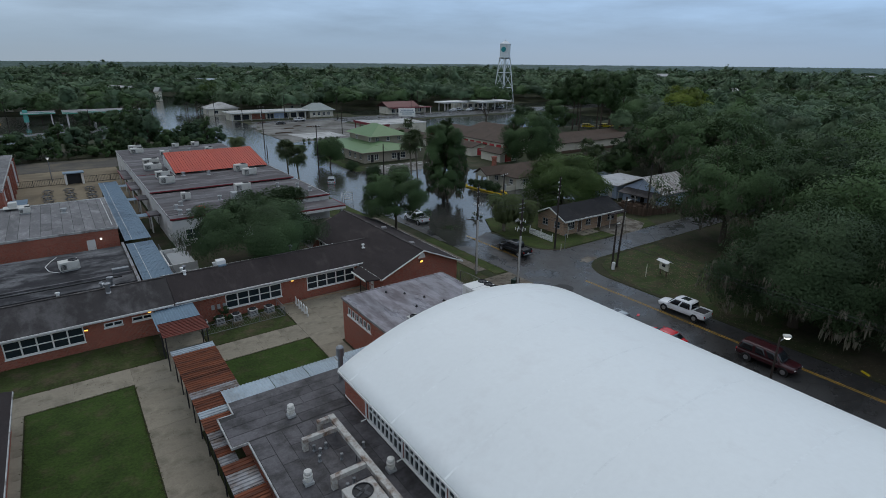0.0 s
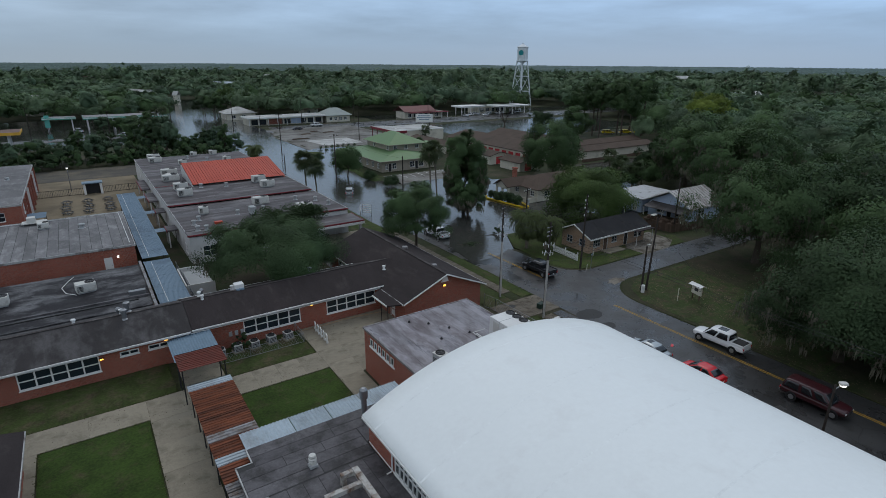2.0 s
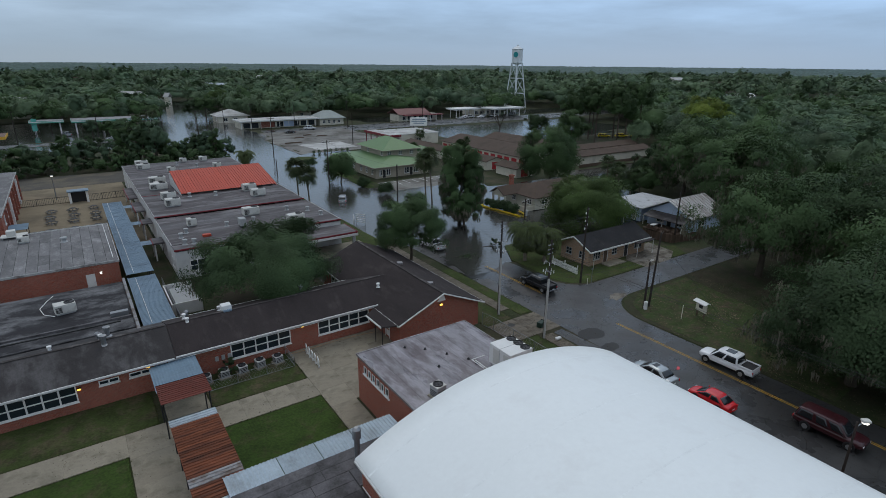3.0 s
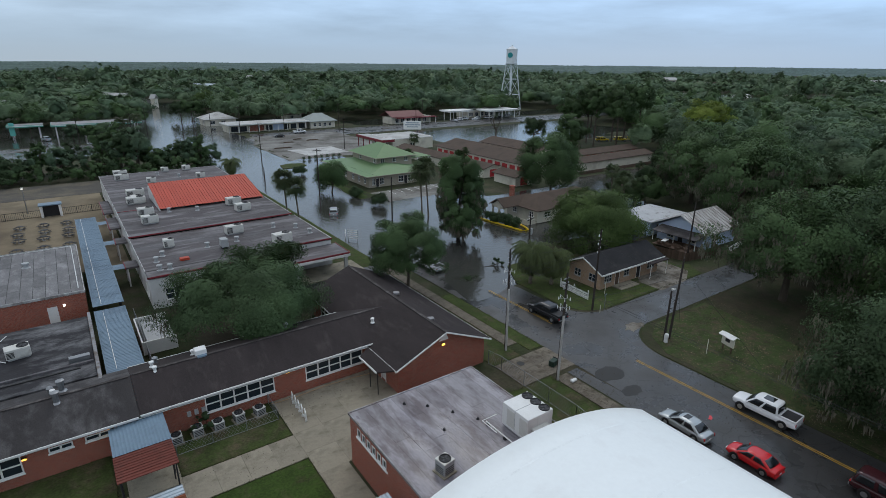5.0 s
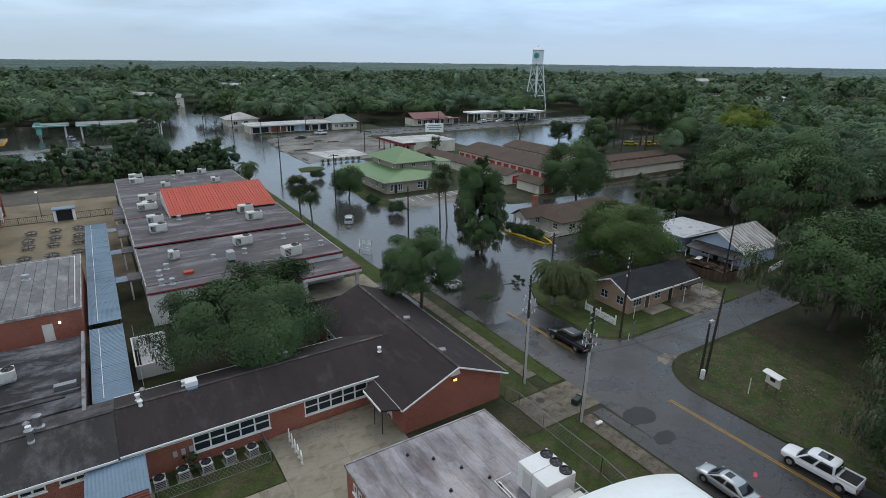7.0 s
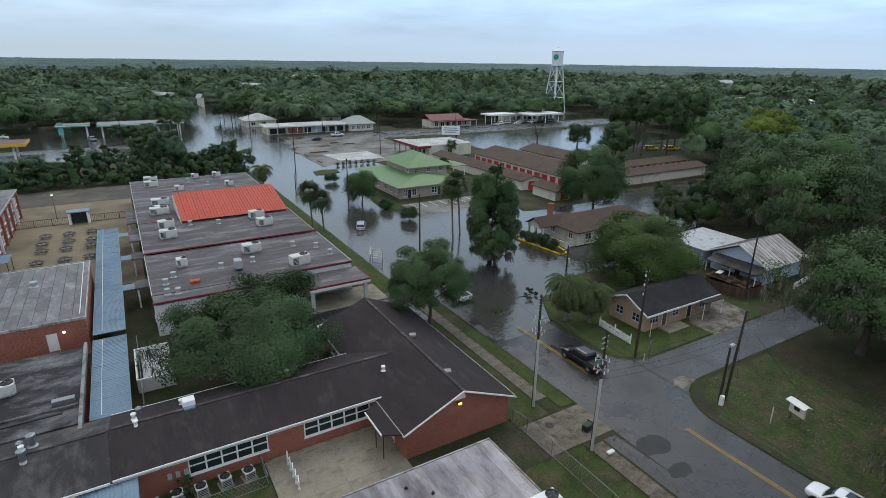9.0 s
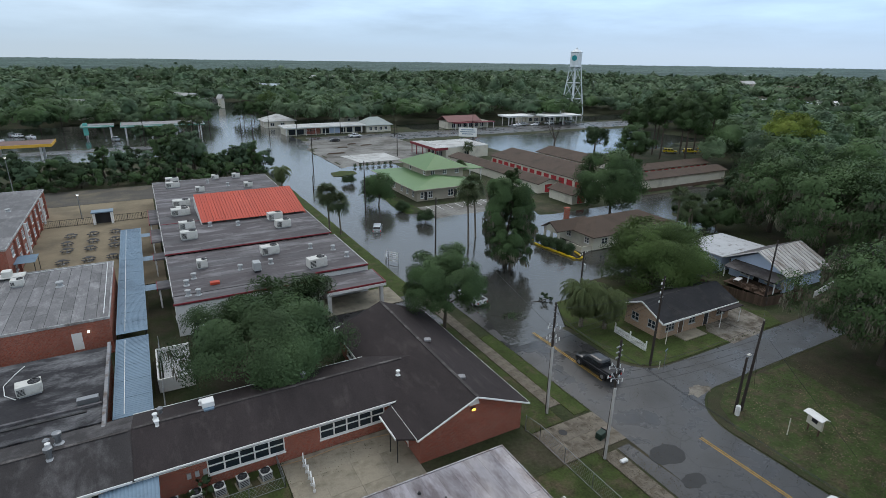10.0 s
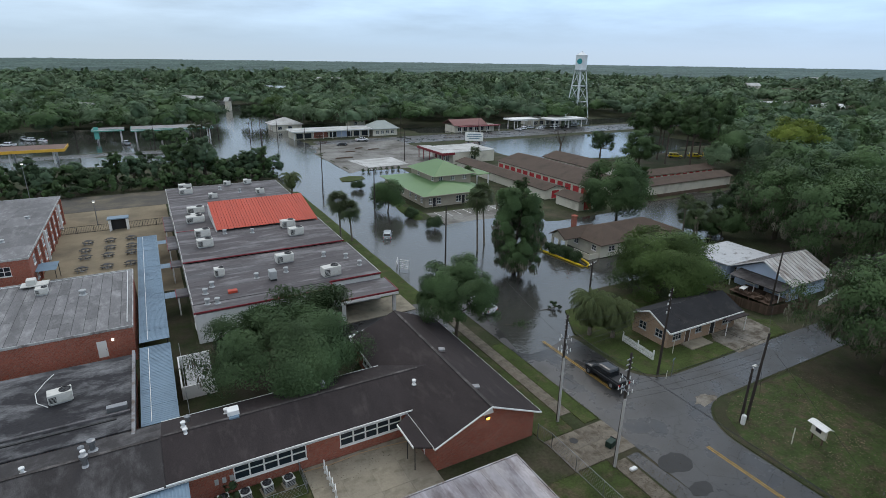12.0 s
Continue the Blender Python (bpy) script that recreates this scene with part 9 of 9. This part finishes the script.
_v, _f = leaf_quads(_rg, _p, np.tile((0, 0, 1.0), (160, 1)), 0.14)
raw("leaves", _v, _f, M_LEAF_D, br)
part("stick", tube(bmesh.new(), [(-2.0, 0.9, 0), (-0.8, 0.3, 0.05), (0.4, 0, 0.08)], [0.02, 0.04, 0.02], 5), M_BARK, br)
for x, y, l, a in ((90.5, 226, 5, 5), (80, 224, 4, -10), (73, 211, 7, 4), (86, 231, 4, 15)):
    b = thing("debris_heap", "low heap of dark debris on the empty lot", "debris", (x, y, 0.05), a)
    for k in range(5):
        part("board", boxes((-l / 2 + 0.3 * k, l / 2 - 0.2 * k, -0.6 + 0.25 * k, -0.4 + 0.25 * k, 0, 0.2 + 0.06 * (k % 3))), M_WOOD, b)
for k in range(7):
    b = thing("planter_bush", "small clipped bush in a row beside the lot", "bush", (70.5 + k * 2.1, 183.6, 0.0), group="row of small bushes")
    v_, f_ = leaf_quads(_rg, _rg.normal(0, 0.32, (120, 3)) + (0, 0, 0.5), _rg.normal(0, 1, (120, 3)), 0.16)
    raw("leaves", v_, f_, M_LEAF_D, b)
    part("stem", tube(bmesh.new(), [(0, 0, 0), (0, 0, 0.5)], 0.05, 5), M_BARK, b)


# ---- poles, lamps and wires ----
def utility_pole(x, y, h, label, pale=0.0, arms=1, transformer=False, turn=0.0, lean=0.0, base_z=0.0, insul=True):
    p = thing("utility_pole", label, "utility pole", (x, y, base_z), turn, group="utility poles")
    tx = math.sin(radians(lean)) * h
    part("shaft", tube(bmesh.new(), [(0, 0, -0.3), (tx * 0.5, 0, h * 0.5), (tx, 0, h)], [0.16, 0.13, 0.1], 10), M_POLE, p)
    if pale:
        part("sleeve", tube(bmesh.new(), [(-0.10, -0.12, 0.1), (tx * pale - 0.08, -0.10, h * pale)], 0.13, 8), M_POLE_PALE, p, "pale cable riser")
    for k in range(arms):
        z = h - 0.5 - 1.1 * k
        part("crossarm", boxes((tx - 1.15, tx + 1.15, -0.07, 0.07, z, z + 0.13)), M_POLE, p)
        if insul:
            for dx in (-1.0, -0.45, 0.45, 1.0):
                part("insulator", lathe(bmesh.new(), [(0.05, z + 0.13), (0.075, z + 0.2), (0.04, z + 0.34)], tx + dx, 0, 8), M_WHITEPAINT, p)
    if transformer:
        part("transformer", lathe(bmesh.new(), [(0.24, h - 2.9), (0.26, h - 2.85), (0.26, h - 2.0), (0.1, h - 1.9)], tx + 0.38, 0, 12), M_ACGREY, p)
    return p


def cluster_gear(p, z, n=6):
    """Cutouts and arresters bunched round the shaft."""
    for k in range(n):
        a = 2 * math.pi * k / n
        part("bracket", tube(bmesh.new(), [(0, 0, z), (0.55 * math.cos(a), 0.55 * math.sin(a), z + 0.12 * (k % 2))], 0.03, 5), M_STEEL, p)
        part("cutout", lathe(bmesh.new(), [(0.03, z - 0.15), (0.05, z - 0.05), (0.03, z + 0.2)], 0.56 * math.cos(a), 0.58 * math.sin(a), 7), M_WHITEPAINT, p)


pa = utility_pole(42.8, 51.8, 12.2, "tall utility pole with pale cable riser beside the verge", 0.62, 0, False, 20)
cluster_gear(pa, 8.4), cluster_gear(pa, 9.6, 5)
for k in range(3):
    part("pin", boxes((-0.35, 0.35, -0.04, 0.04, 10.6 + 0.6 * k, 10.7 + 0.6 * k)), M_STEEL, pa)
pb = utility_pole(43.2, 44.2, 11.8, "tall utility pole with pale cable riser at the driveway", 0.62, 0, False, 10, lean=1.0)
cluster_gear(pb, 8.2), cluster_gear(pb, 9.2, 5)
for k in range(3):
    part("pin", boxes((-0.35, 0.55, -0.04, 0.04, 10.2 + 0.5 * k, 10.3 + 0.5 * k)), M_STEEL, pb)
utility_pole(60.7, 42.9, 10.0, "brown wooden utility pole on the grass corner", 0, 0, lean=3)
lp = utility_pole(59.7, 42.9, 6.4, "short wooden lamp pole on the grass corner", 0, 0)
part("arm", tube(bmesh.new(), [(0, 0, 6.1), (0.7, 0.3, 6.35)], 0.04, 6), M_STEEL, lp)
part("lamp_head", soft_box(0.55, 1.05, 0.12, 0.44, 6.3, 6.42, 0.04), M_ACWHITE, lp)
pc = utility_pole(59.3, 53.3, 11.2, "tall dark utility pole with bunched wires on the corner lawn", 0, 0, lean=0.8)
for k in range(6):
    part("insulator", lathe(bmesh.new(), [(0.05, 8.0 + 0.55 * k), (0.09, 8.12 + 0.55 * k), (0.05, 8.3 + 0.55 * k)], 0.3 if k % 2 else -0.1, 0.05, 8), M_WHITEPAINT, pc)
    part("bracket", boxes((-0.12, 0.32, 0.0, 0.08, 8.05 + 0.55 * k, 8.1 + 0.55 * k)), M_STEEL, pc)
utility_pole(61.9, 68.4, 9.3, "flooded utility pole with one crossarm and transformer", 0, 1, True, 20, base_z=-0.4)
utility_pole(53.9, 96.5, 11.4, "dark utility pole standing in flood water", 0, 0, base_z=-0.4)
utility_pole(54.1, 131.4, 12.0, "dark utility pole standing in flood water", 0, 1, base_z=-0.4)
utility_pole(57.0, 184.3, 13.0, "dark utility pole standing in flood water", 0, 1, base_z=-0.4)
utility_pole(91.4, 196.7, 11.5, "utility pole at the edge of the empty lot", 0, 0)
utility_pole(88.8, 58.0, 9.6, "dark pole beside the board fence", 0, 0)
for x, y, h in ((46, 246, 11), (53, 262, 11), (48, 232, 10), (60, 262, 12), (72, 262, 12), (112, 246, 13), (150, 240, 12), (30, 262, 11), (40, 300, 10), (12, 262, 10), (168, 262, 12), (92, 262, 12), (-14, 262, 12), (-42, 262, 12)):
    utility_pole(x, y, h, "distant utility pole along the highway", 0, 1, base_z=-0.3, insul=False)
utility_pole(49.5, 158.0, 4.0, "thin sign post in the flood", 0, 0, base_z=-0.4, insul=False)


def lamp_post(x, y, h, label, reach=0.0, turn=0.0):
    p = thing("street_lamp", label, "street lamp", (x, y, 0), turn)
    part("post", tube(bmesh.new(), [(0, 0, 0), (0, 0, h - 0.2)], [0.11, 0.07], 8), M_POLE if reach else M_STEEL, p)
    if reach:
        part("arm", tube(bmesh.new(), [(0, 0, h - 0.6), (reach, 0, h - 0.1)], 0.04, 6), M_STEEL, p)
    part("head", soft_box(reach - 0.28, reach + 0.28, -0.2, 0.2, h - 0.2, h + 0.02, 0.08, 2), M_ACWHITE, p)
    part("lens", lathe(bmesh.new(), [(0.2, h - 0.3), (0.24, h - 0.2)], reach, 0, 12), M_WHITELAMP, p)
    return p


lamp_post(42.9, 14.6, 7.3, "street lamp on a wooden pole beside the gymnasium", 0.5, -40)
lamp_post(-2.5, 151.0, 5.6, "pale lamp post on the sandy field")
lamp_post(-17.5, 176.0, 10.6, "tall lamp post beside the parking lot")


def wire(points, sag, name="overhead_wire", r=0.013):
    w = thing(name, "thin dark overhead wire between poles", "overhead wire", (0, 0, 0), group="overhead wires")
    for a, b in zip(points, points[1:]):
        a, b = Vector(a), Vector(b)
        pts = [a.lerp(b, k / 10) - Vector((0, 0, sag * 4 * (k / 10) * (1 - k / 10))) for k in range(11)]
        part("span", tube(bmesh.new(), pts, r, 4), M_DARK, w)


for dx, z in ((-0.35, 11.6), (0.35, 11.0)):
    wire([(43.3 + dx, -30, z - 0.8), (43.3 + dx, 44.2, z - 0.6), (42.8 + dx, 51.8, z)], 0.5)
wire([(42.8, 51.8, 11.6), (59.4, 53.3, 9.9)], 0.6)
wire([(42.8, 51.8, 9.4), (53.9, 96.5, 10.6), (54.1, 131.4, 11.3), (57.0, 184.3, 12.2)], 0.8)
wire([(43.3, 44.2, 9.0), (61.1, 42.9, 9.6)], 0.5)
wire([(61.1, 42.9, 9.4), (88.8, 58.0, 9.2)], 0.7)
for k, z in enumerate((6.6, 7.3, 8.1)):
    wire([(43.3, 44.2, z + 0.6), (60.95, 42.9, z)], 0.35)
    wire([(59.4, 53.3, 9.2 - 0.5 * k), (42.8, 51.8, 9.6 - 0.7 * k)], 0.4)
wire([(60.95, 42.9, 7.9), (66.0, 44.9, 0.1)], 0.02)
wire([(61.1, 42.9, 8.6), (59.4, 53.3, 9.4)], 0.5)
wire([(59.4, 53.3, 9.8), (61.9, 68.4, 8.5)], 0.3)
wire([(59.4, 53.3, 8.6), (68.5, 57, 3.0)], 0.3)
wire([(59.4, 53.3, 9.4), (72, 60.2, 4.4)], 0.3)
wire([(59.4, 53.3, 9.9), (78, 60.2, 4.4)], 0.4)
wire([(61.0, 42.9, 9.2), (63.3, 33.5, 0.1)], 0.02)


# ---- storm litter: leaves and twigs on street, verges and roofs ----
def litter(name, label, x0, x1, y0, y1, n, z, size, material, seed):
    rng = np.random.default_rng(seed)
    k = rng.integers(0, max(4, n // 25), n)
    cx, cy = rng.uniform(x0, x1, n), rng.uniform(y0, y1, n)
    near = rng.uniform(0, 1, n) < 0.6
    hx, hy = rng.uniform(x0, x1, n // 25 + 4), rng.uniform(y0, y1, n // 25 + 4)
    cx, cy = np.where(near, hx[k] + rng.normal(0, 0.7, n), cx), np.where(near, hy[k] + rng.normal(0, 0.7, n), cy)
    ok = (cx > x0) & (cx < x1) & (cy > y0) & (cy < y1)
    p = np.stack([cx, cy, np.full(n, z) + rng.uniform(0.004, 0.03, n)], 1)[ok]
    v, f = leaf_quads(rng, p, np.tile((0, 0, 2.0), (len(p), 1)), size)
    v[:, 2] = np.maximum(v[:, 2], z + 0.004)
    tagged(raw(name, v, f, material), label, "litter", kind="stuff")


M_STRAW = leaf_mat("dry_straw", (0.17, 0.135, 0.085), (0.11, 0.09, 0.06), 0.4)
M_BROWNLEAF = leaf_mat("fallen_leaves", (0.060, 0.045, 0.025), (0.035, 0.030, 0.018), 0.5)
litter("fallen_leaves", "brown storm litter on the wet street", 47, 56.4, -5, 62, 1500, 0.032, 0.05, M_BROWNLEAF, 1)
litter("fallen_leaves", "brown storm litter on the side street", 56.4, 95, 46.9, 52.3, 700, 0.032, 0.055, M_BROWNLEAF, 2)
litter("fallen_leaves", "brown litter in the thin grass corner", 57.5, 80, 18, 46, 6500, 0.052, 0.06, M_BROWNLEAF, 3)
litter("straw_litter", "pale straw and twigs in the grass corner", 60, 76, 26, 46, 2600, 0.052, 0.075, M_STRAW, 13)
litter("straw_litter", "pale twigs along the road verge", 56.8, 60, 8, 42, 900, 0.045, 0.06, M_STRAW, 14)
litter("fallen_leaves", "brown leaves heaped along the kerb", 42.6, 46.4, 28, 45, 3600, 0.08, 0.035, M_BROWNLEAF, 24)
litter("fallen_leaves", "leaf litter along the kerb and verge", 39.5, 47, 30, 66, 2200, 0.07, 0.05, M_BROWNLEAF, 4)
litter("fallen_leaves", "leaves blown over the school lawns", -6, 17.5, 38, 57, 1600, 0.062, 0.035, M_BROWNLEAF, 5)
litter("fallen_leaves", "dark litter along the patio edge", 17.8, 28.2, 53.5, 56.8, 160, 0.07, 0.05, M_BROWNLEAF, 6)
litter("fallen_leaves", "leaves on the corner lawn", 58, 84, 53, 66, 1200, 0.045, 0.045, M_BROWNLEAF, 7)

rs = thing("red_scrap", "small flat red scrap lying on the asphalt", "litter", (50.2, 31.7, 0.034), 25)
part("sheet", prism(bmesh.new(), [(-0.35, -0.1), (0.05, -0.2), (0.4, -0.05), (0.3, 0.14), (-0.1, 0.1), (-0.25, 0.18)], 0.0, 0.03), P_RED, rs)
ys = thing("yellow_marker", "small yellow strip lying on the verge", "marker", (57.1, 12.2, 0.045), 60)
part("strip", soft_box(-0.45, 0.45, -0.12, 0.12, 0, 0.12, 0.03), P_YELLOW, ys)

wf = thing("white_slat_panel", "white slatted metal panel standing at the water's edge", "panel", (46.2, 97.6, 0.0), -52)
for k in range(5):
    part("slat", soft_box(-1.0, 1.0, -0.03, 0.03, 0.3 + 0.38 * k, 0.42 + 0.38 * k, 0.01), M_WHITEPAINT, wf)
for x in (-0.95, 0.95):
    part("post", boxes((x - 0.04, x + 0.04, 0.035, 0.1, -0.3, 2.1)), M_STEEL, wf)

fb = tree("fallen_branch", "leafy broken branch floating in the flood water", (60.1, 73.3, -0.3), 1.5, 0.9, 401, M_LEAF_D, 700, 0.13, 8, 0.0, 0.04, category="branch", limbs=2)
part("stick", tube(bmesh.new(), [(-2.2, 0.6, 0.2), (-0.8, 0.2, 0.24), (0.2, 0, 0.5)], [0.04, 0.06, 0.07], 6), M_BARK, fb)
